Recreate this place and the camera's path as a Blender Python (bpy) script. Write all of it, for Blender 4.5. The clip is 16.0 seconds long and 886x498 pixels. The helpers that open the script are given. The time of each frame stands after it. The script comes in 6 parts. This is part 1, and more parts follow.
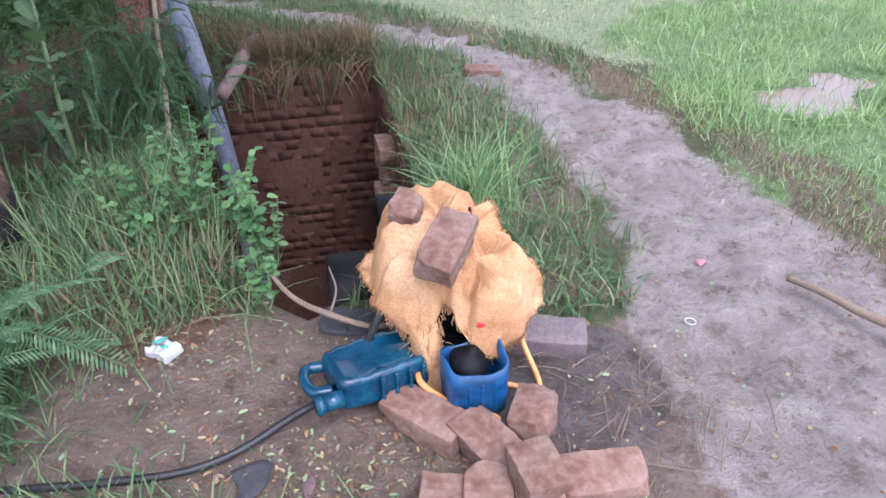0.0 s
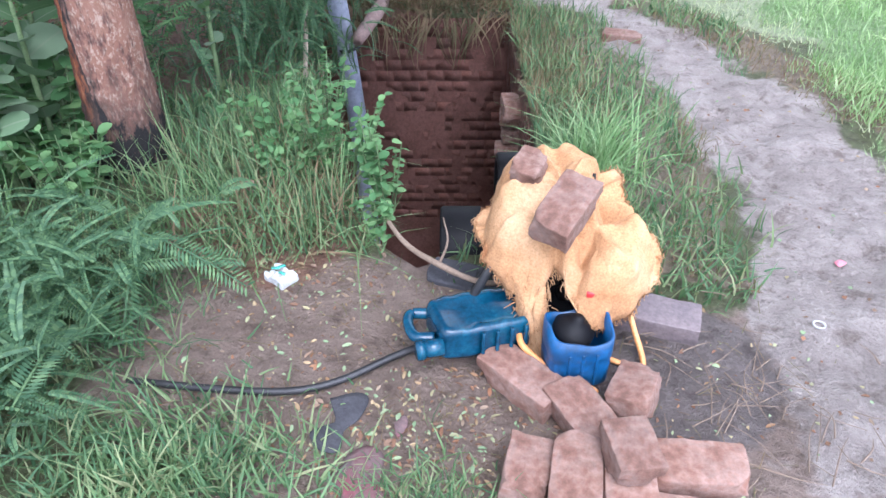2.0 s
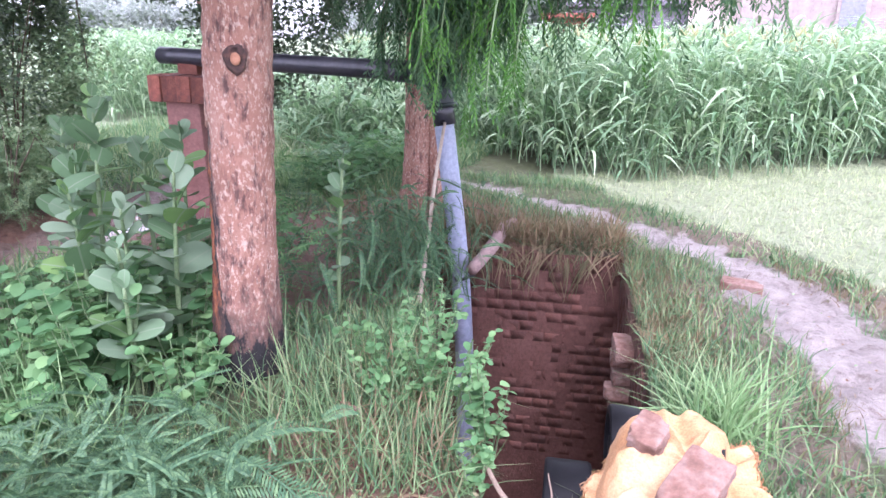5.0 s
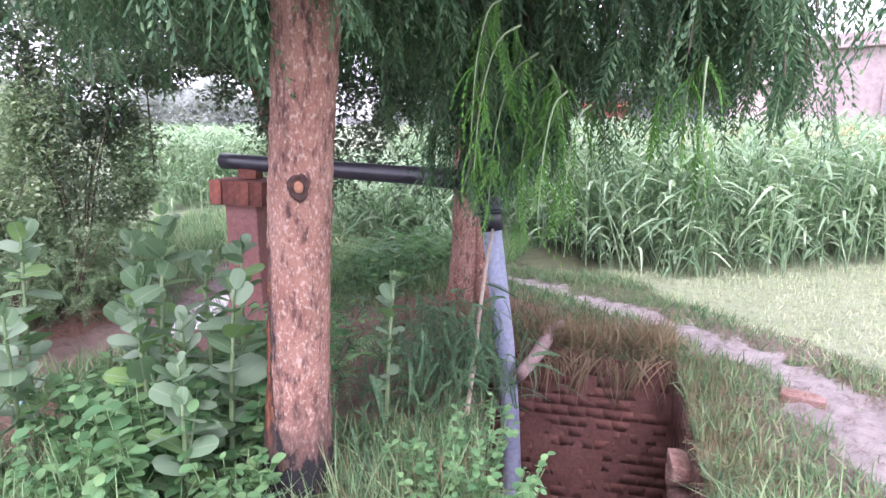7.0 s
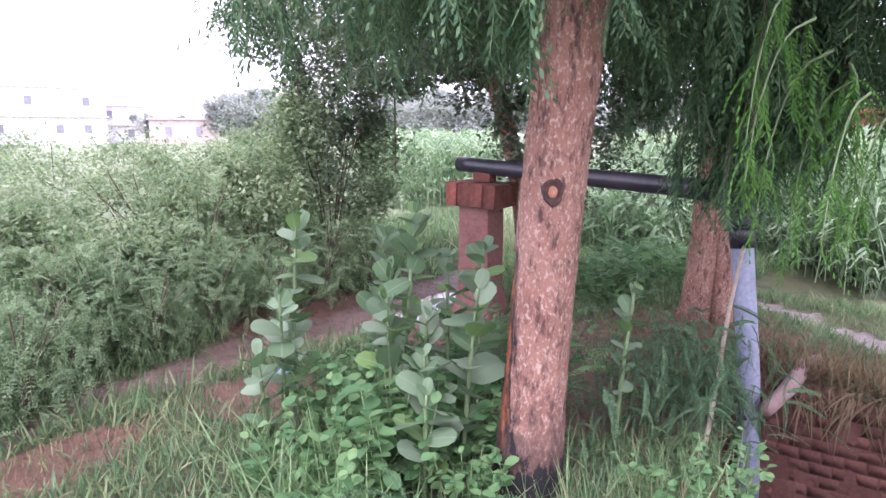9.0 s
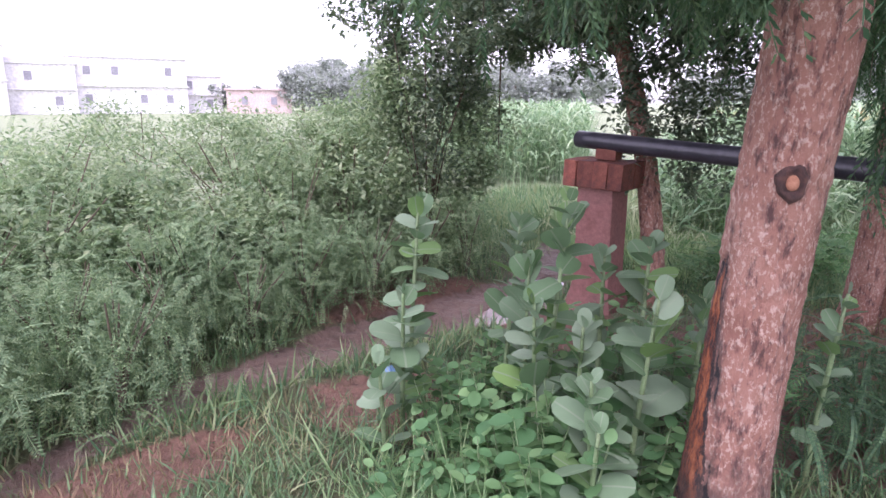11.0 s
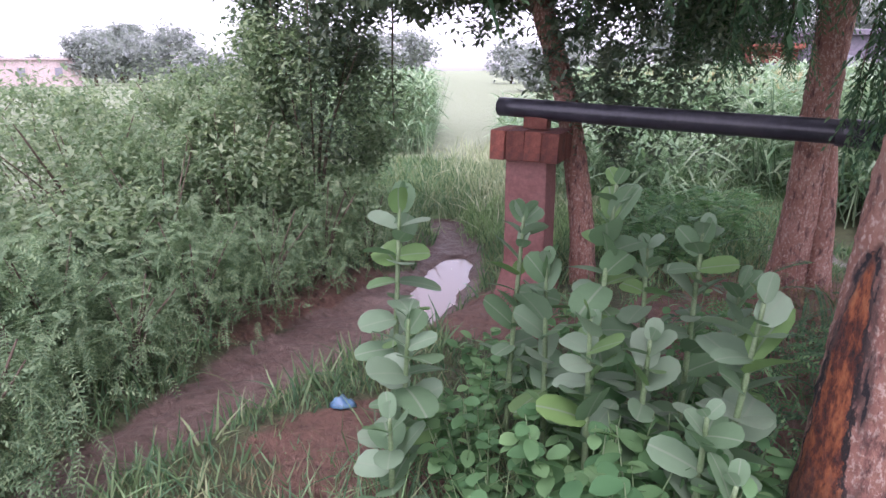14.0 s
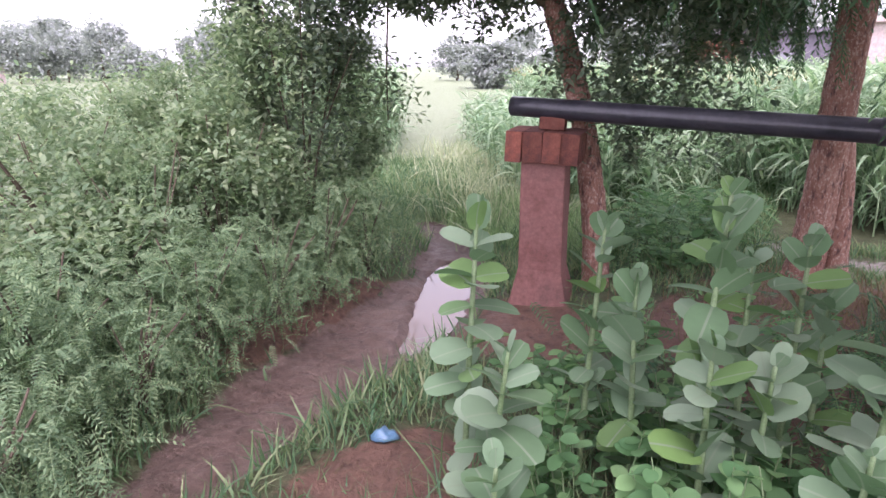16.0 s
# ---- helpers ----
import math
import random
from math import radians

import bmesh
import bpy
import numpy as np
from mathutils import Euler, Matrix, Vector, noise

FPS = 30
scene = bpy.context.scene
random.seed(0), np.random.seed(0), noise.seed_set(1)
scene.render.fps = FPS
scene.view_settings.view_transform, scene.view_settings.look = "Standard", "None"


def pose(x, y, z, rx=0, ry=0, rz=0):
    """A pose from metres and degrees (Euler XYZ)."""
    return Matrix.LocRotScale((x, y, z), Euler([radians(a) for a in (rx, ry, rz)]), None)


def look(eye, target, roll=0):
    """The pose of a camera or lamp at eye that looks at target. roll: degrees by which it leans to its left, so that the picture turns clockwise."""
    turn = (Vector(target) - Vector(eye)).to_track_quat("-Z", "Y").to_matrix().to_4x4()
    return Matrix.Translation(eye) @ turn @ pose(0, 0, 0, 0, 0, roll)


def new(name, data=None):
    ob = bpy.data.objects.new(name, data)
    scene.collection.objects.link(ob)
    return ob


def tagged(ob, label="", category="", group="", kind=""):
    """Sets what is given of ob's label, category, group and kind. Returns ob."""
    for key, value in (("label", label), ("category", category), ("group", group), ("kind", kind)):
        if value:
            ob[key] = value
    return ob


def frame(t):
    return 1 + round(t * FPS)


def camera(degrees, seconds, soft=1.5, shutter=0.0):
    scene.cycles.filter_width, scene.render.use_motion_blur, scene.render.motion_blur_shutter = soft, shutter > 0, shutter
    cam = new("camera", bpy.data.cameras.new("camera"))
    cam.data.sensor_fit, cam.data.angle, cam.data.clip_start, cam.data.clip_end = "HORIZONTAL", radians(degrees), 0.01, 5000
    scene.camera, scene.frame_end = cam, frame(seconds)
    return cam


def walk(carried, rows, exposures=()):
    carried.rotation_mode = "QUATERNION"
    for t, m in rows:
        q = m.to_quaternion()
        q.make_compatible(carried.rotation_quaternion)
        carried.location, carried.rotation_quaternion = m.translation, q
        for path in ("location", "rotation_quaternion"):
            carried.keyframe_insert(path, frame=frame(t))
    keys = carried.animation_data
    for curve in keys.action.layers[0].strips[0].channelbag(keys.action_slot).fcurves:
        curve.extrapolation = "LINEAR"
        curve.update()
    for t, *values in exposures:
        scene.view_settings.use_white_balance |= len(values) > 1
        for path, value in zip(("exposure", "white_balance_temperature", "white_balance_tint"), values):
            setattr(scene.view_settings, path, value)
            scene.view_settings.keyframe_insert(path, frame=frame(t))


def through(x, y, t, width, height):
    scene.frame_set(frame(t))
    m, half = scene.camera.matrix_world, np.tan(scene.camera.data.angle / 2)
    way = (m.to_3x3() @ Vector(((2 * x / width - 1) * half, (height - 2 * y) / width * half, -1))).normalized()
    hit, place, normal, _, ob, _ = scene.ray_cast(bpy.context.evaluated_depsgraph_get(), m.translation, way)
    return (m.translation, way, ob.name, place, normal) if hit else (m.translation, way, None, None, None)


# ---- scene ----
cam = camera(68.9, 16.0)
PATH = [
    (0, (0.072, 0.033, 1.342), (0.018, 1.692, 0.226), -1.5),
    (0.5, (0.064, 0.035, 1.331), (-0.088, 1.647, 0.157), -0.9),
    (1, (0.06, 0.033, 1.32), (-0.179, 1.625, 0.132), -1.1),
    (1.5, (0.05, 0.031, 1.32), (-0.258, 1.6, 0.118), -0.6),
    (2, (0.048, 0.031, 1.318), (-0.323, 1.587, 0.117), -0.9),
    (2.5, (0.039, 0.042, 1.321), (-0.378, 1.608, 0.149), -1.1),
    (3, (0.035, 0.049, 1.331), (-0.444, 1.657, 0.244), -1.5),
    (3.5, (0.027, 0.062, 1.338), (-0.553, 1.713, 0.37), -2.2),
    (4, (0.036, 0.078, 1.353), (-0.657, 1.749, 0.499), -2.0),
    (4.5, (0.021, 0.103, 1.372), (-0.735, 1.813, 0.663), -0.9),
    (4.7, (-0.003, 0.108, 1.374), (-0.743, 1.84, 0.702), -0.2),
    (6.8, (0.007, 0.068, 1.492), (-0.859, 1.827, 1.099), -1.0),
    (7, (-0.04, 0.096, 1.531), (-0.929, 1.847, 1.151), -0.5),
    (7.5, (-0.01, 0.065, 1.505), (-1.004, 1.767, 1.169), -0.5),
    (8, (-0.029, 0.096, 1.515), (-1.164, 1.708, 1.182), -0.8),
    (8.5, (-0.067, 0.054, 1.489), (-1.398, 1.509, 1.156), -0.2),
    (9, (-0.193, 0.042, 1.525), (-1.595, 1.422, 1.166), 0.0),
    (9.5, (-0.384, -0.033, 1.519), (-1.808, 1.322, 1.151), -0.0),
    (10, (-0.493, 0.023, 1.533), (-2.037, 1.22, 1.107), 0.1),
    (12.3, (-1.297, 0.175, 1.495), (-2.716, 1.506, 1.03), 0.0),
    (12.5, (-1.355, 0.174, 1.497), (-2.743, 1.543, 1.051), -0.3),
    (13, (-1.458, 0.232, 1.508), (-2.789, 1.66, 1.07), -0.9),
    (13.5, (-1.588, 0.198, 1.502), (-2.753, 1.745, 1.005), -1.1),
    (14, (-1.722, 0.147, 1.491), (-2.847, 1.711, 0.958), -0.4),
    (14.5, (-1.797, 0.172, 1.486), (-2.909, 1.753, 0.969), 0.3),
    (15, (-1.91, 0.201, 1.49), (-2.954, 1.841, 1.018), -0.4),
    (15.5, (-2.055, 0.184, 1.512), (-3.081, 1.828, 1.017), -1.3),
    (16, (-2.226, 0.122, 1.499), (-3.21, 1.776, 0.956), -0.4),
]

walk(cam, [(t, look(eye, target, roll)) for t, eye, target, roll in PATH],
     exposures=[(0.0, 1.66, 5650, 24), (2.0, 2.0, 5500, 18), (3.5, 2.13, 5450, 26), (4.5, 2.47, 5550, 33), (7.0, 2.33, 5850, 37), (9.0, 2.14, 5900, 39), (10.0, 2.08, 5950, 41),
                (12.5, 1.66, 5900, 39), (14.0, 1.68, 5900, 39), (14.5, 1.88, 5900, 38), (15.0, 1.95, 6000, 37), (16.0, 1.95, 6100, 37)])



# ---- light: a hazy overcast evening ----
world = bpy.data.worlds.new("world")
scene.world = world
world.use_nodes = True
wn, wl = world.node_tree.nodes, world.node_tree.links
sky = wn.new("ShaderNodeTexSky")
sky.sky_type = "NISHITA"
sky.sun_disc = False
sky.sun_elevation, sky.sun_rotation = radians(58), radians(151)
sky.dust_density, sky.air_density, sky.ozone_density = 1.6, 1.0, 1.0
grey = wn.new("ShaderNodeHueSaturation")
grey.inputs["Saturation"].default_value = 0.12
wl.new(sky.outputs["Color"], grey.inputs["Color"])
wl.new(grey.outputs["Color"], wn["Background"].inputs["Color"])
wn["Background"].inputs["Strength"].default_value = 0.15
sun = new("sun", bpy.data.lights.new("sun", "SUN"))
sun.data.energy, sun.data.angle, sun.data.color = 0.95, radians(40), (1.0, 0.96, 0.9)
sun.matrix_world = look((0, 0, 30), (-5, 9, 12))


# ---- node helpers ----
def material(name, rough=0.8, metal=0.0):
    m = bpy.data.materials.new(name)
    m.use_nodes = True
    p = m.node_tree.nodes["Principled BSDF"]
    p.inputs["Roughness"].default_value = rough
    p.inputs["Metallic"].default_value = metal
    return m, m.node_tree.nodes, m.node_tree.links, p


def ramp(nodes, stops):
    r = nodes.new("ShaderNodeValToRGB")
    while len(r.color_ramp.elements) > len(stops):
        r.color_ramp.elements.remove(r.color_ramp.elements[-1])
    while len(r.color_ramp.elements) < len(stops):
        r.color_ramp.elements.new(0.5)
    for e, (pos, col) in zip(r.color_ramp.elements, stops):
        e.position, e.color = pos, (*col, 1)
    return r


def noise_node(nodes, links, scale, detail=6, rough=0.6, coord="Object", stretch=None):
    tc = nodes.new("ShaderNodeTexCoord")
    n = nodes.new("ShaderNodeTexNoise")
    n.inputs["Scale"].default_value, n.inputs["Detail"].default_value, n.inputs["Roughness"].default_value = scale, detail, rough
    if stretch:
        mp = nodes.new("ShaderNodeMapping")
        mp.inputs["Scale"].default_value = stretch
        links.new(tc.outputs[coord], mp.inputs["Vector"])
        links.new(mp.outputs["Vector"], n.inputs["Vector"])
    else:
        links.new(tc.outputs[coord], n.inputs["Vector"])
    return n


def mix(nodes, links, fac, a, b, mode="MIX"):
    m = nodes.new("ShaderNodeMix")
    m.data_type, m.blend_type = "RGBA", mode
    for sock, v in ((m.inputs["Factor"], fac), (m.inputs["A"], a), (m.inputs["B"], b)):
        if isinstance(v, (int, float)):
            sock.default_value = v
        elif isinstance(v, tuple):
            sock.default_value = (*v, 1)
        else:
            links.new(v, sock)
    return m.outputs["Result"]


def bump(nodes, links, p, height, strength=0.5, distance=0.01):
    b = nodes.new("ShaderNodeBump")
    b.inputs["Strength"].default_value, b.inputs["Distance"].default_value = strength, distance
    links.new(height, b.inputs["Height"])
    links.new(b.outputs["Normal"], p.inputs["Normal"])


def mottled(name, colours, scale=8.0, rough=0.8, relief=0.4, depth=0.006, metal=0.0, fine=None, stretch=None, vary=0.0):
    """A surface of two noises: broad stains between the colours, and fine grain with relief."""
    m, n, l, p = material(name, rough, metal)
    a = noise_node(n, l, scale, 8, 0.65, stretch=stretch)
    k = len(colours)
    r = ramp(n, [(0.3 + 0.4 * i / max(1, k - 1), c) for i, c in enumerate(colours)])
    l.new(a.outputs["Fac"], r.inputs["Fac"])
    b = noise_node(n, l, fine or scale * 9, 8, 0.7, stretch=stretch)
    g = ramp(n, [(0.25, (0.6, 0.6, 0.6)), (0.75, (1.25, 1.25, 1.25))])
    l.new(b.outputs["Fac"], g.inputs["Fac"])
    col = mix(n, l, 1.0, r.outputs["Color"], g.outputs["Color"], "MULTIPLY")
    if vary:
        oi = n.new("ShaderNodeObjectInfo")
        v = ramp(n, [(0.0, (1 - vary, 1 - vary, 1 - vary)), (1.0, (1 + vary, 1 + vary * 0.9, 1 + vary * 0.8))])
        l.new(oi.outputs["Random"], v.inputs["Fac"])
        col = mix(n, l, 1.0, col, v.outputs["Color"], "MULTIPLY")
    l.new(col, p.inputs["Base Color"])
    bump(n, l, p, b.outputs["Fac"], relief, depth)
    return m


def leafy(name, colours, rough=0.5, through=0.3):
    """Leaves: each island takes its own tone; some light passes through."""
    m, n, l, p = material(name, rough)
    geo = n.new("ShaderNodeNewGeometry")
    k = len(colours)
    r = ramp(n, [(i / max(1, k - 1), c) for i, c in enumerate(colours)])
    l.new(geo.outputs["Random Per Island"], r.inputs["Fac"])
    ns = noise_node(n, l, 3.0, 3)
    g = ramp(n, [(0.3, (0.72, 0.75, 0.72)), (0.7, (1.2, 1.15, 1.1))])
    l.new(ns.outputs["Fac"], g.inputs["Fac"])
    col = mix(n, l, 1.0, r.outputs["Color"], g.outputs["Color"], "MULTIPLY")
    l.new(col, p.inputs["Base Color"])
    p.inputs["Specular IOR Level"].default_value = 0.2
    t = n.new("ShaderNodeBsdfTranslucent")
    l.new(mix(n, l, 1.0, col, (1.05, 1.15, 0.88), "MULTIPLY"), t.inputs["Color"])
    ms = n.new("ShaderNodeMixShader")
    ms.inputs["Fac"].default_value = through
    l.new(p.outputs["BSDF"], ms.inputs[1])
    l.new(t.outputs["BSDF"], ms.inputs[2])
    l.new(ms.outputs["Shader"], n["Material Output"].inputs["Surface"])
    return m


# ---- materials ----
LEAF_FINE = leafy("feathery_leaf", [(0.052, 0.12, 0.066), (0.085, 0.165, 0.09), (0.15, 0.25, 0.125)], 0.5, 0.3)
LEAF_BRIGHT = leafy("young_feathery_leaf", [(0.065, 0.18, 0.04), (0.11, 0.26, 0.05)], 0.5, 0.4)
LEAF_SMALL = leafy("small_leaf", [(0.10, 0.15, 0.105), (0.15, 0.205, 0.145), (0.24, 0.29, 0.20)], 0.5, 0.4)
LEAF_BUSH = leafy("bush_leaf", [(0.145, 0.225, 0.135), (0.24, 0.325, 0.205), (0.35, 0.42, 0.275)], 0.75, 0.5)
LEAF_WEED = leafy("weed_leaf", [(0.085, 0.20, 0.085), (0.14, 0.28, 0.125), (0.21, 0.36, 0.16)], 0.5, 0.35)
LEAF_FEATHER = leafy("feathery_bush_leaf", [(0.12, 0.20, 0.115), (0.19, 0.29, 0.165), (0.30, 0.40, 0.23)], 0.6, 0.4)
LEAF_CORN = leafy("corn_leaf", [(0.17, 0.29, 0.17), (0.28, 0.41, 0.26), (0.46, 0.57, 0.41)], 0.4, 0.4)
# distance haze is put into the colour: pale grey-blue in place of green
LEAF_HAZED = leafy("hazed_far_leaf", [(0.35, 0.38, 0.40), (0.39, 0.42, 0.44)], 0.8, 0.5)
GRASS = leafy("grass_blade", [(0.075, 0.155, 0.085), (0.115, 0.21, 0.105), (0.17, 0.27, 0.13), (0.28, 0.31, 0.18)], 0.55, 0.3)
GRASS_DRY = leafy("dry_grass_blade", [(0.115, 0.12, 0.065), (0.20, 0.175, 0.10), (0.28, 0.21, 0.135), (0.15, 0.095, 0.065)], 0.7, 0.25)
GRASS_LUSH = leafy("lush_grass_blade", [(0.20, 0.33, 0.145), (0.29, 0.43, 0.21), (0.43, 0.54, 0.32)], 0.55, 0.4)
REED = leafy("reedy_grass_blade", [(0.13, 0.24, 0.11), (0.20, 0.33, 0.15), (0.32, 0.43, 0.24)], 0.5, 0.35)
GRASS_PALE = leafy("pale_field_grass", [(0.30, 0.38, 0.22), (0.39, 0.45, 0.29), (0.52, 0.54, 0.39)], 0.6, 0.35)
STEM = mottled("green_stem", [(0.12, 0.2, 0.08), (0.2, 0.27, 0.14)], 12, 0.6)
TWIG = mottled("brown_twig", [(0.08, 0.055, 0.04), (0.17, 0.13, 0.09)], 20, 0.85)
BRICK = mottled("loose_brick", [(0.13, 0.066, 0.05), (0.21, 0.113, 0.084), (0.27, 0.18, 0.15), (0.225, 0.10, 0.068)], 13, 0.92, 0.9, 0.006, fine=45, vary=0.16)
MUD = mottled("wet_red_mud", [(0.10, 0.044, 0.033), (0.15, 0.068, 0.052), (0.20, 0.10, 0.08)], 3.5, 0.85, 0.8, 0.012, fine=40)
BRICK_PIT = mottled("pit_brick", [(0.12, 0.05, 0.038), (0.17, 0.072, 0.054), (0.12, 0.06, 0.05)], 6, 0.9, 0.6, 0.004, vary=0.3)
BRICK_RED = mottled("red_brick", [(0.08, 0.035, 0.03), (0.19, 0.062, 0.042), (0.25, 0.095, 0.065)], 9, 0.9, 0.8, 0.006, vary=0.3)
MORTAR = mottled("mud_mortar", [(0.13, 0.062, 0.048), (0.19, 0.095, 0.075)], 5, 0.95)
PLASTER = mottled("red_plaster", [(0.15, 0.06, 0.05), (0.22, 0.10, 0.085), (0.15, 0.075, 0.065)], 4, 0.8, 0.4, 0.004)
CLOTH = mottled("orange_sackcloth", [(0.38, 0.185, 0.08), (0.48, 0.27, 0.13), (0.54, 0.35, 0.20)], 5, 0.95, 0.5, 0.002, fine=160)
CAN_TEAL = mottled("teal_plastic", [(0.002, 0.022, 0.05), (0.004, 0.05, 0.10), (0.012, 0.095, 0.155)], 11, 0.26, 0.15, 0.002)
CAN_BLUE = mottled("blue_plastic", [(0.004, 0.03, 0.08), (0.007, 0.075, 0.21), (0.012, 0.11, 0.28)], 9, 0.38, 0.2, 0.002)
RUBBER = mottled("black_rubber", [(0.012, 0.012, 0.014), (0.03, 0.03, 0.034)], 12, 0.5, 0.3, 0.002)
IRON = mottled("black_oily_iron", [(0.004, 0.004, 0.005), (0.010, 0.010, 0.012)], 8, 0.55, 0.3, 0.002)
IRON.node_tree.nodes["Principled BSDF"].inputs["Specular IOR Level"].default_value = 0.18
PIPE_BLACK = mottled("black_pipe", [(0.016, 0.016, 0.022), (0.035, 0.034, 0.044), (0.05, 0.046, 0.055)], 4, 0.33, 0.2, 0.002)
PVC = mottled("grey_blue_pvc", [(0.22, 0.25, 0.33), (0.28, 0.31, 0.40), (0.24, 0.24, 0.27)], 4, 0.55, 0.15, 0.002)
HOSE_ORANGE = mottled("orange_hose", [(0.62, 0.25, 0.07), (0.72, 0.36, 0.14)], 20, 0.5, 0.2, 0.002)
RED_PLASTIC = mottled("red_plastic", [(0.6, 0.03, 0.03), (0.7, 0.06, 0.06)], 10, 0.4, 0.1, 0.001)
PAPER = mottled("white_wrapper", [(0.42, 0.44, 0.45), (0.58, 0.60, 0.60)], 20, 0.5, 0.3, 0.003)
PRINT_GREEN = mottled("green_print", [(0.05, 0.35, 0.28), (0.08, 0.42, 0.34)], 30, 0.5, 0.1, 0.001)
RAG = mottled("dark_rag", [(0.035, 0.035, 0.042), (0.07, 0.07, 0.08)], 12, 0.95, 0.6, 0.004)
RAG_RED = mottled("maroon_rag", [(0.12, 0.09, 0.10), (0.15, 0.10, 0.10), (0.20, 0.04, 0.06)], 9, 0.95, 0.6, 0.004)
STICK = mottled("pale_stick", [(0.17, 0.125, 0.09), (0.27, 0.20, 0.15)], 14, 0.85, 0.6, 0.004)
LOG = mottled("pinkish_log", [(0.22, 0.15, 0.13), (0.34, 0.24, 0.22)], 10, 0.9, 0.6, 0.006)
CANE = mottled("pale_cane", [(0.30, 0.24, 0.18), (0.42, 0.35, 0.28)], 16, 0.75, 0.4, 0.003)
BOTTLE = mottled("blue_wrapper", [(0.06, 0.14, 0.24), (0.12, 0.23, 0.32)], 20, 0.4, 0.2, 0.002)
DEAD_LEAF = leafy("fallen_leaf", [(0.20, 0.30, 0.17), (0.27, 0.34, 0.21), (0.38, 0.31, 0.19), (0.24, 0.12, 0.07), (0.17, 0.10, 0.07), (0.32, 0.25, 0.19)], 0.7, 0.15)
WHITEWASH = mottled("whitewash", [(0.70, 0.69, 0.71), (0.77, 0.76, 0.77)], 0.4, 0.85)
WALL_PINK = mottled("pale_plaster", [(0.34, 0.27, 0.26), (0.39, 0.31, 0.30)], 0.5, 0.9)
# brick paled and greyed in its colour for haze across the fields
WALL_BRICK = mottled("hazed_brickwork", [(0.48, 0.38, 0.36), (0.54, 0.44, 0.42)], 0.8, 0.9)
DARK_ROOF = mottled("dark_sheet", [(0.13, 0.12, 0.15), (0.18, 0.16, 0.19)], 0.8, 0.8)
# pane grey is lifted to carry the haze of distance
GLASS_DARK = mottled("hazed_window", [(0.20, 0.20, 0.23), (0.28, 0.28, 0.31)], 1.0, 0.3)


def bark(name, flaky=True):
    m, n, l, p = material(name, 0.85)
    a = noise_node(n, l, 5, 8, 0.7, stretch=(1, 1, 0.55))
    r = ramp(n, [(0.3, (0.21, 0.095, 0.066)), (0.5, (0.30, 0.15, 0.108)), (0.7, (0.38, 0.225, 0.17))])
    l.new(a.outputs["Fac"], r.inputs["Fac"])
    f = noise_node(n, l, 70, 6, 0.72, stretch=(1, 1, 0.6))
    fr = ramp(n, [(0.52, (0, 0, 0)), (0.60, (0.75, 0.75, 0.75))])
    l.new(f.outputs["Fac"], fr.inputs["Fac"])
    col = mix(n, l, fr.outputs["Color"], r.outputs["Color"], (0.54, 0.41, 0.33))
    d = noise_node(n, l, 30, 8, 0.7, stretch=(1, 1, 0.32))
    dr = ramp(n, [(0.36, (1, 1, 1)), (0.49, (0, 0, 0))])
    l.new(d.outputs["Fac"], dr.inputs["Fac"])
    col = mix(n, l, dr.outputs["Color"], col, (0.085, 0.042, 0.036))
    # char at the foot, and the wound on one side: masks stored on the mesh
    for key, c in (("wound", (0.48, 0.15, 0.05)), ("char", (0.015, 0.013, 0.014))):
        at = n.new("ShaderNodeAttribute")
        at.attribute_name = key
        w = noise_node(n, l, 22, 5, 0.7, stretch=(1, 1, 0.4))
        ad = n.new("ShaderNodeMath")
        ad.operation = "ADD"
        l.new(at.outputs["Fac"], ad.inputs[0])
        l.new(w.outputs["Fac"], ad.inputs[1])
        er = ramp(n, [(0.95, (0, 0, 0)), (1.0, (1, 1, 1))])
        l.new(ad.outputs["Value"], er.inputs["Fac"])
        if key == "char":
            soot = ramp(n, [(0.62, (0, 0, 0)), (0.92, (0.8, 0.8, 0.8))])
            l.new(ad.outputs["Value"], soot.inputs["Fac"])
            col = mix(n, l, soot.outputs["Color"], col, (0.075, 0.045, 0.036))
        if key == "wound":
            wc = noise_node(n, l, 16, 7, 0.75, stretch=(1, 1, 0.35))
            wr = ramp(n, [(0.38, (0.012, 0.009, 0.009)), (0.47, (0.12, 0.032, 0.014)), (0.56, (0.32, 0.10, 0.035)), (0.68, (0.42, 0.18, 0.075))])
            l.new(wc.outputs["Fac"], wr.inputs["Fac"])
            c = wr.outputs["Color"]
            rim = ramp(n, [(0.80, (0, 0, 0)), (0.86, (1, 1, 1))])
            l.new(ad.outputs["Value"], rim.inputs["Fac"])
            col = mix(n, l, rim.outputs["Color"], col, (0.02, 0.014, 0.013))
        col = mix(n, l, er.outputs["Color"], col, c)
    l.new(col, p.inputs["Base Color"])
    ad2 = n.new("ShaderNodeMath")
    l.new(f.outputs["Fac"], ad2.inputs[0])
    l.new(d.outputs["Fac"], ad2.inputs[1])
    bump(n, l, p, ad2.outputs["Value"], 1.0, 0.014)
    return m


BARK = bark("reddish_bark")


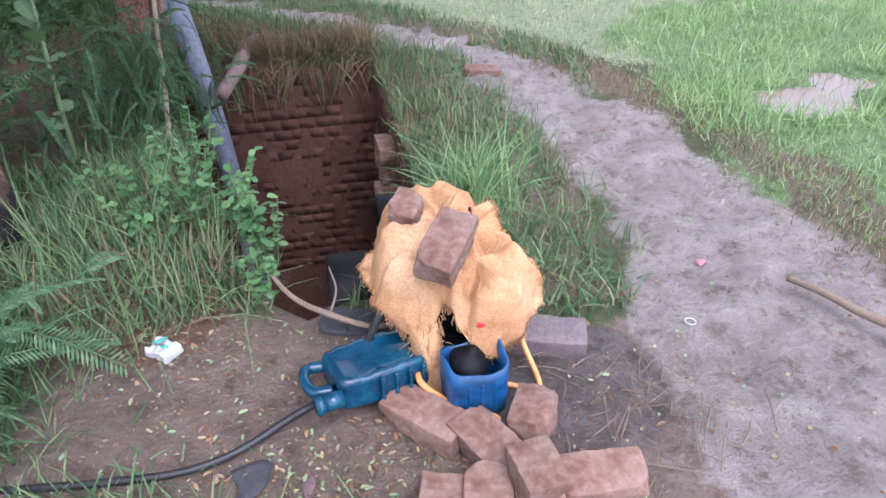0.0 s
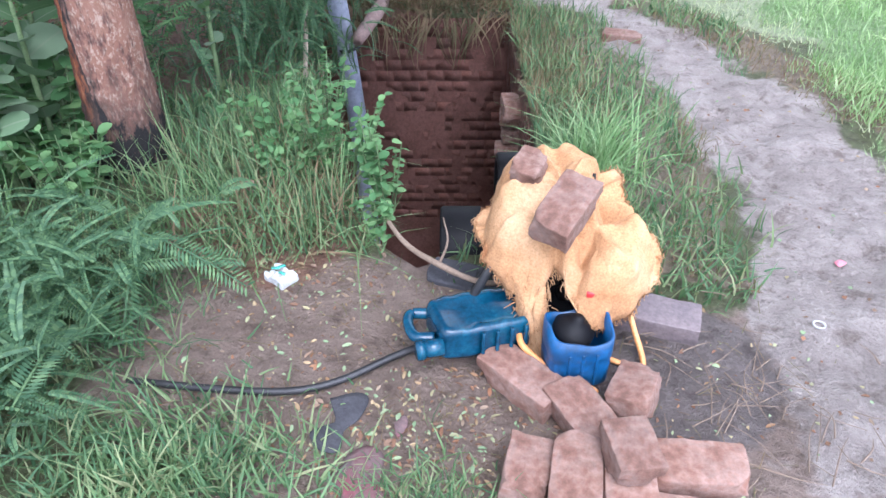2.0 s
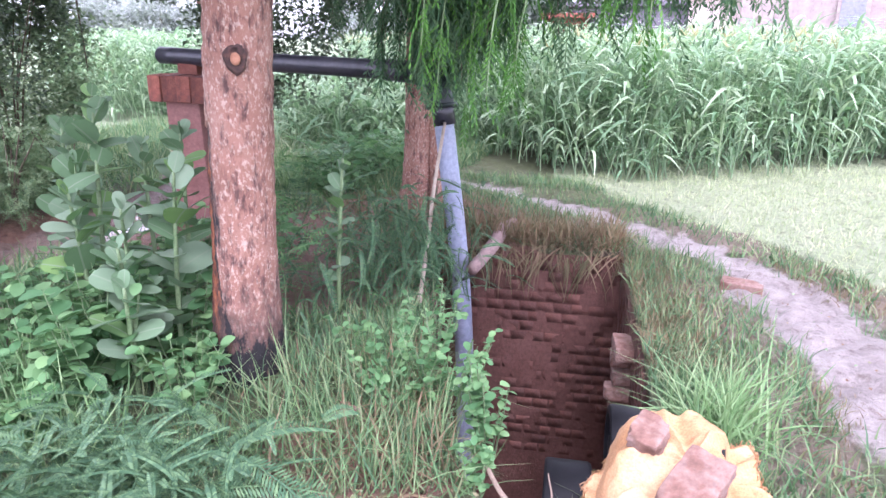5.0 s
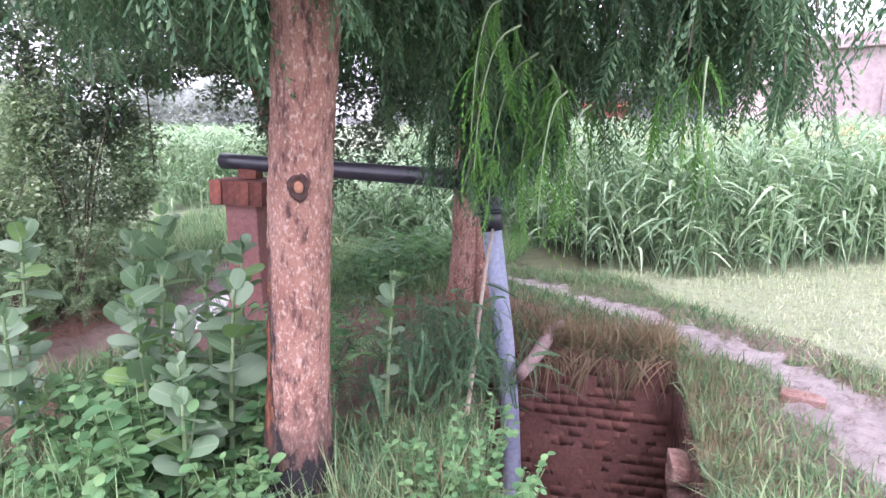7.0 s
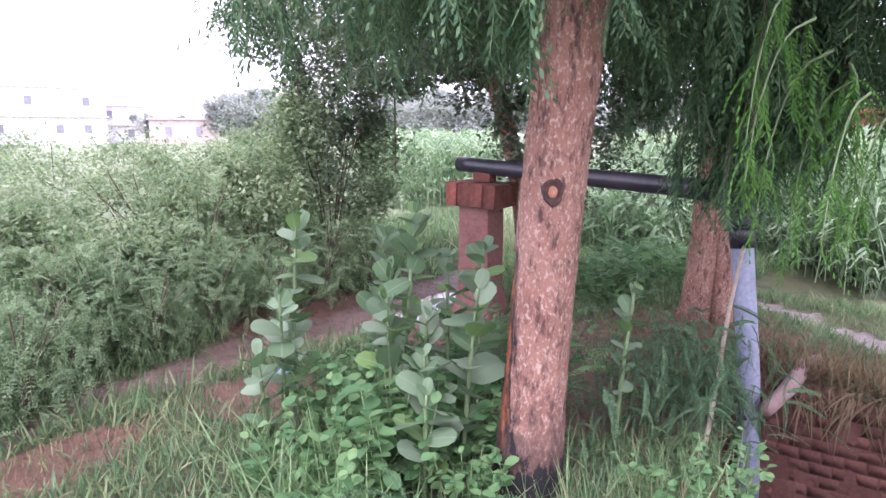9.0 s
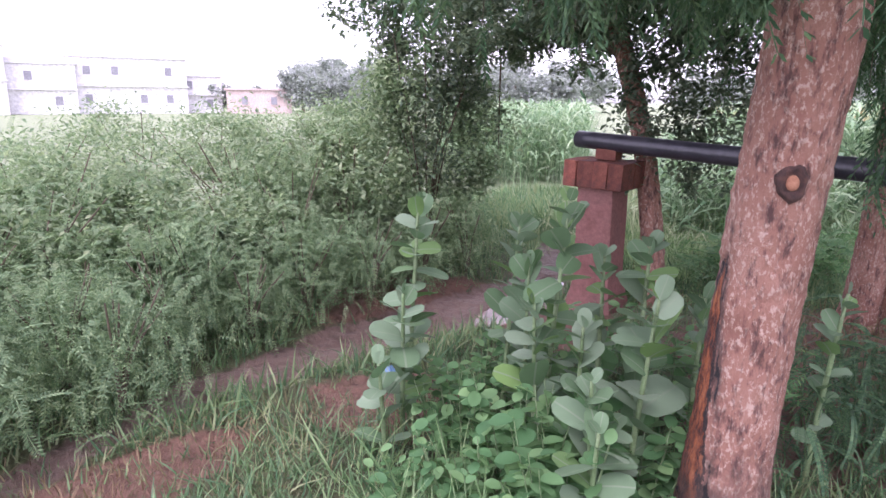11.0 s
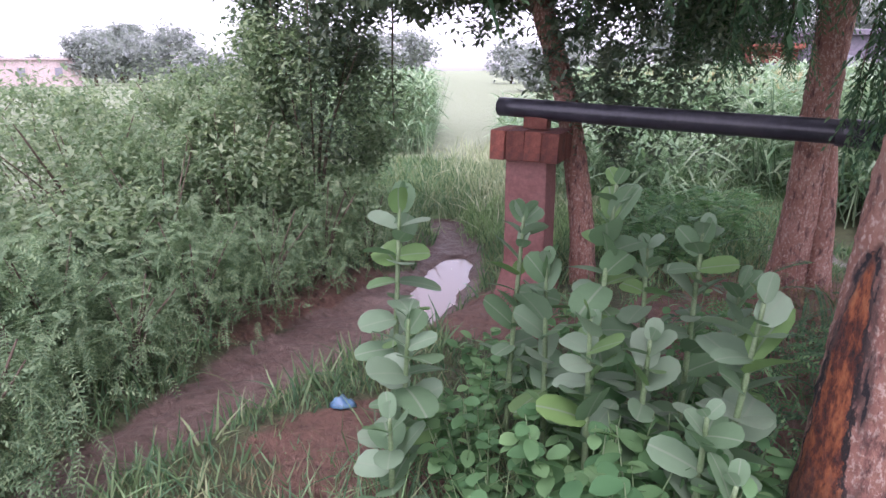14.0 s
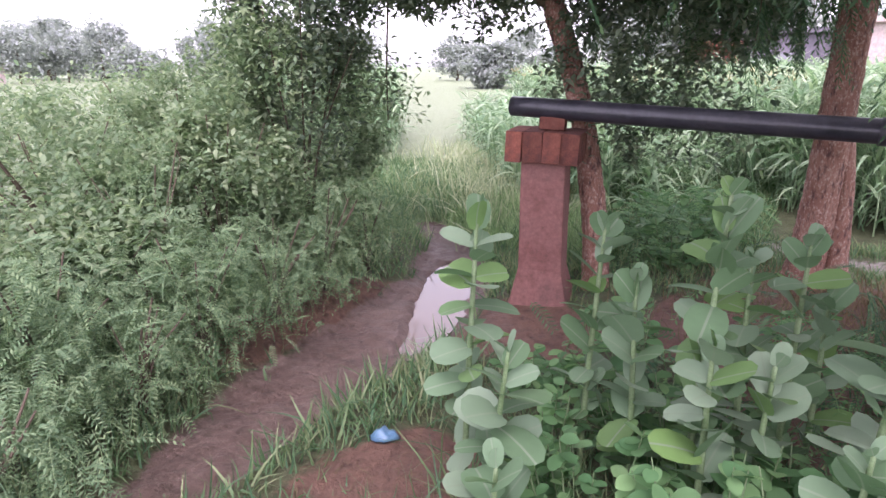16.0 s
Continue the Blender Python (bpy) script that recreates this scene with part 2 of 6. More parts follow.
def soil():
    """The ground: zones stored on the mesh choose mud path, bare dirt, red soil, wet silt or grassy earth."""
    m, n, l, p = material("earth", 0.9)
    big = noise_node(n, l, 1.6, 8, 0.65)
    fine = noise_node(n, l, 22, 8, 0.7)
    mid = noise_node(n, l, 4.5, 9, 0.72)
    grit = noise_node(n, l, 120, 4, 0.6)

    def tone(lo, hi, src, sharp=0.18):
        r = ramp(n, [(0.5 - sharp, lo), (0.5 + sharp, hi)])
        l.new(src.outputs["Fac"], r.inputs["Fac"])
        return r.outputs["Color"]

    col = mix(n, l, 0.5, tone((0.07, 0.075, 0.035), (0.13, 0.15, 0.06), big), tone((0.09, 0.075, 0.045), (0.12, 0.16, 0.06), fine))
    zones = {
        "field": (tone((0.25, 0.31, 0.17), (0.36, 0.40, 0.25), big), tone((0.22, 0.27, 0.15), (0.40, 0.43, 0.28), fine)),
        "lush": (tone((0.13, 0.22, 0.075), (0.20, 0.31, 0.12), big), tone((0.10, 0.16, 0.06), (0.24, 0.36, 0.15), fine)),
        "verge": (tone((0.15, 0.11, 0.075), (0.25, 0.20, 0.145), mid), tone((0.14, 0.105, 0.07), (0.27, 0.22, 0.16), fine)),
        "bare": (tone((0.14, 0.097, 0.075), (0.30, 0.23, 0.19), mid, 0.1), tone((0.20, 0.145, 0.115), (0.29, 0.22, 0.18), fine)),
        "path": (tone((0.22, 0.18, 0.16), (0.50, 0.445, 0.41), mid, 0.11), tone((0.28, 0.24, 0.22), (0.42, 0.37, 0.345), fine)),
        "red": (tone((0.12, 0.06, 0.042), (0.27, 0.145, 0.10), mid), tone((0.14, 0.07, 0.048), (0.29, 0.165, 0.115), fine)),
        "far": (tone((0.22, 0.28, 0.15), (0.29, 0.34, 0.20), big), tone((0.21, 0.27, 0.15), (0.30, 0.35, 0.22), fine)),
        "clay": (tone((0.07, 0.055, 0.05), (0.22, 0.185, 0.175), mid, 0.09), tone((0.12, 0.10, 0.092), (0.19, 0.16, 0.15), fine)),
        "wet": (tone((0.15, 0.10, 0.082), (0.27, 0.195, 0.165), mid, 0.12), tone((0.15, 0.09, 0.07), (0.25, 0.165, 0.135), fine)),
    }
    for key, (a, b) in zones.items():
        at = n.new("ShaderNodeAttribute")
        at.attribute_name = key
        ad = n.new("ShaderNodeMath")
        ad.operation = "MULTIPLY_ADD"
        l.new(fine.outputs["Fac"], ad.inputs[0])
        ad.inputs[1].default_value = 0.7
        l.new(at.outputs["Fac"], ad.inputs[2])
        er = ramp(n, [(0.72, (0, 0, 0)), (0.98, (1, 1, 1))])
        l.new(ad.outputs["Value"], er.inputs["Fac"])
        col = mix(n, l, er.outputs["Color"], col, mix(n, l, 0.5, a, b))
    blot = noise_node(n, l, 13, 10, 0.72)
    br = ramp(n, [(0.36, (0.55, 0.51, 0.48)), (0.47, (0.95, 0.95, 0.95)), (0.60, (1.02, 1.02, 1.02)), (0.70, (1.22, 1.21, 1.2))])
    l.new(blot.outputs["Fac"], br.inputs["Fac"])
    col = mix(n, l, 1.0, col, br.outputs["Color"], "MULTIPLY")
    gr = ramp(n, [(0.32, (0.7, 0.68, 0.66)), (0.42, (0.98, 0.98, 0.98)), (0.62, (1.03, 1.03, 1.03)), (0.72, (1.3, 1.3, 1.3))])
    l.new(grit.outputs["Fac"], gr.inputs["Fac"])
    l.new(mix(n, l, 1.0, col, gr.outputs["Color"], "MULTIPLY"), p.inputs["Base Color"])
    at = n.new("ShaderNodeAttribute")
    at.attribute_name = "wet"
    dm = n.new("ShaderNodeMath")
    dm.operation = "MULTIPLY_ADD"
    l.new(mid.outputs["Fac"], dm.inputs[0])
    dm.inputs[1].default_value = -1.6
    dm.inputs[2].default_value = 1.22
    damp = n.new("ShaderNodeMath")
    damp.operation = "MAXIMUM"
    l.new(dm.outputs["Value"], damp.inputs[0])
    l.new(at.outputs["Fac"], damp.inputs[1])
    rr = ramp(n, [(0.0, (0.9, 0.9, 0.9)), (1.0, (0.42, 0.42, 0.42))])
    l.new(damp.outputs["Value"], rr.inputs["Fac"])
    l.new(rr.outputs["Color"], p.inputs["Roughness"])
    s = n.new("ShaderNodeMath")
    s.operation = "MULTIPLY_ADD"
    l.new(mid.outputs["Fac"], s.inputs[0])
    s.inputs[1].default_value = 3.0
    l.new(fine.outputs["Fac"], s.inputs[2])
    s2 = n.new("ShaderNodeMath")
    s2.operation = "MULTIPLY_ADD"
    l.new(blot.outputs["Fac"], s2.inputs[0])
    s2.inputs[1].default_value = 1.2
    l.new(s.outputs["Value"], s2.inputs[2])
    bump(n, l, p, s2.outputs["Value"], 1.0, 0.035)
    return m


SOIL = soil()
WATER, _n, _l, _p = material("still_water", 0.04)
_p.inputs["Base Color"].default_value = (0.16, 0.11, 0.085, 1)
_p.inputs["IOR"].default_value = 1.5
_p.inputs["Specular IOR Level"].default_value = 0.9
_w = noise_node(_n, _l, 9, 3)
bump(_n, _l, _p, _w.outputs["Fac"], 0.08, 0.01)


# ---- mesh helpers ----
def mesh_of(name, verts, faces):
    """A mesh from an (N,3) array and an (M,k) array of faces."""
    verts, faces = np.asarray(verts, np.float32), np.asarray(faces, np.int32)
    me = bpy.data.meshes.new(name)
    me.vertices.add(len(verts))
    me.vertices.foreach_set("co", verts.ravel())
    k = faces.shape[1]
    me.loops.add(faces.size)
    me.loops.foreach_set("vertex_index", faces.ravel())
    me.polygons.add(len(faces))
    me.polygons.foreach_set("loop_start", np.arange(0, faces.size, k, dtype=np.int32))
    me.polygons.foreach_set("loop_total", np.full(len(faces), k, np.int32))
    me.update(calc_edges=True)
    return me


def shade(me, mat, smooth=True):
    me.materials.append(mat)
    if smooth:
        me.polygons.foreach_set("use_smooth", np.ones(len(me.polygons), bool))
    return me


def part(name, bm, mat, parent=None, label="", smooth=True):
    """Links a bmesh, or a ready mesh, as one object under a thing or a part."""
    if isinstance(bm, bmesh.types.BMesh):
        me = bpy.data.meshes.new(name)
        bm.to_mesh(me)
        bm.free()
        shade(me, mat, smooth)
    else:
        me = bm
        if not me.materials:
            shade(me, mat, smooth)
    ob = new(name, me)
    if parent is not None:
        ob.parent = parent
    if label:
        ob["label"] = label
    return ob


def thing(name, m, label, category, group="", kind=""):
    ob = new(name)
    ob.matrix_world = m
    return tagged(ob, label, category, group, kind)


def smooth_line(points, steps=6):
    """A Catmull-Rom line through the points."""
    p = [np.array(q, float) for q in points]
    p = [2 * p[0] - p[1]] + p + [2 * p[-1] - p[-2]]
    out = []
    for a, b, c, d in zip(p, p[1:], p[2:], p[3:]):
        for i in range(steps):
            u = i / steps
            out.append(0.5 * (2 * b + (c - a) * u + (2 * a - 5 * b + 4 * c - d) * u * u + (3 * b - a - 3 * c + d) * u ** 3))
    out.append(p[-2])
    return np.array(out)


def tube_arrays(line, radii, sides=10, rough=0.0, seed=0, cap=True):
    """Rings round a line, with uneven radius; quads as an array."""
    line = np.asarray(line, float)
    n = len(line)
    radii = np.interp(np.linspace(0, 1, n), np.linspace(0, 1, len(radii)), radii)
    tang = np.gradient(line, axis=0)
    tang /= np.linalg.norm(tang, axis=1)[:, None] + 1e-9
    ref = np.array([1.0, 0.13, 0.21]) if abs(tang[:, 0]).mean() < 0.7 else np.array([0.1, 0.2, 1.0])
    u = np.cross(tang, ref)
    u /= np.linalg.norm(u, axis=1)[:, None]
    v = np.cross(tang, u)
    ang = np.linspace(0, 2 * np.pi, sides, endpoint=False)
    rng = np.random.default_rng(seed)
    wob = 1 + rough * rng.standard_normal((n, sides))
    wob = (wob + np.roll(wob, 1, 0) + np.roll(wob, 1, 1) + np.roll(wob, -1, 1)) / 4 if rough else wob
    pts = line[:, None] + (radii[:, None] * wob)[..., None] * (np.cos(ang)[None, :, None] * u[:, None] + np.sin(ang)[None, :, None] * v[:, None])
    verts = pts.reshape(-1, 3)
    i = np.arange(n - 1)[:, None] * sides
    j = np.arange(sides)[None]
    k = (j + 1) % sides
    faces = np.stack([i + j, i + k, i + sides + k, i + sides + j], -1).reshape(-1, 4)
    if cap:
        verts = np.vstack([verts, line[0], line[-1]])
        a, b = len(verts) - 2, len(verts) - 1
        j = np.arange(sides)
        k = (j + 1) % sides
        last = (n - 1) * sides
        faces = np.vstack([faces, np.stack([np.full(sides, a), k, j, np.full(sides, a)], -1), np.stack([np.full(sides, b), last + j, last + k, np.full(sides, b)], -1)])
    return verts, faces


def tube(name, line, radii, mat, sides=10, rough=0.0, seed=0, parent=None, label="", steps=6):
    v, f = tube_arrays(smooth_line(line, steps), radii, sides, rough, seed)
    bm = bmesh.new()
    vs = [bm.verts.new(c) for c in v]
    for q in f:
        ids = list(dict.fromkeys(q.tolist()))
        try:
            bm.faces.new([vs[i] for i in ids])
        except ValueError:
            pass
    return part(name, bm, mat, parent, label)


def joined(arrays):
    """Several (verts, quads) into one."""
    vs, fs, k = [], [], 0
    for v, f in arrays:
        vs.append(v)
        fs.append(f + k)
        k += len(v)
    return np.vstack(vs), np.vstack(fs)


def rotations(rng, count, tilt_lo, tilt_hi, yaw=None):
    """Turns that lean the local y axis: yaw at random, pitch between the tilts (radians above the level)."""
    yaw = rng.uniform(0, 2 * np.pi, count) if yaw is None else yaw
    pit = rng.uniform(tilt_lo, tilt_hi, count)
    rol = rng.uniform(-0.5, 0.5, count)
    cy, sy, cp, sp, cr, sr = np.cos(yaw), np.sin(yaw), np.cos(pit), np.sin(pit), np.cos(rol), np.sin(rol)
    z, o = np.zeros(count), np.ones(count)
    rz = np.stack([cy, -sy, z, sy, cy, z, z, z, o], -1).reshape(-1, 3, 3)
    rx = np.stack([o, z, z, z, cp, -sp, z, sp, cp], -1).reshape(-1, 3, 3)
    ry = np.stack([cr, z, sr, z, o, z, -sr, z, cr], -1).reshape(-1, 3, 3)
    return rz @ rx @ ry


def scatter(tv, tf, turn, place, size):
    """Copies of a small template as one pair of arrays."""
    size = np.asarray(size, float)
    if size.ndim == 1:
        size = np.repeat(size[:, None], 3, 1)
    v = np.einsum("kij,knj->kni", turn, tv[None] * size[:, None, :]) + place[:, None]
    f = tf[None] + (np.arange(len(place)) * len(tv))[:, None, None]
    return v.reshape(-1, 3), f.reshape(-1, tf.shape[1])


def blade(bend=0.5, rows=4, width=0.04):
    """A grass blade, 1 long, rising along z and bending towards y."""
    v, f = [], []
    for i in range(rows):
        s = i / (rows - 1)
        w = width * (1 - s) ** 0.7 + 0.004
        y, z = bend * s * s, s * (1 - 0.35 * bend * s)
        v += [(-w, y, z), (w, y, z)]
    for i in range(rows - 1):
        f.append((2 * i, 2 * i + 1, 2 * i + 3, 2 * i + 2))
    return np.array(v, float), np.array(f)


def oval_leaf(width=0.55, fold=0.12, droop=0.15, tip=0.0):
    """A leaf 1 long along y with a mid-rib fold, 12 quads."""
    ys = [0.0, 0.12, 0.35, 0.62, 0.86, 1.0]
    ws = [0.05, 0.27, 0.45, 0.5, 0.33, 0.05 + tip]
    if tip:
        ws[1], ws[4] = 0.33, 0.42
    v, f = [], []
    for y, w in zip(ys, ws):
        w *= width
        z = -droop * y * y
        v += [(-w, y, z + fold * w), (0, y, z), (w, y, z + fold * w)]
    for i in range(len(ys) - 1):
        for j in (0, 1):
            a = 3 * i + j
            f.append((a, a + 1, a + 4, a + 3))
    return np.array(v, float), np.array(f)


def chip_leaf(width=0.5):
    """A small folded leaf of two quads, 1 long along y."""
    v = np.array([(0, 0, 0), (-width / 2, 0.45, 0.1), (0, 1, -0.08), (width / 2, 0.45, 0.1), (0, 0.5, 0)], float)
    return v, np.array([(0, 4, 2, 1), (0, 3, 2, 4)])


def frond(pairs=11, droop=0.35, leaflet=0.28, w=0.034, ahead=0.42, sag=-0.22):
    """A feathery leaf 1 long along y: a rachis with leaflets in pairs."""
    v, f = [], []
    n = 5
    for i in range(n):
        s = i / (n - 1)
        v += [(-0.008, s, -droop * s * s), (0.008, s, -droop * s * s)]
    for i in range(n - 1):
        f.append((2 * i, 2 * i + 1, 2 * i + 3, 2 * i + 2))
    for i in range(pairs):
        s = 0.1 + 0.9 * i / (pairs - 1)
        length = leaflet * (0.55 + 0.9 * s * (1.15 - s) * 2) * 0.8
        for side in (-1, 1):
            b = np.array([0, s, -droop * s * s])
            d = np.array([side * 0.9, ahead, sag])
            d /= np.linalg.norm(d)
            q = np.array([0.0, 1.0, 0.0])
            k = len(v)
            v += [tuple(b), tuple(b + d * length * 0.5 - q * w), tuple(b + d * length), tuple(b + d * length * 0.5 + q * w)]
            f.append((k, k + 1, k + 2, k + 3))
    return np.array(v, float), np.array(f)


def stuff(name, arrays, mat, label, category):
    v, f = arrays
    return tagged(new(name, shade(mesh_of(name, v, f), mat, False)), label, category, kind="stuff")


def inside(poly, x, y):
    """Whether the points lie in a polygon."""
    x, y = np.asarray(x), np.asarray(y)
    res = np.zeros(x.shape, bool)
    for (x0, y0), (x1, y1) in zip(poly, poly[1:] + poly[:1]):
        c = ((y0 > y) != (y1 > y)) & (x < (x1 - x0) * (y - y0) / (y1 - y0 + 1e-12) + x0)
        res ^= c
    return res


def line_distance(line, x, y):
    """The distance to a line of (x, y, half width), less the half width."""
    best = np.full(np.shape(x), 1e9)
    for (x0, y0, w0), (x1, y1, w1) in zip(line, line[1:]):
        dx, dy = x1 - x0, y1 - y0
        u = np.clip(((x - x0) * dx + (y - y0) * dy) / (dx * dx + dy * dy), 0, 1)
        best = np.minimum(best, np.hypot(x - x0 - u * dx, y - y0 - u * dy) - (w0 + u * (w1 - w0)))
    return best


def waves(x, y, seed=0, scale=1.0):
    """Cheap smooth noise in two dimensions, about -1 to 1."""
    rng = np.random.default_rng(seed)
    out = 0
    for k in range(7):
        a, p, fr = rng.uniform(0, 6.28), rng.uniform(0, 6.28), scale * 1.7 ** (k * 0.6)
        out = out + np.sin((x * np.cos(a) + y * np.sin(a)) * fr * 2 + p) / (1 + 0.5 * k)
    return out / 2.6


# ---- the plan ----
PIT = [(-1.75, 4.10), (-0.50, 4.36), (-0.16, 2.75), (-0.06, 1.95), (-0.42, 1.62), (-0.62, 1.75), (-1.05, 2.40)]
PATH_LINE = [(-4.6, 7.0, 0.10), (-2.2, 6.05, 0.10), (-0.9, 5.42, 0.13), (0.10, 4.5, 0.17), (0.58, 3.7, 0.27), (0.88, 2.95, 0.33), (1.02, 2.3, 0.38), (1.12, 1.6, 0.45), (1.15, 0.8, 0.5), (1.1, -0.5, 0.6), (0.9, -4.0, 0.8)]
DITCH = [(-3.2, -3.0, 0.05), (-3.55, -0.2, 0.06), (-3.9, 0.5, 0.07), (-4.18, 1.2, 0.11), (-4.30, 1.8, 0.23), (-4.38, 2.4, 0.27), (-4.42, 2.9, 0.33), (-4.45, 3.55, 0.36), (-4.62, 4.2, 0.28), (-5.0, 4.9, 0.16), (-5.7, 5.7, 0.1)]
POOL = [(-4.18, 3.10, 0.05), (-4.34, 3.55, 0.11), (-4.62, 4.2, 0.13), (-4.82, 4.65, 0.07)]
FIELD_TRACK = [(-6.0, 5.9, 0.2), (-7.1, 6.9, 0.35), (-9.35, 11.3, 0.7), (-17.6, 23.5, 1.6), (-40.0, 55.0, 4.0)]
SPOTS = [(1.97, 3.45, 0.34, 0.22), (2.35, 3.75, 0.28, 0.2), (2.6, 3.1, 0.3, 0.22)]
DENTS = [(random.Random(k).uniform(-1, 1), random.Random(k + 500).uniform(0.6, 5.0), random.Random(k + 900).uniform(0, 3.14)) for k in range(110)]


def ground_height(x, y):
    calm = 1 - 0.8 * np.exp(-((x - 0.0) ** 2 + (y - 1.2) ** 2) / 0.5)
    h = calm * (0.02 * waves(x, y, 3, 1.2) + 0.008 * waves(x, y, 4, 5)) + 0.004 * waves(x, y, 5, 16) * calm
    trod = np.clip(1 - line_distance(PATH_LINE, x, y) / 0.2, 0, 1)
    h = h - trod * (0.02 + 0.014 * waves(x, y, 21, 6.0) + 0.010 * waves(x, y, 22, 12))
    d = line_distance(DITCH, x, y)
    h = h - (0.05 + 0.06 * np.clip((y - 1.6) / 1.2, 0, 1)) * np.clip(1 - d / 0.2, 0, 1)
    h = h - 0.09 * np.clip(1 - line_distance(POOL, x, y) / 0.09, 0, 1)
    h = h + 0.02 * waves(x, y, 31, 8) * np.clip(1 - d / 0.1, 0, 1)
    for u, py, a in DENTS:
        px = np.interp(py, [0.6, 1.6, 2.3, 2.95, 3.7, 4.5, 5.0], [1.15, 1.12, 1.02, 0.88, 0.58, 0.10, -0.4]) + u * 0.3
        c, q = np.cos(a), np.sin(a)
        e = (((x - px) * c + (y - py) * q) / 0.13) ** 2 + (((y - py) * c - (x - px) * q) / 0.06) ** 2
        h = h - 0.011 * np.exp(-e * e) + 0.004 * np.exp(-(e - 1.8) ** 2)
    for px, py, a, b in SPOTS:
        h = h - 0.03 * np.clip(1.2 - np.hypot((x - px) / a, (y - py) / b), 0, 1)
    h = h + 0.10 * np.exp(-((x + 2.35) ** 2 + (y - 4.6) ** 2) / 0.7)
    h = h + 0.06 * np.exp(-((x + 1.3) ** 2 + (y - 2.2) ** 2) / 0.3)
    return h


def ground_zones(x, y):
    w = 0.10 * waves(x, y, 9, 3.0) + 0.05 * waves(x, y, 10, 9.0)
    soft = lambda d, s: np.clip(0.5 - d / s, 0, 1)
    z = {}
    z["path"] = soft(line_distance(PATH_LINE, x, y) + w, 0.22)
    bare = np.minimum(np.hypot((x + 0.55) / 0.72, (y - 1.20) / 0.46) - 1, np.hypot((x - 0.2) / 0.9, (y - 0.9) / 0.75) - 1)
    bare = np.minimum(bare, np.hypot((x + 0.2) / 1.2, (y + 0.3) / 1.0) - 1)
    z["bare"] = soft(bare * 0.5 + w, 0.2)
    z["clay"] = soft((np.hypot((x - 0.36) / 0.30, (y - 1.36) / 0.26) - 1) * 0.3 + 0.5 * w, 0.12)
    red = np.minimum(np.hypot((x + 3.35) / 0.45, (y - 1.85) / 0.38), np.hypot((x + 2.05) / 0.95, (y - 4.05) / 1.1))
    red = np.minimum(red, np.hypot((x + 3.7) / 0.45, (y - 3.5) / 0.5))
    red = np.minimum(red, np.hypot((x + 5.05) / 0.35, (y - 2.9) / 1.0))
    red = np.minimum(red, np.hypot((x + 1.0) / 0.35, (y - 1.7) / 0.25))
    red = np.minimum(red, np.hypot((x + 3.5) / 0.26, (y - 0.45) / 0.8))
    red = np.minimum(red, np.hypot((x + 1.9) / 0.55, (y - 3.4) / 0.8))
    z["red"] = soft((red - 1) * 0.4 + w, 0.2)
    z["wet"] = soft(line_distance(DITCH, x, y) - 0.05 + 0.5 * w, 0.12)
    far = np.clip((np.hypot(x, y) - 8) / 6, 0, 1)
    z["field"] = np.clip(np.maximum(soft(-(x - 1.75 - 0.05 * (y - 3)) + 2 * w, 0.9), soft(-(y - 5.25 + 1.0 * x) + 2 * w, 0.7) * (x > -1.6)), 0, 1)
    z["far"] = far
    z["field"] = np.maximum(z["field"], 0.8 * soft(line_distance(FIELD_TRACK, x, y) + 2 * w, 0.6))
    z["lush"] = soft(-(x - 1.2 - 0.3 * np.clip(y - 4.7, 0, None)) + 2 * w, 0.5) * soft(y - 5.25 - 0.18 * x + 5 * w, 1.2)
    z["lush"] = np.maximum(z["lush"], soft((np.hypot((x + 6.2) / 1.9, (y - 7.2) / 2.4) - 1) * 0.8 + w, 0.5))
    d = line_distance(PATH_LINE, x, y)
    z["verge"] = soft(np.abs(d - 0.19) - 0.18 + 1.3 * w, 0.16) * (y < 5.6) * (y > 1.75)
    return z


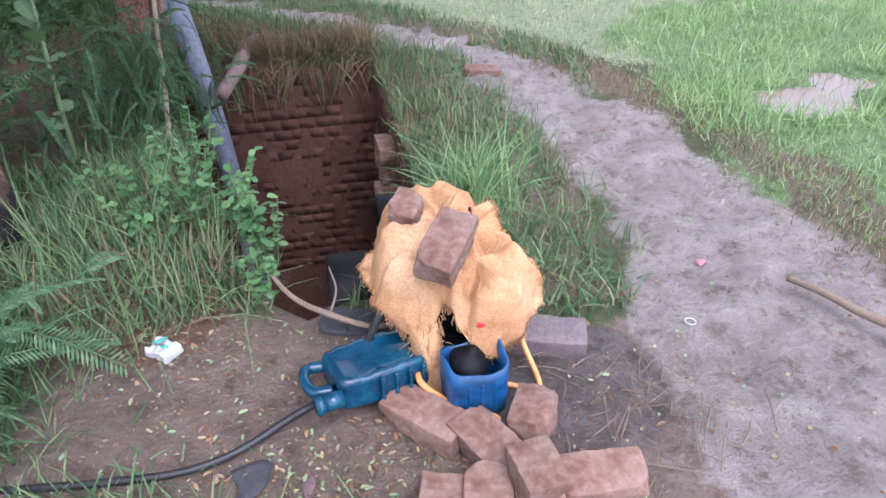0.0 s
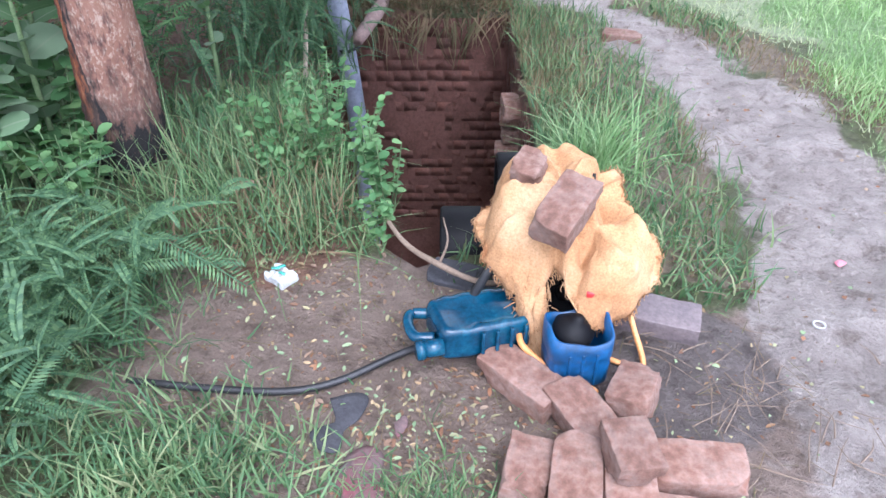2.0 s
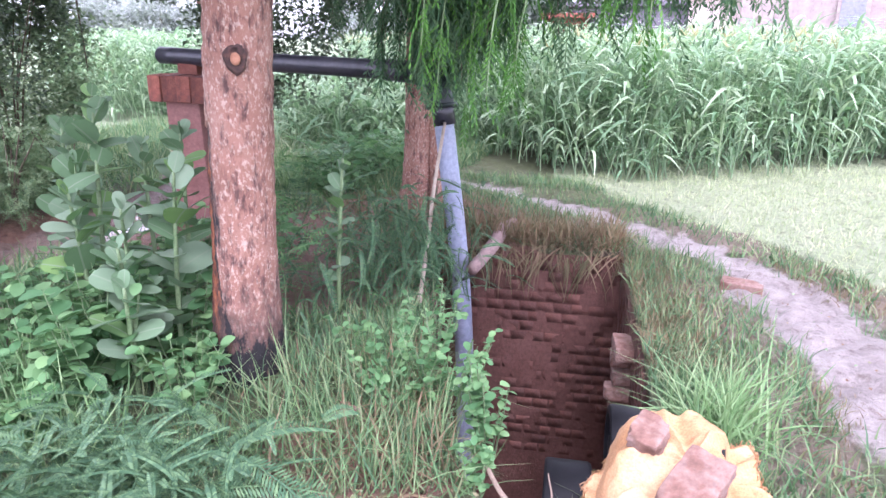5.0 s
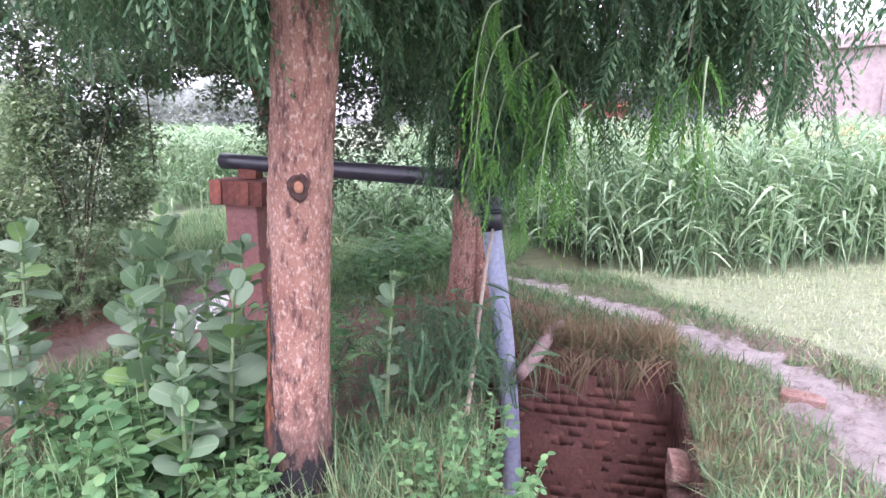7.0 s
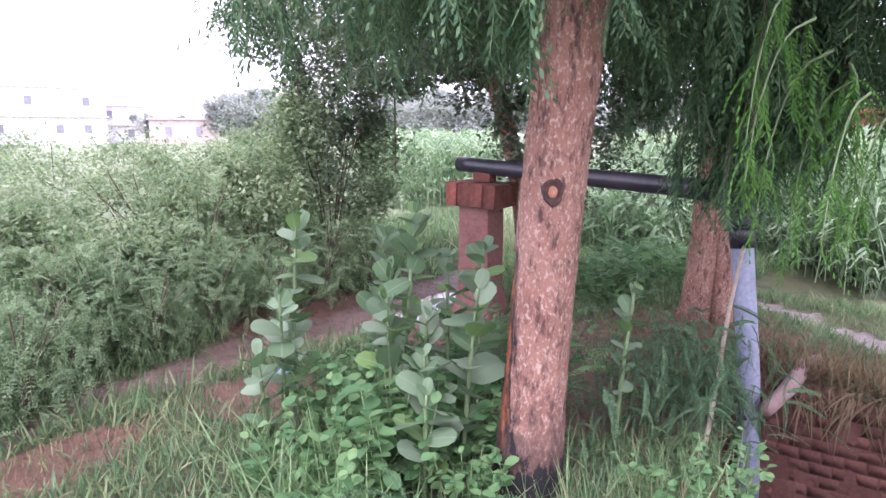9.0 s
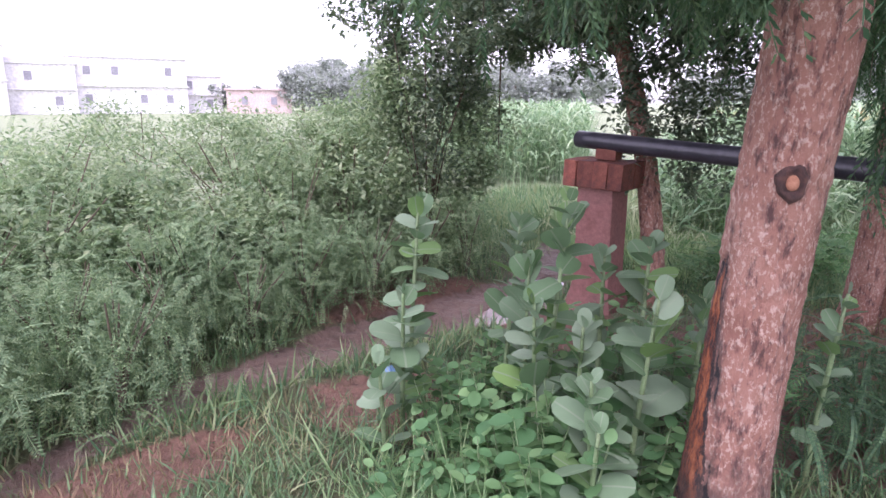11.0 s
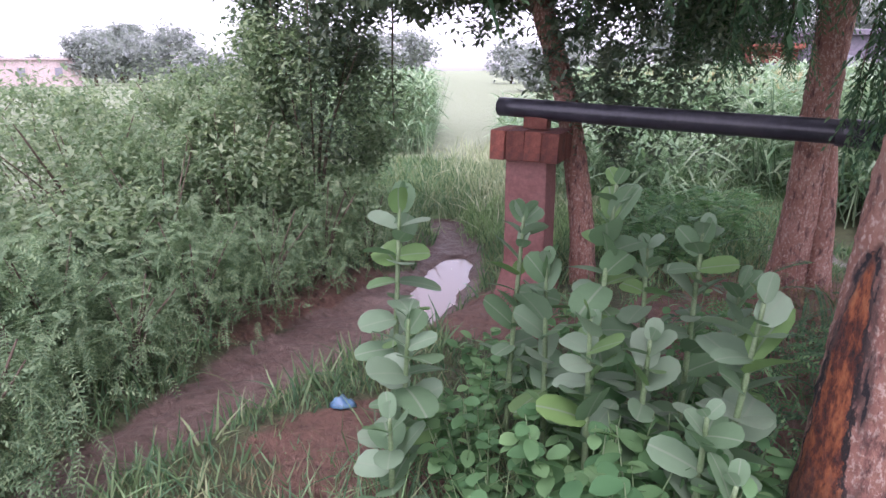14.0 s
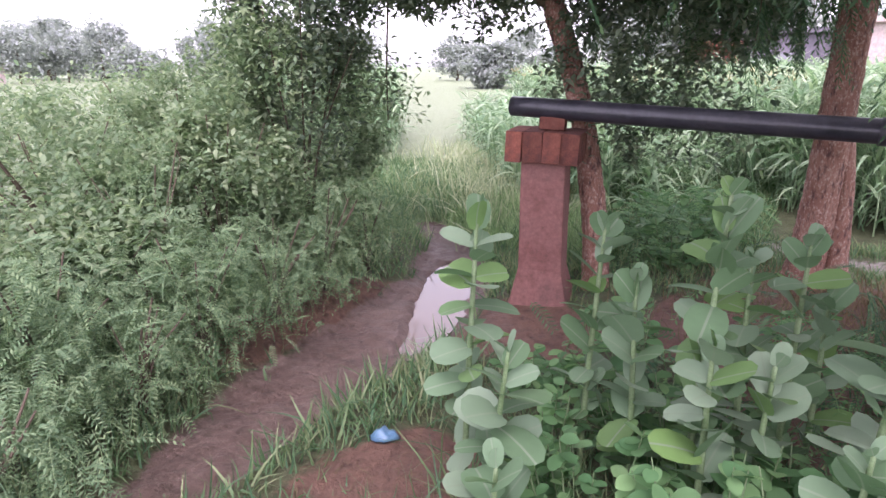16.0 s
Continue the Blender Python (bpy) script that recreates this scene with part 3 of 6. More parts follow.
def ground_mesh():
    """One sheet to the horizon, with a fine middle and the pit's mouth left open."""
    def axis(lo, hi, step):
        fine = np.arange(lo, hi + 1e-6, step)
        out, s = [], step
        a = hi
        while a < 1500:
            s *= 1.22
            a += s
            out.append(a)
        neg, s, a = [], step, lo
        while a > -1500:
            s *= 1.22
            a -= s
            neg.append(a)
        return np.array(neg[::-1] + fine.tolist() + out)

    xs, ys = axis(-6.0, 2.2, 0.04), axis(-0.4, 6.4, 0.04)
    gx, gy = np.meshgrid(xs, ys, indexing="ij")
    verts = np.stack([gx, gy, ground_height(gx, gy)], -1).reshape(-1, 3)
    nx, ny = len(xs), len(ys)
    i, j = np.meshgrid(np.arange(nx - 1), np.arange(ny - 1), indexing="ij")
    a = i * ny + j
    faces = np.stack([a, a + ny, a + ny + 1, a + 1], -1).reshape(-1, 4)
    cx = (gx[:-1, :-1] + gx[1:, 1:]).ravel() / 2
    cy = (gy[:-1, :-1] + gy[1:, 1:]).ravel() / 2
    keep = faces[~inside(PIT, cx, cy)]
    for (x0, y0), (x1, y1) in zip(PIT, PIT[1:] + PIT[:1]):
        dx, dy = x1 - x0, y1 - y0
        u = np.clip(((verts[:, 0] - x0) * dx + (verts[:, 1] - y0) * dy) / (dx * dx + dy * dy), 0, 1)
        px, py = x0 + u * dx, y0 + u * dy
        close = np.hypot(verts[:, 0] - px, verts[:, 1] - py) < 0.03
        verts[close, 0], verts[close, 1] = px[close], py[close]
    edges = np.vstack([keep[:, [k, (k + 1) % 4]] for k in range(4)])
    key = np.sort(edges, 1)
    _, first, count = np.unique(key, axis=0, return_index=True, return_counts=True)
    rim = edges[first[count == 1]]
    mid_x, mid_y = verts[rim].mean(1)[:, 0], verts[rim].mean(1)[:, 1]
    rim = rim[(np.abs(mid_x) < 3) & (mid_y > 1) & (mid_y < 5)]
    n0 = len(verts)
    low = verts[rim].reshape(-1, 3) + np.array([0, 0, -0.14])
    q = n0 + 2 * np.arange(len(rim))
    verts = np.vstack([verts, low])
    keep = np.vstack([keep, np.stack([rim[:, 1], rim[:, 0], q, q + 1], -1)])
    me = mesh_of("ground", verts, keep)
    for key, val in ground_zones(verts[:, 0], verts[:, 1]).items():
        at = me.attributes.new(key, "FLOAT", "POINT")
        at.data.foreach_set("value", np.asarray(val, np.float32))
    return me


ground = tagged(new("ground", shade(ground_mesh(), SOIL)), "muddy earth ground with a trodden path and grassy verges", "ground", kind="structure")


def on_ground(x, y):
    return float(ground_height(np.array(x, float), np.array(y, float)))


# water lying in the ditch and in the low field
def water_sheet(name, outline, z, label):
    bm = bmesh.new()
    bm.faces.new([bm.verts.new((x, y, z)) for x, y in outline])
    return tagged(part(name, bm, WATER), label, "water", kind="structure")


water_sheet("water", [(-3.95, 2.9), (-4.0, 3.8), (-4.3, 4.6), (-4.8, 5.0), (-5.2, 4.8), (-4.9, 4.0), (-4.65, 3.3), (-4.4, 2.85)], -0.142, "shallow muddy water shining white in a ditch")
for px, py, a, b in SPOTS:
    water_sheet("water", [(px + 1.15 * a * math.cos(q), py + 1.15 * b * math.sin(q)) for q in np.linspace(0, 6.1, 18)], on_ground(px, py) + 0.017, "thin sheet of flood water in the grass")


# ---- the pit: walls, floor ----
def slab(bm, x0, y0, x1, y1, z0, z1, thick):
    """A wall of some thickness along a line, thickening to its outer side."""
    d = Vector((x1 - x0, y1 - y0, 0)).normalized()
    o = Vector((d.y, -d.x, 0)) * -thick
    a, b = Vector((x0, y0, 0)), Vector((x1, y1, 0))
    base = [a, b, b + o, a + o]
    lo = [bm.verts.new((p.x, p.y, z0)) for p in base]
    hi = [bm.verts.new((p.x, p.y, z1)) for p in base]
    bm.faces.new(lo[::-1])
    bm.faces.new(hi)
    for k in range(4):
        bm.faces.new((lo[k], lo[(k + 1) % 4], hi[(k + 1) % 4], hi[k]))


PIT_DEPTH = -2.2
pit_walls = []
for k, (a, b) in enumerate(zip(PIT, PIT[1:] + PIT[:1])):
    bm = bmesh.new()
    slab(bm, *a, *b, PIT_DEPTH, -0.06, 0.2)
    bmesh.ops.recalc_face_normals(bm, faces=bm.faces)
    pit_walls.append(tagged(part("wall_pit_%d" % (k + 1), bm, MORTAR, smooth=False), "dark mud-jointed brick lining of the pit", "pit wall", kind="structure"))
bm = bmesh.new()
bm.faces.new([bm.verts.new((x, y, PIT_DEPTH)) for x, y in PIT])
tagged(part("floor_pit", bm, MORTAR), "dark muddy floor of the pit", "floor", kind="structure")

# ---- trees ----
def mask_layer(me, key, values):
    at = me.attributes.new(key, "FLOAT", "POINT")
    at.data.foreach_set("value", np.asarray(values, np.float32))


def trunk_mesh(line, radii, sides, rough, seed, wound=None, char=0.0, steps=24):
    """A trunk with bark relief; masks for a wound on one side and char at the foot."""
    cl = smooth_line(line, steps)
    v, f = tube_arrays(cl, radii, sides, rough, seed, cap=False)
    me = mesh_of("trunk", v, f)
    base = cl[0][2]
    z = v[:, 2] - base
    c = np.stack([np.interp(v[:, 2], cl[:, 2], cl[:, k]) for k in (0, 1)], -1)
    ang = np.arctan2(v[:, 1] - c[:, 1], v[:, 0] - c[:, 0])
    wv, cv = np.zeros(len(v)), np.zeros(len(v))
    if wound:
        a0, half, z0, z1 = wound
        d = np.abs((ang - a0 + np.pi) % (2 * np.pi) - np.pi)
        width = half * np.clip((z1 - z) / (z1 - z0), 0, 1) ** 0.6 + 0.02
        wv = np.clip(1.25 - d / width, 0, 1) * ((z > z0 - 0.15) & (z < z1)) * 0.8
        edge = np.exp(-((d - width * 0.95) / 0.12) ** 2) * (z < z1) * (0.50 + 0.15 * np.sin(z * 17))
        cv = np.maximum(cv, edge)
        bulge = np.clip(1 - d / (half * 0.8), 0, 1) * (z < z1) * (z > z0 - 0.2)
        n = np.stack([np.cos(ang), np.sin(ang), 0 * ang], -1)
        v = v - n * (bulge * 0.012)[:, None]
        me.vertices.foreach_set("co", v.astype(np.float32).ravel())
    if char:
        cv = np.maximum(cv, np.clip(0.9 - 0.55 * z / char, 0, 1) * (z < 1.6 * char))
    mask_layer(me, "wound", wv)
    mask_layer(me, "char", cv)
    return shade(me, BARK)


def hanging_twigs(rng, starts, lengths, lean=0.35):
    """Drooping twigs: arrays of thin tubes and of the points along them."""
    tubes, places, heads = [], [], []
    for s, length in zip(starts, lengths):
        a = rng.uniform(0, 2 * np.pi)
        d = np.array([np.cos(a), np.sin(a), 0]) * lean * length
        line = np.array([s, s + d * 0.5 + (0, 0, -0.12 * length), s + d * 0.85 + (0, 0, -0.5 * length), s + d + (0, 0, -length)])
        line = smooth_line(line, 3)
        tubes.append(tube_arrays(line, [0.006, 0.002], 4, 0, 0, cap=False))
        k = max(5, int(length * 34))
        u = np.sort(rng.uniform(0.05, 1.0, k))
        t = np.linspace(0, 1, len(line))
        places.append(np.stack([np.interp(u, t, line[:, i]) for i in range(3)], -1))
        heads.append(np.full(k, a))
    return joined(tubes), np.vstack(places)


FROND_C, FROND_D = frond(9, 0.6, 0.27, 0.042, 0.95, -0.45), frond(8, 1.0, 0.25, 0.045, 1.1, -0.6)
FROND_A, FROND_B, FROND_FINE = frond(9, 0.45, 0.30), frond(8, 0.9, 0.26), frond(22, 0.7, 0.13)
FROND_LONG = frond(26, 0.5, 0.20, 0.016)


def feathery_crown(seed, starts, lengths, size=(0.12, 0.22)):
    rng = np.random.default_rng(seed)
    tubes, pts = hanging_twigs(rng, starts, lengths)
    out = []
    for tmpl, share in ((FROND_C, 0), (FROND_D, 1)):
        p = pts[share::2]
        turn = rotations(rng, len(p), -1.45, -0.25)
        out.append(scatter(*tmpl, turn, p, rng.uniform(*size, len(p))))
    return tubes, joined(out)


def clump_points(rng, centre, radii, count, clumps, spread=0.34):
    """Points gathered in clumps inside an ellipsoid, so that gaps show between them."""
    c = rng.standard_normal((clumps, 3))
    c = c / np.linalg.norm(c, axis=1)[:, None] * rng.uniform(0.25, 1.0, (clumps, 1)) ** 0.5
    pick = rng.integers(0, clumps, count)
    p = c[pick] + rng.standard_normal((count, 3)) * spread * rng.uniform(0.4, 1.0, (clumps, 1))[pick]
    return np.array(centre) + p * np.array(radii)


CHIP = chip_leaf()


def leaf_cloud(seed, blobs, size, tmpl=CHIP):
    """blobs: centre, radii, count, clumps, spread."""
    rng = np.random.default_rng(seed)
    out = []
    for centre, radii, count, clumps, spread in blobs:
        p = clump_points(rng, centre, radii, count, clumps, spread)
        out.append(scatter(*tmpl, rotations(rng, count, -1.0, 0.6), p, rng.uniform(*size, count)))
    return joined(out)


def polar(az, dist, z, ox=-0.05, oy=0.10):
    a = np.radians(az)
    return np.stack([ox - np.sin(a) * dist, oy + np.cos(a) * dist, z], -1)


rng = np.random.default_rng(11)

# the near tree with a burnt foot and a wounded side
near_tree = thing("tree", pose(0, 0, 0), "reddish-barked roadside tree with a burnt foot and peeled wound", "tree")
part("trunk", trunk_mesh([(-1.725, 2.03, -0.15), (-1.725, 2.04, 0.1), (-1.71, 2.055, 0.5), (-1.68, 2.065, 1.0), (-1.635, 2.07, 1.5), (-1.585, 2.075, 2.0), (-1.525, 2.08, 2.6), (-1.43, 2.11, 3.4)],
     [0.185, 0.153, 0.131, 0.125, 0.122, 0.124, 0.105, 0.08], 56, 0.035, 5, wound=(3.98, 1.1, 0.2, 1.22), char=0.45), BARK, near_tree)
# the healed branch scar
kx, ky, kz = -1.66 + 0.125 * 0.62, 2.068 - 0.125 * 0.79, 1.308
bm = bmesh.new()
knot_turn = look((kx, ky, kz), (kx + 0.62, ky - 0.79, kz)).to_3x3().to_4x4()
for ring, (r0, out) in enumerate(((0.050, -0.012), (0.045, 0.012), (0.036, 0.016), (0.027, 0.006), (0.015, 0.009), (0.004, 0.012))):
    for k in range(20):
        a = 2 * math.pi * k / 20
        rr = r0 * (1 + 0.10 * math.sin(3 * a + ring) + 0.05 * math.sin(7 * a))
        bm.verts.new(Matrix.Translation((kx, ky, kz)) @ knot_turn @ Vector((rr * 0.85 * math.cos(a), rr * 1.1 * math.sin(a), -out)))
bm.verts.ensure_lookup_table()
for ring in range(5):
    for k in range(20):
        bm.faces.new([bm.verts[ring * 20 + k], bm.verts[ring * 20 + (k + 1) % 20], bm.verts[ring * 20 + 20 + (k + 1) % 20], bm.verts[ring * 20 + 20 + k]])
bmesh.ops.recalc_face_normals(bm, faces=bm.faces)
KNOT = mottled("dark_knot", [(0.03, 0.018, 0.015), (0.06, 0.03, 0.024), (0.12, 0.055, 0.04)], 45, 0.85, 0.8, 0.004)
scar = part("branch_scar", bm, KNOT, near_tree, "dark healed ring where a branch was cut")
bm = bmesh.new()
bmesh.ops.create_uvsphere(bm, u_segments=18, v_segments=10, radius=1.0)
for v in bm.verts:
    v.co = Vector((v.co.x * 0.017, v.co.y * 0.022, v.co.z * 0.006)) * (1 + 0.12 * noise.noise(v.co * 3))
core = part("heartwood", bm, mottled("orange_heartwood", [(0.26, 0.11, 0.06), (0.40, 0.20, 0.12)], 60, 0.8, 0.6, 0.003), scar, "orange-brown heartwood")
core.matrix_local = Matrix.Translation((kx + 0.006, ky - 0.0075, kz)) @ knot_turn
for line, rad in (([(-1.57, 2.08, 2.15), (-1.42, 2.35, 2.5), (-1.1, 2.8, 2.9), (-0.7, 3.3, 3.1)], [0.09, 0.06, 0.03]),
                  ([(-1.49, 2.1, 2.9), (-1.7, 2.7, 3.2), (-2.0, 3.4, 3.3)], [0.08, 0.05, 0.025]),
                  ([(-1.45, 2.1, 3.2), (-1.9, 2.0, 3.5), (-2.5, 1.8, 3.7)], [0.07, 0.04, 0.02]),
                  # unseen limbs added to carry the shading canopy
                  ([(-1.44, 2.11, 3.3), (-1.35, 1.7, 3.65), (-1.2, 1.0, 3.85), (-1.1, 0.4, 3.9)], [0.07, 0.045, 0.015]),
                  ([(-1.44, 2.11, 3.3), (-1.6, 2.5, 3.6), (-2.1, 3.0, 3.85), (-2.6, 3.3, 3.9)], [0.07, 0.045, 0.015]),
                  ([(-1.44, 2.11, 3.3), (-1.0, 2.3, 3.65), (-0.4, 2.3, 3.85), (0.1, 2.2, 3.9)], [0.06, 0.04, 0.015])):
    tube("limb", line, rad, BARK, 10, 0.04, 3, near_tree)
boughs = np.array([0.4, 1.2, 2.6, 5.0, 6.2, 9.6, 14.5, 17.0, 19.5, 21.5, 22.8, 28.0, 32.5, 36.0, 39.5])
pick = np.where(rng.uniform(0, 1, 310) < 0.42, rng.integers(0, 7, 310), rng.integers(7, len(boughs), 310))
thin = (pick < 7) & (rng.uniform(0, 1, 310) < 0.25)
az = np.concatenate([boughs[pick] + rng.normal(0, 0.95, 310), rng.uniform(19.8, 24.0, 80)])
dist = np.concatenate([3.0 + 1.4 * ((pick * 0.37) % 1) + rng.normal(0, 0.12, 310), rng.uniform(3.7, 4.2, 80)])
zlow = np.interp(az, [-3, 1, 4, 8, 11, 14, 17, 21, 24, 27, 31, 36, 42], [1.60, 1.36, 1.46, 1.52, 1.45, 1.55, 1.3, 1.25, 1.0, 0.95, 1.45, 1.6, 1.75]) + rng.uniform(-0.05, 0.4, 390)
zlow = np.where((dist < 3.65) & (az > 19), np.maximum(zlow, 1.45), zlow)
zlow = np.where(az > 25.6, np.maximum(zlow, 1.9), zlow)
top = np.maximum(zlow + 0.5, np.concatenate([rng.uniform(1.9, 3.0, 310), rng.uniform(1.7, 2.1, 80)]))
length = np.clip((top - zlow) * rng.uniform(0.55, 1.0, 390), 0.3, 1.1)
length[:310][thin] = 0.3
tw, lv = feathery_crown(21, polar(az, dist, top), length, (0.14, 0.27))
tagged(part("twig_tangle", shade(mesh_of("twig_tangle", *tw), TWIG), TWIG, near_tree), kind="stuff")
part("crown", shade(mesh_of("crown", *lv), LEAF_FINE, False), LEAF_FINE, near_tree, "drooping feathery green foliage")
az = np.concatenate([rng.uniform(5, 62, 120), rng.uniform(40, 60, 80)])
dist = rng.uniform(1.9, 3.2, 200)
top = rng.uniform(2.6, 3.4, 200)
tw, lv = feathery_crown(22, polar(az, dist, top), np.clip(top - np.where(az > 36, rng.uniform(1.80, 2.3, 200), rng.uniform(2.1, 2.6, 200)), 0.3, 1.2))
tagged(part("twig_tangle", shade(mesh_of("twig_tangle", *tw), TWIG), TWIG, near_tree), kind="stuff")
part("crown", shade(mesh_of("crown", *lv), LEAF_FINE, False), LEAF_FINE, near_tree)
# a high canopy out of view, added to the tree to shade the ground
cloud = leaf_cloud(27, [((-1.5, 1.9, 3.75), (2.0, 2.0, 0.55), 5200, 70, 0.16)], (0.10, 0.20))
part("crown", shade(mesh_of("crown", *cloud), LEAF_FINE, False), LEAF_FINE, near_tree)
# a paler young branch hanging low
starts = polar(np.array([21.5, 20, 18.5, 17.5, 17, 16, 14, 6, 5, 8]), np.array([2.6, 2.6, 2.65, 2.6, 2.7, 2.6, 2.7, 2.5, 2.5, 2.6]), np.array([2.0, 1.9, 1.8, 1.75, 1.7, 1.65, 1.6, 1.7, 1.75, 1.65]))
tw, lv = feathery_crown(23, starts, np.array([0.5, 0.55, 0.6, 0.6, 0.6, 0.5, 0.4, 0.3, 0.35, 0.3]), (0.10, 0.17))
tagged(part("twig_tangle", shade(mesh_of("twig_tangle", *tw), STEM), STEM, near_tree), kind="stuff")
part("young_branch", shade(mesh_of("young_branch", *lv), LEAF_BRIGHT, False), LEAF_BRIGHT, near_tree, "bright yellow-green young foliage")

# the forked tree behind the pit
back_tree = thing("tree", pose(0, 0, 0), "leaning reddish tree on the far bank of the pit", "tree")
part("trunk", trunk_mesh([(-2.290, 4.82, -0.05), (-2.255, 4.81, 0.25), (-2.225, 4.80, 0.7), (-2.205, 4.79, 1.2), (-2.180, 4.78, 1.8), (-2.110, 4.77, 2.5), (-2.010, 4.80, 3.4)],
     [0.15, 0.115, 0.104, 0.10, 0.096, 0.09, 0.065], 40, 0.05, 8, char=0.03), BARK, back_tree)
part("trunk", trunk_mesh([(-2.08, 4.88, -0.05), (-2.09, 4.87, 0.3), (-2.12, 4.85, 0.8), (-2.16, 4.82, 1.3)], [0.095, 0.075, 0.068, 0.045], 30, 0.05, 9), BARK, back_tree)
pick = rng.integers(4, 14, 90)
az = 8.0 + 2.55 * pick + rng.normal(0, 0.5, 90)
dist = 4.7 + 1.6 * ((pick * 0.41) % 1) + rng.normal(0, 0.15, 90)
top = rng.uniform(2.4, 3.8, 90)
tw, lv = feathery_crown(25, polar(az, dist, top), np.clip(top - rng.uniform(1.8, 2.5, 90), 0.3, 1.2), (0.16, 0.28))
tagged(part("twig_tangle", shade(mesh_of("twig_tangle", *tw), TWIG), TWIG, back_tree), kind="stuff")
part("crown", shade(mesh_of("crown", *lv), LEAF_FINE, False), LEAF_FINE, back_tree)

starts = np.stack([rng.uniform(-3.3, -2.3, 60), rng.uniform(4.6, 5.5, 60), rng.uniform(2.3, 3.1, 60)], -1)
tw, lv = feathery_crown(26, starts, np.clip(starts[:, 2] - rng.uniform(1.5, 1.9, 60), 0.3, 1.1), (0.14, 0.24))
tagged(part("twig_tangle", shade(mesh_of("twig_tangle", *tw), TWIG), TWIG, back_tree), kind="stuff")
part("crown", shade(mesh_of("crown", *lv), LEAF_FINE, False), LEAF_FINE, back_tree)


# the small-leaved tree beside the pillar
side_tree = thing("tree", pose(0, 0, 0), "small-leaved tree leaning over the ditch beside the pillar", "tree")
part("trunk", trunk_mesh([(-3.50, 4.35, -0.1), (-3.52, 4.33, 0.4), (-3.60, 4.32, 0.95), (-3.70, 4.3, 1.4), (-3.84, 4.3, 1.8), (-4.05, 4.32, 2.3), (-4.4, 4.4, 2.9)],
     [0.10, 0.085, 0.08, 0.075, 0.075, 0.06, 0.04], 28, 0.06, 12), BARK, side_tree)
for line, rad in (([(-3.86, 4.3, 1.85), (-4.3, 4.1, 2.2), (-4.9, 3.9, 2.35), (-5.6, 3.8, 2.3)], [0.045, 0.03, 0.012]),
                  ([(-4.05, 4.32, 2.3), (-3.7, 4.5, 2.7), (-3.3, 4.6, 2.9)], [0.045, 0.03, 0.015]),
                  ([(-4.9, 3.9, 2.35), (-5.1, 4.2, 2.0), (-5.2, 4.3, 1.5), (-5.2, 4.3, 1.1)], [0.012, 0.008, 0.004])):
    tube("limb", line, rad, TWIG, 8, 0.05, 3, side_tree)
cloud = leaf_cloud(31, [((-4.7, 4.3, 2.75), (1.8, 1.3, 0.7), 21000, 80, 0.17), ((-3.4, 4.55, 2.4), (1.1, 0.8, 0.65), 6500, 34, 0.18), ((-3.55, 4.35, 1.45), (0.35, 0.3, 0.75), 1500, 22, 0.25),
                        ((-5.75, 4.0, 1.9), (0.55, 0.5, 0.6), 4200, 30, 0.25), ((-3.1, 4.7, 1.6), (0.6, 0.4, 0.75), 3000, 26, 0.25), ((-6.3, 3.7, 2.5), (0.7, 0.6, 0.5), 4200, 22, 0.22),
                        ((-4.3, 3.7, 2.3), (1.2, 0.7, 0.45), 7000, 46, 0.2), ((-2.95, 4.65, 2.1), (0.8, 0.55, 0.55), 1400, 30, 0.2), ((-5.55, 3.9, 1.5), (0.6, 0.5, 0.85), 1900, 34, 0.2), ((-4.6, 4.3, 2.0), (0.6, 0.5, 0.35), 3000, 26, 0.22)], (0.04, 0.085))
part("crown", shade(mesh_of("crown", *cloud), LEAF_SMALL, False), LEAF_SMALL, side_tree, "airy crown of small dark green leaves")


# ---- bushes along the ditch ----
def bush(name, seed, x, y, h, r, count, mat, label, size=(0.03, 0.07), stems=7, tmpl=CHIP, spread=0.26):
    rng = np.random.default_rng(seed)
    z = on_ground(x, y)
    ob = thing(name, pose(x, y, z), label, "bush", "bushes along the ditch")
    lines = []
    for k in range(stems):
        a, q = rng.uniform(0, 6.28), rng.uniform(0.3, 0.85) * r
        lines.append(tube_arrays(smooth_line([(0, 0, -0.05), (0.3 * q * math.cos(a), 0.3 * q * math.sin(a), 0.4 * h), (q * math.cos(a), q * math.sin(a), h * rng.uniform(0.7, 0.95))], 4), [0.012, 0.004], 5, 0, 0, False))
    tagged(part("stem_tangle", shade(mesh_of("stem_tangle", *joined(lines)), TWIG), TWIG, ob), kind="stuff")
    cloud = leaf_cloud(seed, [((0, 0, h * 0.5), (r, r, h * 0.48), count, 56, spread)], size, tmpl)
    v = cloud[0]
    v[:, 2] = np.where(v[:, 2] < -0.05, np.abs(v[:, 2]) * 0.4, v[:, 2])
    part("foliage", shade(mesh_of("foliage", v, cloud[1]), mat, False), mat, ob)
    return ob


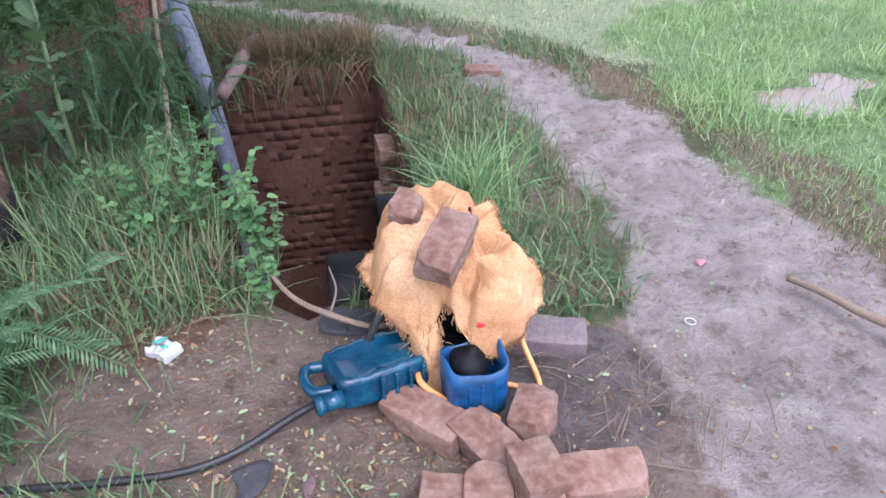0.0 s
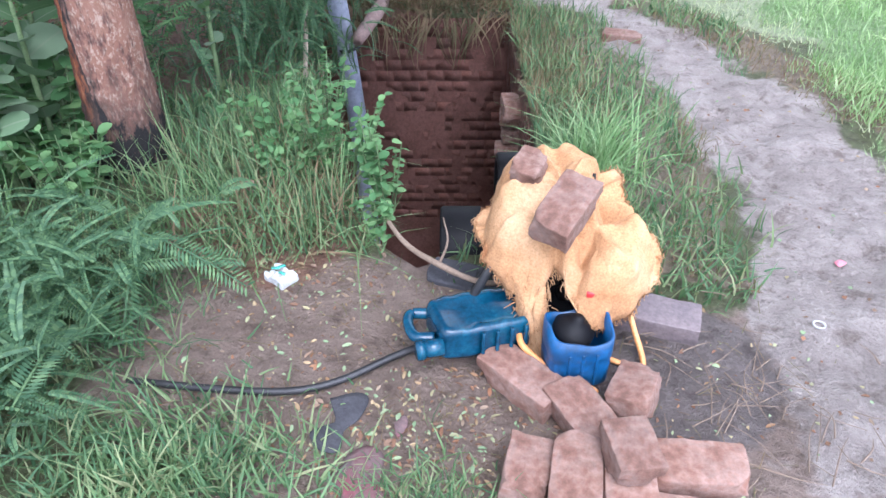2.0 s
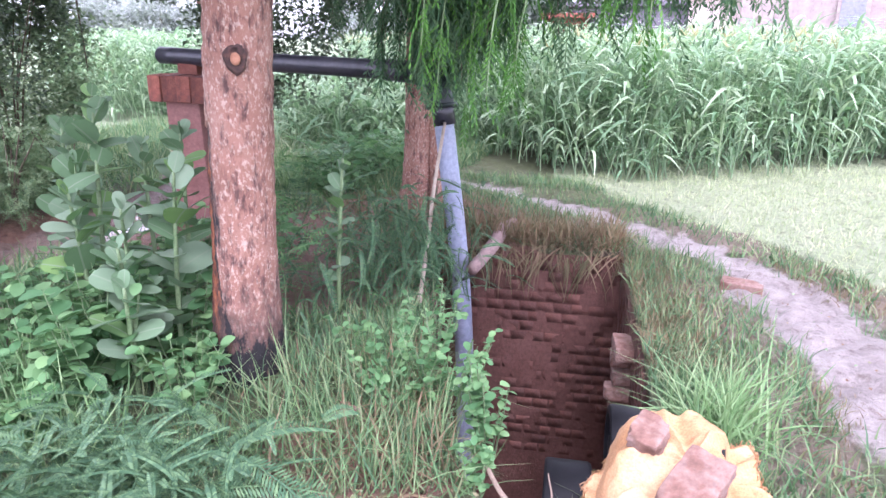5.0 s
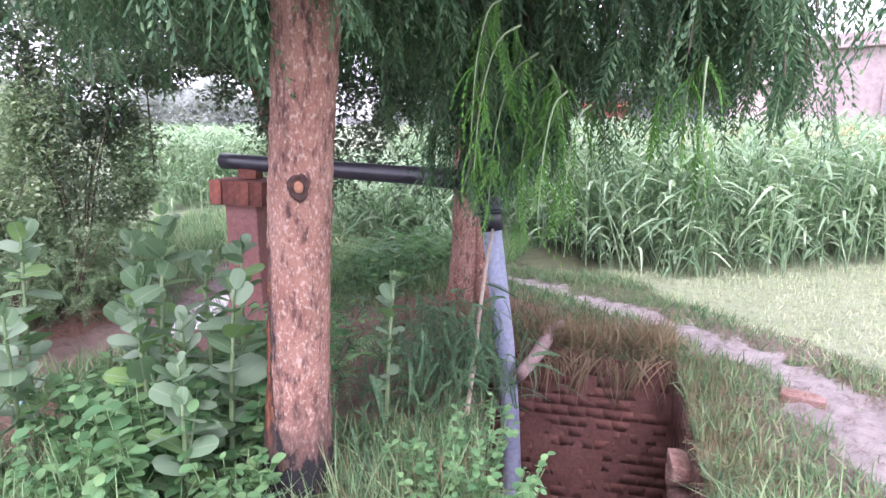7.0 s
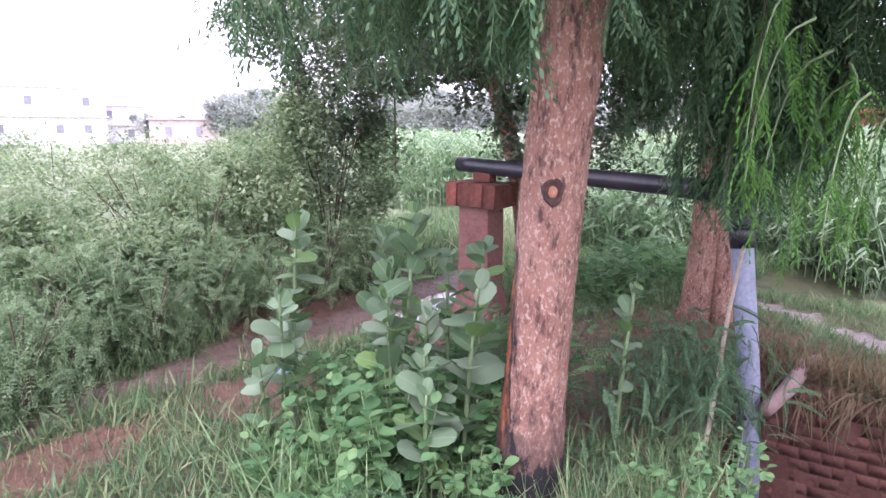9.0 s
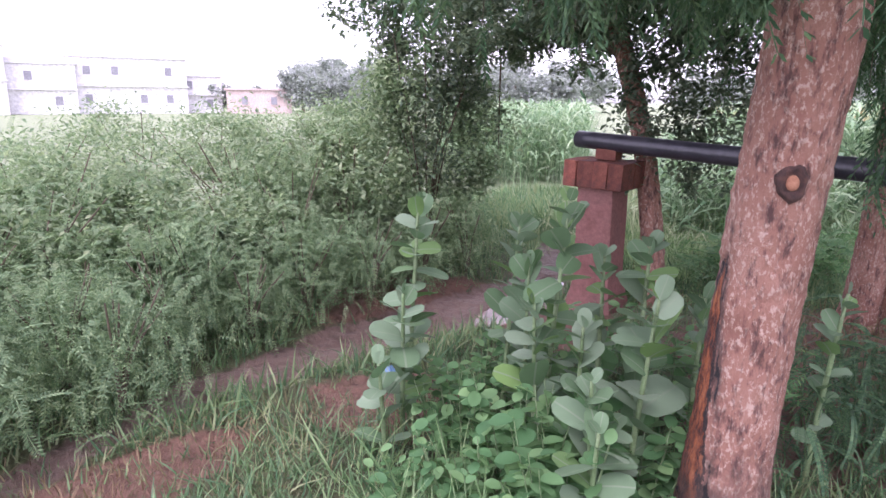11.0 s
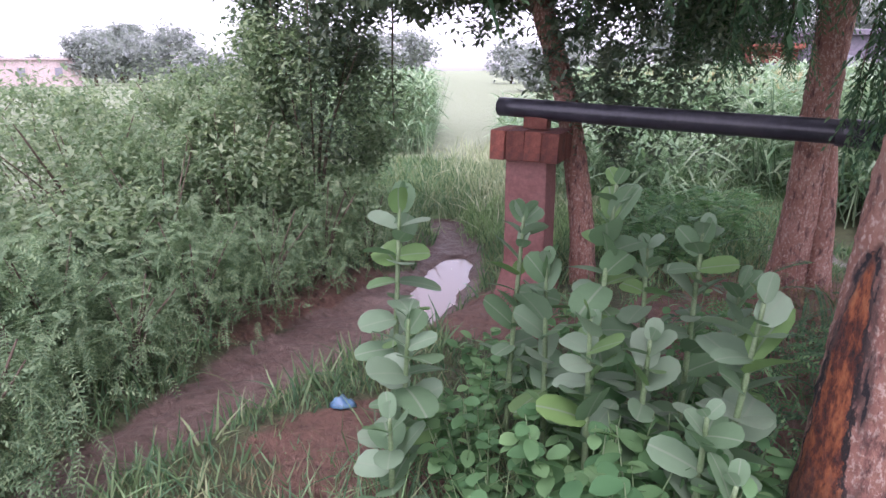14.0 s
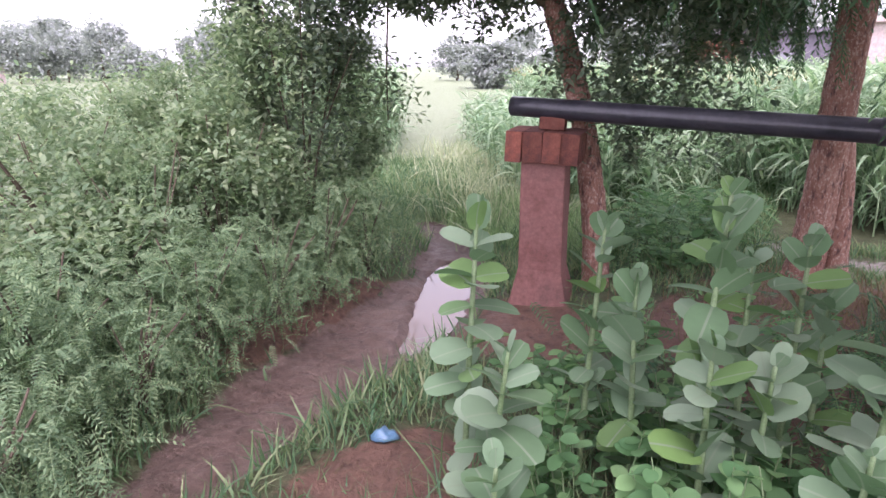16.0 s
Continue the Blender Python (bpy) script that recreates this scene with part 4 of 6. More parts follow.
BUSH_LABEL = "dense green bush overhanging the muddy ditch"
for k, (x, y, h, r, n_l) in enumerate(((-5.55, 2.0, 0.85, 0.5, 3900), (-5.6, 2.95, 1.3, 0.52, 5200), (-5.7, 3.85, 2.25, 0.72, 6500), (-5.5, 1.1, 1.0, 0.55, 4200), (-6.5, 2.4, 1.35, 0.75, 4200),
                                      (-6.7, 3.6, 1.6, 0.8, 4200), (-6.3, 1.1, 1.2, 0.75, 4000), (-7.6, 4.6, 1.5, 1.0, 3600), (-7.8, 2.6, 1.45, 1.1, 3600),
                                      (-5.2, 0.2, 1.0, 0.55, 3800), (-6.3, -0.2, 1.2, 0.9, 3600), (-7.8, 0.8, 1.4, 1.2, 3400), (-9.2, 2.2, 1.5, 1.3, 3000), (-9.0, 4.4, 1.5, 1.3, 3000))):
    bush("bush", 100 + k, x, y, h, r, int(n_l * 2.2), LEAF_BUSH, BUSH_LABEL, (0.03, 0.075), spread=0.19)
for k, (x, y, h, r, n_l) in enumerate(((-4.95, 0.75, 0.75, 0.42, 520), (-5.05, 1.45, 0.8, 0.42, 520), (-5.0, 0.05, 0.9, 0.5, 560), (-5.2, 2.2, 0.65, 0.35, 310), (-4.6, -0.5, 0.8, 0.5, 500), (-5.25, 2.9, 0.6, 0.3, 300), (-4.45, 0.55, 0.8, 0.36, 520), (-4.75, 1.15, 0.85, 0.36, 420), (-5.6, 2.4, 1.2, 0.5, 420), (-5.5, 0.6, 1.25, 0.6, 560), (-5.7, 3.4, 1.1, 0.5, 420),
                                      (-4.05, 0.05, 0.85, 0.40, 520), (-4.2, 0.75, 0.70, 0.36, 420), (-4.0, -0.5, 0.9, 0.45, 420), (-4.7, 1.65, 0.6, 0.3, 300), (-4.9, 2.15, 0.75, 0.36, 380), (-4.98, 2.75, 0.7, 0.34, 360), (-5.1, 3.35, 0.8, 0.36, 380), (-5.15, 3.9, 0.7, 0.34, 320))):
    bush("feathery_bush", 130 + k, x, y, h, r, int(n_l * 1.7), LEAF_FEATHER, "feathery-leaved bush at the edge of the ditch", (0.07, 0.14), 6, FROND_A if k % 2 else FROND_B, 0.34)

# ---- corn ----
def strap_leaf(width=0.05, arch=0.9):
    """A long arching leaf, 1 long, of five quads."""
    v = []
    for k in range(6):
        u = k / 5
        w = width * (0.5 + 0.9 * u if u < 0.4 else 0.86 * (1 - (u - 0.4) / 0.6) ** 0.8) + 0.002
        y, z = u * (1 - 0.15 * u), -arch * u * u * u
        v += [(-w, y, z), (w, y, z)]
    return np.array(v, float), np.array([(2 * k, 2 * k + 1, 2 * k + 3, 2 * k + 2) for k in range(5)])


CORN_LEAF = [strap_leaf(0.062, 0.75), strap_leaf(0.07, 1.05), strap_leaf(0.055, 0.5)]


def corn_arrays(rng, x, y, h):
    """Stalks with long arching leaves, and pale tassels, as joined arrays."""
    k = len(x)
    tv, tf = tube_arrays(np.array([(0, 0, 0), (0, 0, 0.5), (0.01, 0, 1.0)]), [0.008, 0.007, 0.003], 4, 0, 0, False)
    turn = rotations(rng, k, -0.06, 0.06)
    base = np.stack([x, y, ground_height(x, y)], -1)
    out = [scatter(tv * np.array([1, 1, 1.0]), tf, turn, base, np.stack([np.ones(k), np.ones(k), h], -1))]
    for q, lvl in enumerate(np.linspace(0.10, 0.99, 12)):
        p = base + np.stack([np.zeros(k), np.zeros(k), h * lvl], -1)
        turn = rotations(rng, k, 0.35, 1.1)
        out.append(scatter(*CORN_LEAF[q % 3], turn, p, rng.uniform(0.24, 0.44, k) * (0.75 if lvl < 0.25 else 1)))
    return joined(out)


FRONT = [(-9.0, 14.5), (-4.2, 9.3), (-2.9, 8.0), (-1.7, 6.85), (-0.8, 6.65), (0.2, 7.3), (1.2, 8.2), (3.5, 9.8), (9.0, 13.5)]


def corn_field(seed, outline, count, hlo, hhi):
    rng = np.random.default_rng(seed)
    xs, ys = [p[0] for p in outline], [p[1] for p in outline]
    x, y = rng.uniform(min(xs), max(xs), count * 3), rng.uniform(min(ys), max(ys), count * 3)
    ok = inside(outline, x, y)
    x, y = x[ok][:count], y[ok][:count]
    return corn_arrays(rng, x, y, rng.uniform(hlo, hhi, len(x)))


strip = FRONT + [(11.0, 16.0), (4.0, 12.3), (1.4, 10.7), (0.2, 9.8), (-0.8, 9.3), (-1.5, 9.4), (-2.6, 10.5), (-4.0, 11.8), (-9.0, 17.5)]
stuff("corn_field", corn_field(41, strip, 3600, 1.1, 1.45), LEAF_CORN, "standing crop of waist-high to shoulder-high green corn", "corn field")
TASSEL = leafy("corn_tassel", [(0.34, 0.30, 0.16), (0.46, 0.42, 0.25), (0.40, 0.44, 0.28)], 0.7, 0.3)


def tassels(seed, outline, count, lo, hi):
    """Branched pale flower heads standing over the crop."""
    r = np.random.default_rng(seed)
    xs, ys = [p[0] for p in outline], [p[1] for p in outline]
    x, y = r.uniform(min(xs), max(xs), count * 4), r.uniform(min(ys), max(ys), count * 4)
    ok = inside(outline, x, y)
    x, y = np.repeat(x[ok][:count], 6), np.repeat(y[ok][:count], 6)
    z = np.repeat(r.uniform(lo, hi, len(x) // 6), 6)
    tv, tf = blade(0.3, 4, 0.05)
    return scatter(tv, tf, rotations(r, len(x), 0.7, 1.5), np.stack([x, y, z], -1), np.stack([np.full(len(x), 0.16), *[r.uniform(0.10, 0.2, len(x))] * 2], -1))


stuff("corn_tassels", tassels(45, strip, 420, 1.22, 1.42), TASSEL, "pale straw-coloured tassels over the green corn", "corn field")
deep = [(-4.0, 11.8), (-2.6, 10.5), (-1.5, 9.4), (-0.8, 9.3), (0.2, 9.8), (1.4, 10.7), (4.0, 12.3), (11, 16), (16, 26), (-9, 26), (-11, 19)]
stuff("corn_field", corn_field(42, deep, 2600, 1.3, 1.6), LEAF_CORN, "standing crop of green corn running back to the houses", "corn field")
left_patch = [(-8.6, 9.4), (-9.6, 8.2), (-13, 9.5), (-17, 14), (-14.2, 16.5), (-10.8, 12.6)]
stuff("corn_field", corn_field(43, left_patch, 900, 1.2, 1.5), LEAF_CORN, "corn growing beyond the bushes", "corn field")
gap_patch = [(-5.0, 6.6), (-4.0, 6.6), (-3.2, 7.6), (-5.5, 9.7), (-8.3, 12.6), (-9.0, 12.2), (-7.0, 9.3)]
stuff("corn_field", corn_field(44, gap_patch, 420, 0.6, 1.0), LEAF_CORN, "low young crop beside the field path", "corn field")


# ---- grass ----
BL = [blade(0.35), blade(0.7), blade(1.1, 5), blade(0.15)]


def grass(seed, x, y, lo, hi, wide=1.0, lean=0.5, z=None):
    rng = np.random.default_rng(seed)
    out = []
    for k, (tv, tf) in enumerate(BL):
        xx, yy = x[k::4], y[k::4]
        n = len(xx)
        if not n:
            continue
        zz = ground_height(xx, yy) - 0.01 if z is None else z[k::4]
        turn = rotations(rng, n, -lean, lean)
        s = rng.uniform(lo, hi, n)
        out.append(scatter(tv, tf, turn, np.stack([xx, yy, zz], -1), np.stack([wide * (0.05 + 0.5 * s) , s, s], -1)))
    return joined(out)


def turf(seed, count, box, keep):
    """Random places in a box that pass a test."""
    rng = np.random.default_rng(seed)
    x, y = rng.uniform(box[0], box[1], count), rng.uniform(box[2], box[3], count)
    z = ground_zones(x, y)
    clear = np.maximum.reduce([z["path"] if box[0] != 0.4 else 0.5 * z["path"], z["bare"], z["clay"], z["wet"], z["red"]])
    for px, py, a, b in SPOTS:
        clear = np.maximum(clear, 0.72 * (np.hypot((x - px) / a, (y - py) / b) < 1))
    ok = (clear < rng.uniform(0.15, 0.75, count)) & ~inside(PIT, x, y) & keep(x, y, z, rng)
    return x[ok], y[ok]


def tufted(x, y, rng, scale, cut):
    return waves(x, y, 77, scale) + rng.normal(0, 0.35, len(x)) > cut


x, y = turf(51, 60000, (-4.6, 0.9, 0.4, 6.5), lambda x, y, z, r: tufted(x, y, r, 2.5, -0.35) & (y < 5.2 - x))
stuff("grass", grass(52, x, y, 0.05, 0.14), GRASS, "short matted green grass on the banks", "grass")
x, y = turf(53, 70000, (-1.4, 6.0, 1.2, 8.5), lambda x, y, z, r: ((x > 1.25 + 0.1 * (y - 3)) | (y > 5.1 - x)) & (z["lush"] < r.uniform(0.1, 0.9, len(x))) & (r.uniform(0, 1, len(x)) > 0.25))
stuff("grass", grass(54, x, y, 0.025, 0.085), GRASS_PALE, "lush pale green grass of the low field", "grass")
x, y = turf(50, 80000, (1.0, 4.6, 0.2, 7.0), lambda x, y, z, r: z["lush"] > r.uniform(0.1, 0.9, len(x)))
stuff("grass", grass(49, x, y, 0.02, 0.07, 0.9, 1.0), GRASS_LUSH, "dense bright green grass of the low field", "grass")
x, y = turf(48, 16000, (0.4, 2.0, 1.7, 5.6), lambda x, y, z, r: z["verge"] > r.uniform(0.1, 0.9, len(x)))
stuff("dry_grass", grass(47, x, y, 0.02, 0.07, 0.9, 1.1), GRASS_DRY, "trampled brown grass along the edge of the path", "grass")
x, y = turf(55, 26000, (1.2, 4.5, 3.0, 6.8), lambda x, y, z, r: tufted(x, y, r, 1.3, 0.15) & (z["lush"] > 0.5))
stuff("grass", grass(56, x, y, 0.06, 0.17, 0.9, 0.9), GRASS_LUSH, "taller tufts of bright green grass in the field", "grass")
x, y = turf(57, 30000, (-9.0, -3.6, 0.0, 9.0), lambda x, y, z, r: x < 10)
stuff("grass", grass(58, x, y, 0.08, 0.24), GRASS, "grass and weeds along the ditch", "grass")
x, y = turf(59, 26000, (-5.5, -2.6, 5.0, 9.5), lambda x, y, z, r: x < 10)
# blade colour carries the light: brighter in the open, duller for tree shade
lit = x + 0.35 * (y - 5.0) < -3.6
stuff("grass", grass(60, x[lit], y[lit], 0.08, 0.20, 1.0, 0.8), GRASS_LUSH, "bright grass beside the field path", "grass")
stuff("grass", grass(46, x[~lit], y[~lit], 0.08, 0.26, 0.9, 0.9), GRASS, "rank grass in a duller, shaded tone under the trees", "grass")

# the overgrown rim of the pit
rng = np.random.default_rng(61)


def along(a, b, count, spread, rng):
    u = rng.uniform(0, 1, count)
    d = np.array([b[0] - a[0], b[1] - a[1]])
    nrm = np.array([-d[1], d[0]]) / np.hypot(*d)
    o = np.abs(rng.normal(0, spread, count))
    return a[0] + u * d[0] + nrm[0] * o, a[1] + u * d[1] + nrm[1] * o


x, y = along(PIT[0], PIT[1], 2600, 0.22, rng)
stuff("dry_grass", grass(62, x, y, 0.08, 0.26, 0.8, 0.9), GRASS_DRY, "long dry grass hanging over the pit edge", "grass")
# stems that droop over the far edge into the pit
u = rng.uniform(0, 1, 520)
x, y = PIT[0][0] + u * (PIT[1][0] - PIT[0][0]), PIT[0][1] + u * (PIT[1][1] - PIT[0][1]) + rng.uniform(-0.05, 0.10, 520)
hang = rotations(rng, 520, -3.0, -1.5, rng.normal(3.0, 0.9, 520))
s_ = 0.08 + 0.30 * rng.uniform(0, 1, 520) ** 2
stuff("dry_grass", scatter(*BL[0], hang, np.stack([x, y, rng.uniform(-0.08, 0.04, 520)], -1), np.stack([0.04 + 0.4 * s_, s_, s_], -1)), GRASS_DRY, "dry stems drooping into the pit", "grass")
x, y = along(PIT[1], PIT[2], 4200, 0.22, rng)
stuff("dry_grass", grass(63, x, y, 0.03, 0.10, 0.6, 1.2), GRASS_DRY, "half-dry grass on the path side of the pit", "grass")
x, y = along(PIT[1], PIT[2], 1400, 0.24, rng)
stuff("grass", grass(64, x, y, 0.03, 0.11, 0.55, 1.2), GRASS, "green grass on the path side of the pit", "grass")
x, y = along(PIT[2], (0.16, 1.80), 2300, 0.18, rng)
stuff("grass", grass(65, x, y, 0.03, 0.12, 0.55, 1.1), GRASS, "green grass beside the covered engine", "grass")
x, y = rng.normal(0.13, 0.07, 300), rng.normal(2.32, 0.09, 300)
stuff("reed_tuft", grass(66, x, y, 0.16, 0.42, 0.45, 0.55), REED, "tall upright tuft of reedy grass by the pit", "grass")
x, y = along((-0.62, 1.72), (-1.10, 2.42), 1700, 0.32, rng)
stuff("grass", grass(67, x, y, 0.08, 0.26, 0.5, 1.35), GRASS, "long tangled grass on the pit's overgrown side", "grass")
x, y = along((-1.05, 2.40), PIT[0], 700, 0.30, rng)
stuff("grass", grass(74, x, y, 0.06, 0.20, 0.75, 0.9), GRASS, "tangled grass on the pit's overgrown side", "grass")
x, y = along((-0.62, 1.72), (-1.10, 2.42), 380, 0.25, rng)
stuff("dry_grass", grass(68, x, y, 0.10, 0.26, 0.7, 1.2), GRASS_DRY, "yellowed grass stems beside the pit", "grass")
x, y = rng.normal(-2.0, 0.5, 2000), rng.normal(4.3, 0.45, 2000)
ok = ~inside(PIT, x, y)
stuff("dry_grass", grass(69, x[ok], y[ok], 0.05, 0.16, 0.8, 0.9), GRASS_DRY, "dry brown grass on the far bank", "grass")
x, y = rng.uniform(-3.3, -2.2, 620), rng.uniform(1.25, 2.1, 620)
stuff("grass", grass(70, x, y, 0.12, 0.36, 0.5, 0.9), GRASS, "long grass stems among the broad-leaved plants", "grass")
x, y = rng.normal(-2.3, 0.22, 420), rng.normal(1.38, 0.12, 420)
stuff("grass", grass(42, x, y, 0.15, 0.42, 0.55, 0.8), REED, "long pale stems before the broad-leaved plants", "grass")
x, y = rng.normal(-3.45, 0.22, 1100), rng.uniform(-0.3, 1.6, 1100)
stuff("dry_grass", grass(45, x, y, 0.02, 0.12, 0.8, 1.2), GRASS_DRY, "dry straw lying on the ditch bank", "grass")
x, y = rng.normal(-3.35, 0.3, 900), rng.uniform(-0.2, 1.7, 900)
stuff("grass", grass(44, x, y, 0.03, 0.12, 0.9, 1.0), GRASS, "sparse green grass on the ditch bank", "grass")
x, y = rng.normal(-1.5, 0.35, 2200), rng.normal(1.15, 0.35, 2200)
ok = (x < -0.95) & ~((y > 1.35) & (x > -1.75) & (rng.uniform(0, 1, 2200) > 0.10))
stuff("grass", grass(71, x[ok], y[ok], 0.07, 0.22, 0.5, 1.2), GRASS, "long green grass round the tree foot", "grass")
x, y = along((-0.60, 1.66), (-1.15, 2.35), 260, 0.34, rng)
stuff("grass", grass(75, x, y, 0.18, 0.40, 0.26, 1.3), REED, "long thin pale stems arching over the grass", "grass")
x, y = rng.normal(-1.35, 0.16, 110), rng.normal(1.62, 0.14, 110)
stuff("grass", grass(76, x, y, 0.14, 0.32, 0.3, 1.3), REED, "thin arching stems before the tree foot", "grass")
x, y = rng.normal(-0.75, 0.16, 1500), rng.normal(0.72, 0.13, 1500)
stuff("grass", grass(72, x, y, 0.05, 0.13, 0.9, 0.9), GRASS, "short sprawling grass on the dirt", "grass")
x, y = rng.normal(-0.18, 0.12, 500), rng.normal(0.80, 0.06, 500)
stuff("grass", grass(73, x, y, 0.04, 0.10, 0.8, 0.9), GRASS, "sparse grass beside the bricks", "grass")


# feathery seedlings near the ground
def seedlings(seed, x, y, zlo, zhi, size, tmpl=FROND_A, tilt=(-0.5, 0.9)):
    rng = np.random.default_rng(seed)
    z = ground_height(x, y) + rng.uniform(zlo, zhi, len(x))
    return scatter(*tmpl, rotations(rng, len(x), *tilt), np.stack([x, y, z], -1), rng.uniform(*size, len(x)))


x, y = rng.normal(-1.5, 0.26, 900), rng.normal(1.0, 0.28, 900)
ok = (x < -1.02) & (y < 1.5)
stuff("feathery_weeds", seedlings(81, x[ok], y[ok], 0.02, 0.30, (0.08, 0.17), FROND_FINE), LEAF_FINE, "feathery-leaved seedlings crowding the dirt's edge", "weeds")
x, y = rng.normal(-1.45, 0.20, 60), rng.normal(1.18, 0.22, 60)
stuff("feathery_weeds", seedlings(86, x, y, 0.06, 0.26, (0.16, 0.30), FROND_LONG, (-0.35, 0.35)), LEAF_FINE, "long arching feathery fronds over the dirt", "weeds")
x, y = rng.normal(-1.62, 0.22, 520), rng.normal(3.25, 0.30, 520)
stuff("feathery_weeds", seedlings(82, x, y, 0.0, 0.55, (0.10, 0.20), FROND_FINE, (-1.0, 0.6)), LEAF_FINE, "feathery-leaved branch by the grey pipe", "weeds")
x, y = rng.normal(-2.2, 0.35, 70), rng.normal(3.0, 0.35, 70)
stuff("feathery_weeds", seedlings(83, x, y, 0.0, 0.5, (0.14, 0.24)), LEAF_FINE, "feathery-leaved seedlings behind the tree", "weeds")
x, y = rng.normal(-2.15, 0.26, 110), rng.normal(2.8, 0.25, 110)
stuff("feathery_weeds", seedlings(84, x, y, 0.0, 0.55, (0.10, 0.20)), LEAF_WEED, "feathery weeds crowding the bank behind the tree", "weeds")
x, y = rng.uniform(-3.6, -2.7, 460), rng.uniform(4.6, 6.6, 460)
stuff("feathery_weeds", seedlings(85, x, y, 0.0, 0.45, (0.12, 0.24)), LEAF_WEED, "rank feathery weeds under the trees", "weeds")
u = rng.uniform(0, 1, 2600)
x, y = -4.75 - 3.2 * u + rng.normal(0, 0.5, 2600), 6.0 + 4.6 * u + rng.normal(0, 0.5, 2600)
stuff("grass", grass(43, x, y, 0.12, 0.40, 1.0, 0.8), GRASS_PALE, "pale tall grass where the ditch meets the field", "grass")
WEED_LEAF = oval_leaf(0.75, 0.2, 0.2)


def herb(seed, x, y, h, r, count, size, label):
    rng = np.random.default_rng(seed)
    ob = thing("herb", pose(x, y, on_ground(x, y)), label, "weed", "leafy herbs")
    stems, pts, heads = [], [], []
    k = max(3, count // 14)
    for i in range(k):
        a, q = rng.uniform(0, 6.28), r * math.sqrt(rng.uniform(0.02, 1))
        hh = h * rng.uniform(0.6, 1.0)
        line = smooth_line([(0.35 * q * math.cos(a), 0.35 * q * math.sin(a), -0.02), (0.7 * q * math.cos(a), 0.7 * q * math.sin(a), 0.5 * hh), (q * math.cos(a), q * math.sin(a), hh)], 4)
        stems.append(tube_arrays(line, [0.004, 0.002], 4, 0, 0, False))
        u = rng.uniform(0.2, 1.0, count // k)
        t = np.linspace(0, 1, len(line))
        pts.append(np.stack([np.interp(u, t, line[:, c]) for c in range(3)], -1))
    pts = np.vstack(pts)
    tagged(part("stem_tangle", shade(mesh_of("stem_tangle", *joined(stems)), STEM), STEM, ob), kind="stuff")
    lv = scatter(*WEED_LEAF, rotations(rng, len(pts), -0.4, 0.7), pts, rng.uniform(*size, len(pts)))
    tagged(part("foliage", shade(mesh_of("foliage", *lv), LEAF_WEED, False), LEAF_WEED, ob), kind="stuff")
    return ob


for k, (x, y, h, r, c, s) in enumerate(((-0.62, 1.95, 0.36, 0.13, 170, (0.024, 0.046)), (-0.85, 2.15, 0.34, 0.22, 240, (0.022, 0.045)), (-0.58, 1.72, 0.20, 0.09, 70, (0.022, 0.044)), (-1.05, 2.45, 0.30, 0.22, 170, (0.022, 0.045)), (-0.98, 2.02, 0.26, 0.2, 190, (0.02, 0.042)), (-1.22, 2.22, 0.28, 0.2, 170, (0.022, 0.045)),
                                       (-2.05, 1.62, 0.55, 0.26, 220, (0.05, 0.09)), (-2.35, 1.75, 0.55, 0.28, 240, (0.05, 0.09)), (-1.98, 1.95, 0.5, 0.2, 160, (0.05, 0.09)), (-2.65, 2.3, 0.5, 0.3, 200, (0.05, 0.10)),
                                       (-2.35, 2.75, 0.5, 0.3, 130, (0.04, 0.08)), (-2.9, 2.9, 0.45, 0.35, 140, (0.04, 0.08)), (-2.5, 3.3, 0.45, 0.3, 90, (0.04, 0.07)),
                                       (-3.3, 2.75, 0.35, 0.3, 120, (0.04, 0.08)), (-3.1, 4.9, 0.5, 0.35, 180, (0.05, 0.10)), (-2.9, 5.6, 0.55, 0.4, 180, (0.05, 0.10)), (-3.4, 5.5, 0.5, 0.4, 160, (0.05, 0.10)),
                                       (-1.75, 1.70, 0.34, 0.2, 140, (0.035, 0.065)), (-2.2, 1.35, 0.34, 0.22, 150, (0.035, 0.065)), (-2.55, 1.3, 0.28, 0.2, 120, (0.03, 0.06)),
                                       (-2.32, 1.52, 0.42, 0.25, 230, (0.035, 0.065)), (-2.72, 1.78, 0.45, 0.26, 230, (0.04, 0.07)), (-2.15, 1.82, 0.5, 0.22, 200, (0.04, 0.075)), (-2.98, 2.08, 0.42, 0.25, 190, (0.04, 0.07)), (-2.5, 2.25, 0.5, 0.28, 220, (0.04, 0.075)))):
    herb(140 + k, x, y, h, r, c, s, "leafy green weed with rounded leaves")


# ---- broad-leaved milkweed shrubs ----
MILK = leafy("milkweed_leaf", [(0.12, 0.25, 0.13), (0.16, 0.31, 0.17)], 0.6, 0.18)
_n, _l = MILK.node_tree.nodes, MILK.node_tree.links
_p = _n["Principled BSDF"]
_oi = _n.new("ShaderNodeObjectInfo")
_r = ramp(_n, [(0.0, (0.15, 0.26, 0.08)), (0.2, (0.11, 0.19, 0.095)), (0.75, (0.165, 0.245, 0.15)), (1.0, (0.225, 0.30, 0.20))])
_l.new(_oi.outputs["Random"], _r.inputs["Fac"])
_tc = _n.new("ShaderNodeTexCoord")
_sx = _n.new("ShaderNodeSeparateXYZ")
_l.new(_tc.outputs["Object"], _sx.inputs["Vector"])
_ab = _n.new("ShaderNodeMath")
_ab.operation = "ABSOLUTE"
_l.new(_sx.outputs["X"], _ab.inputs[0])
_vr = ramp(_n, [(0.012, (1, 1, 1)), (0.03, (0, 0, 0))])
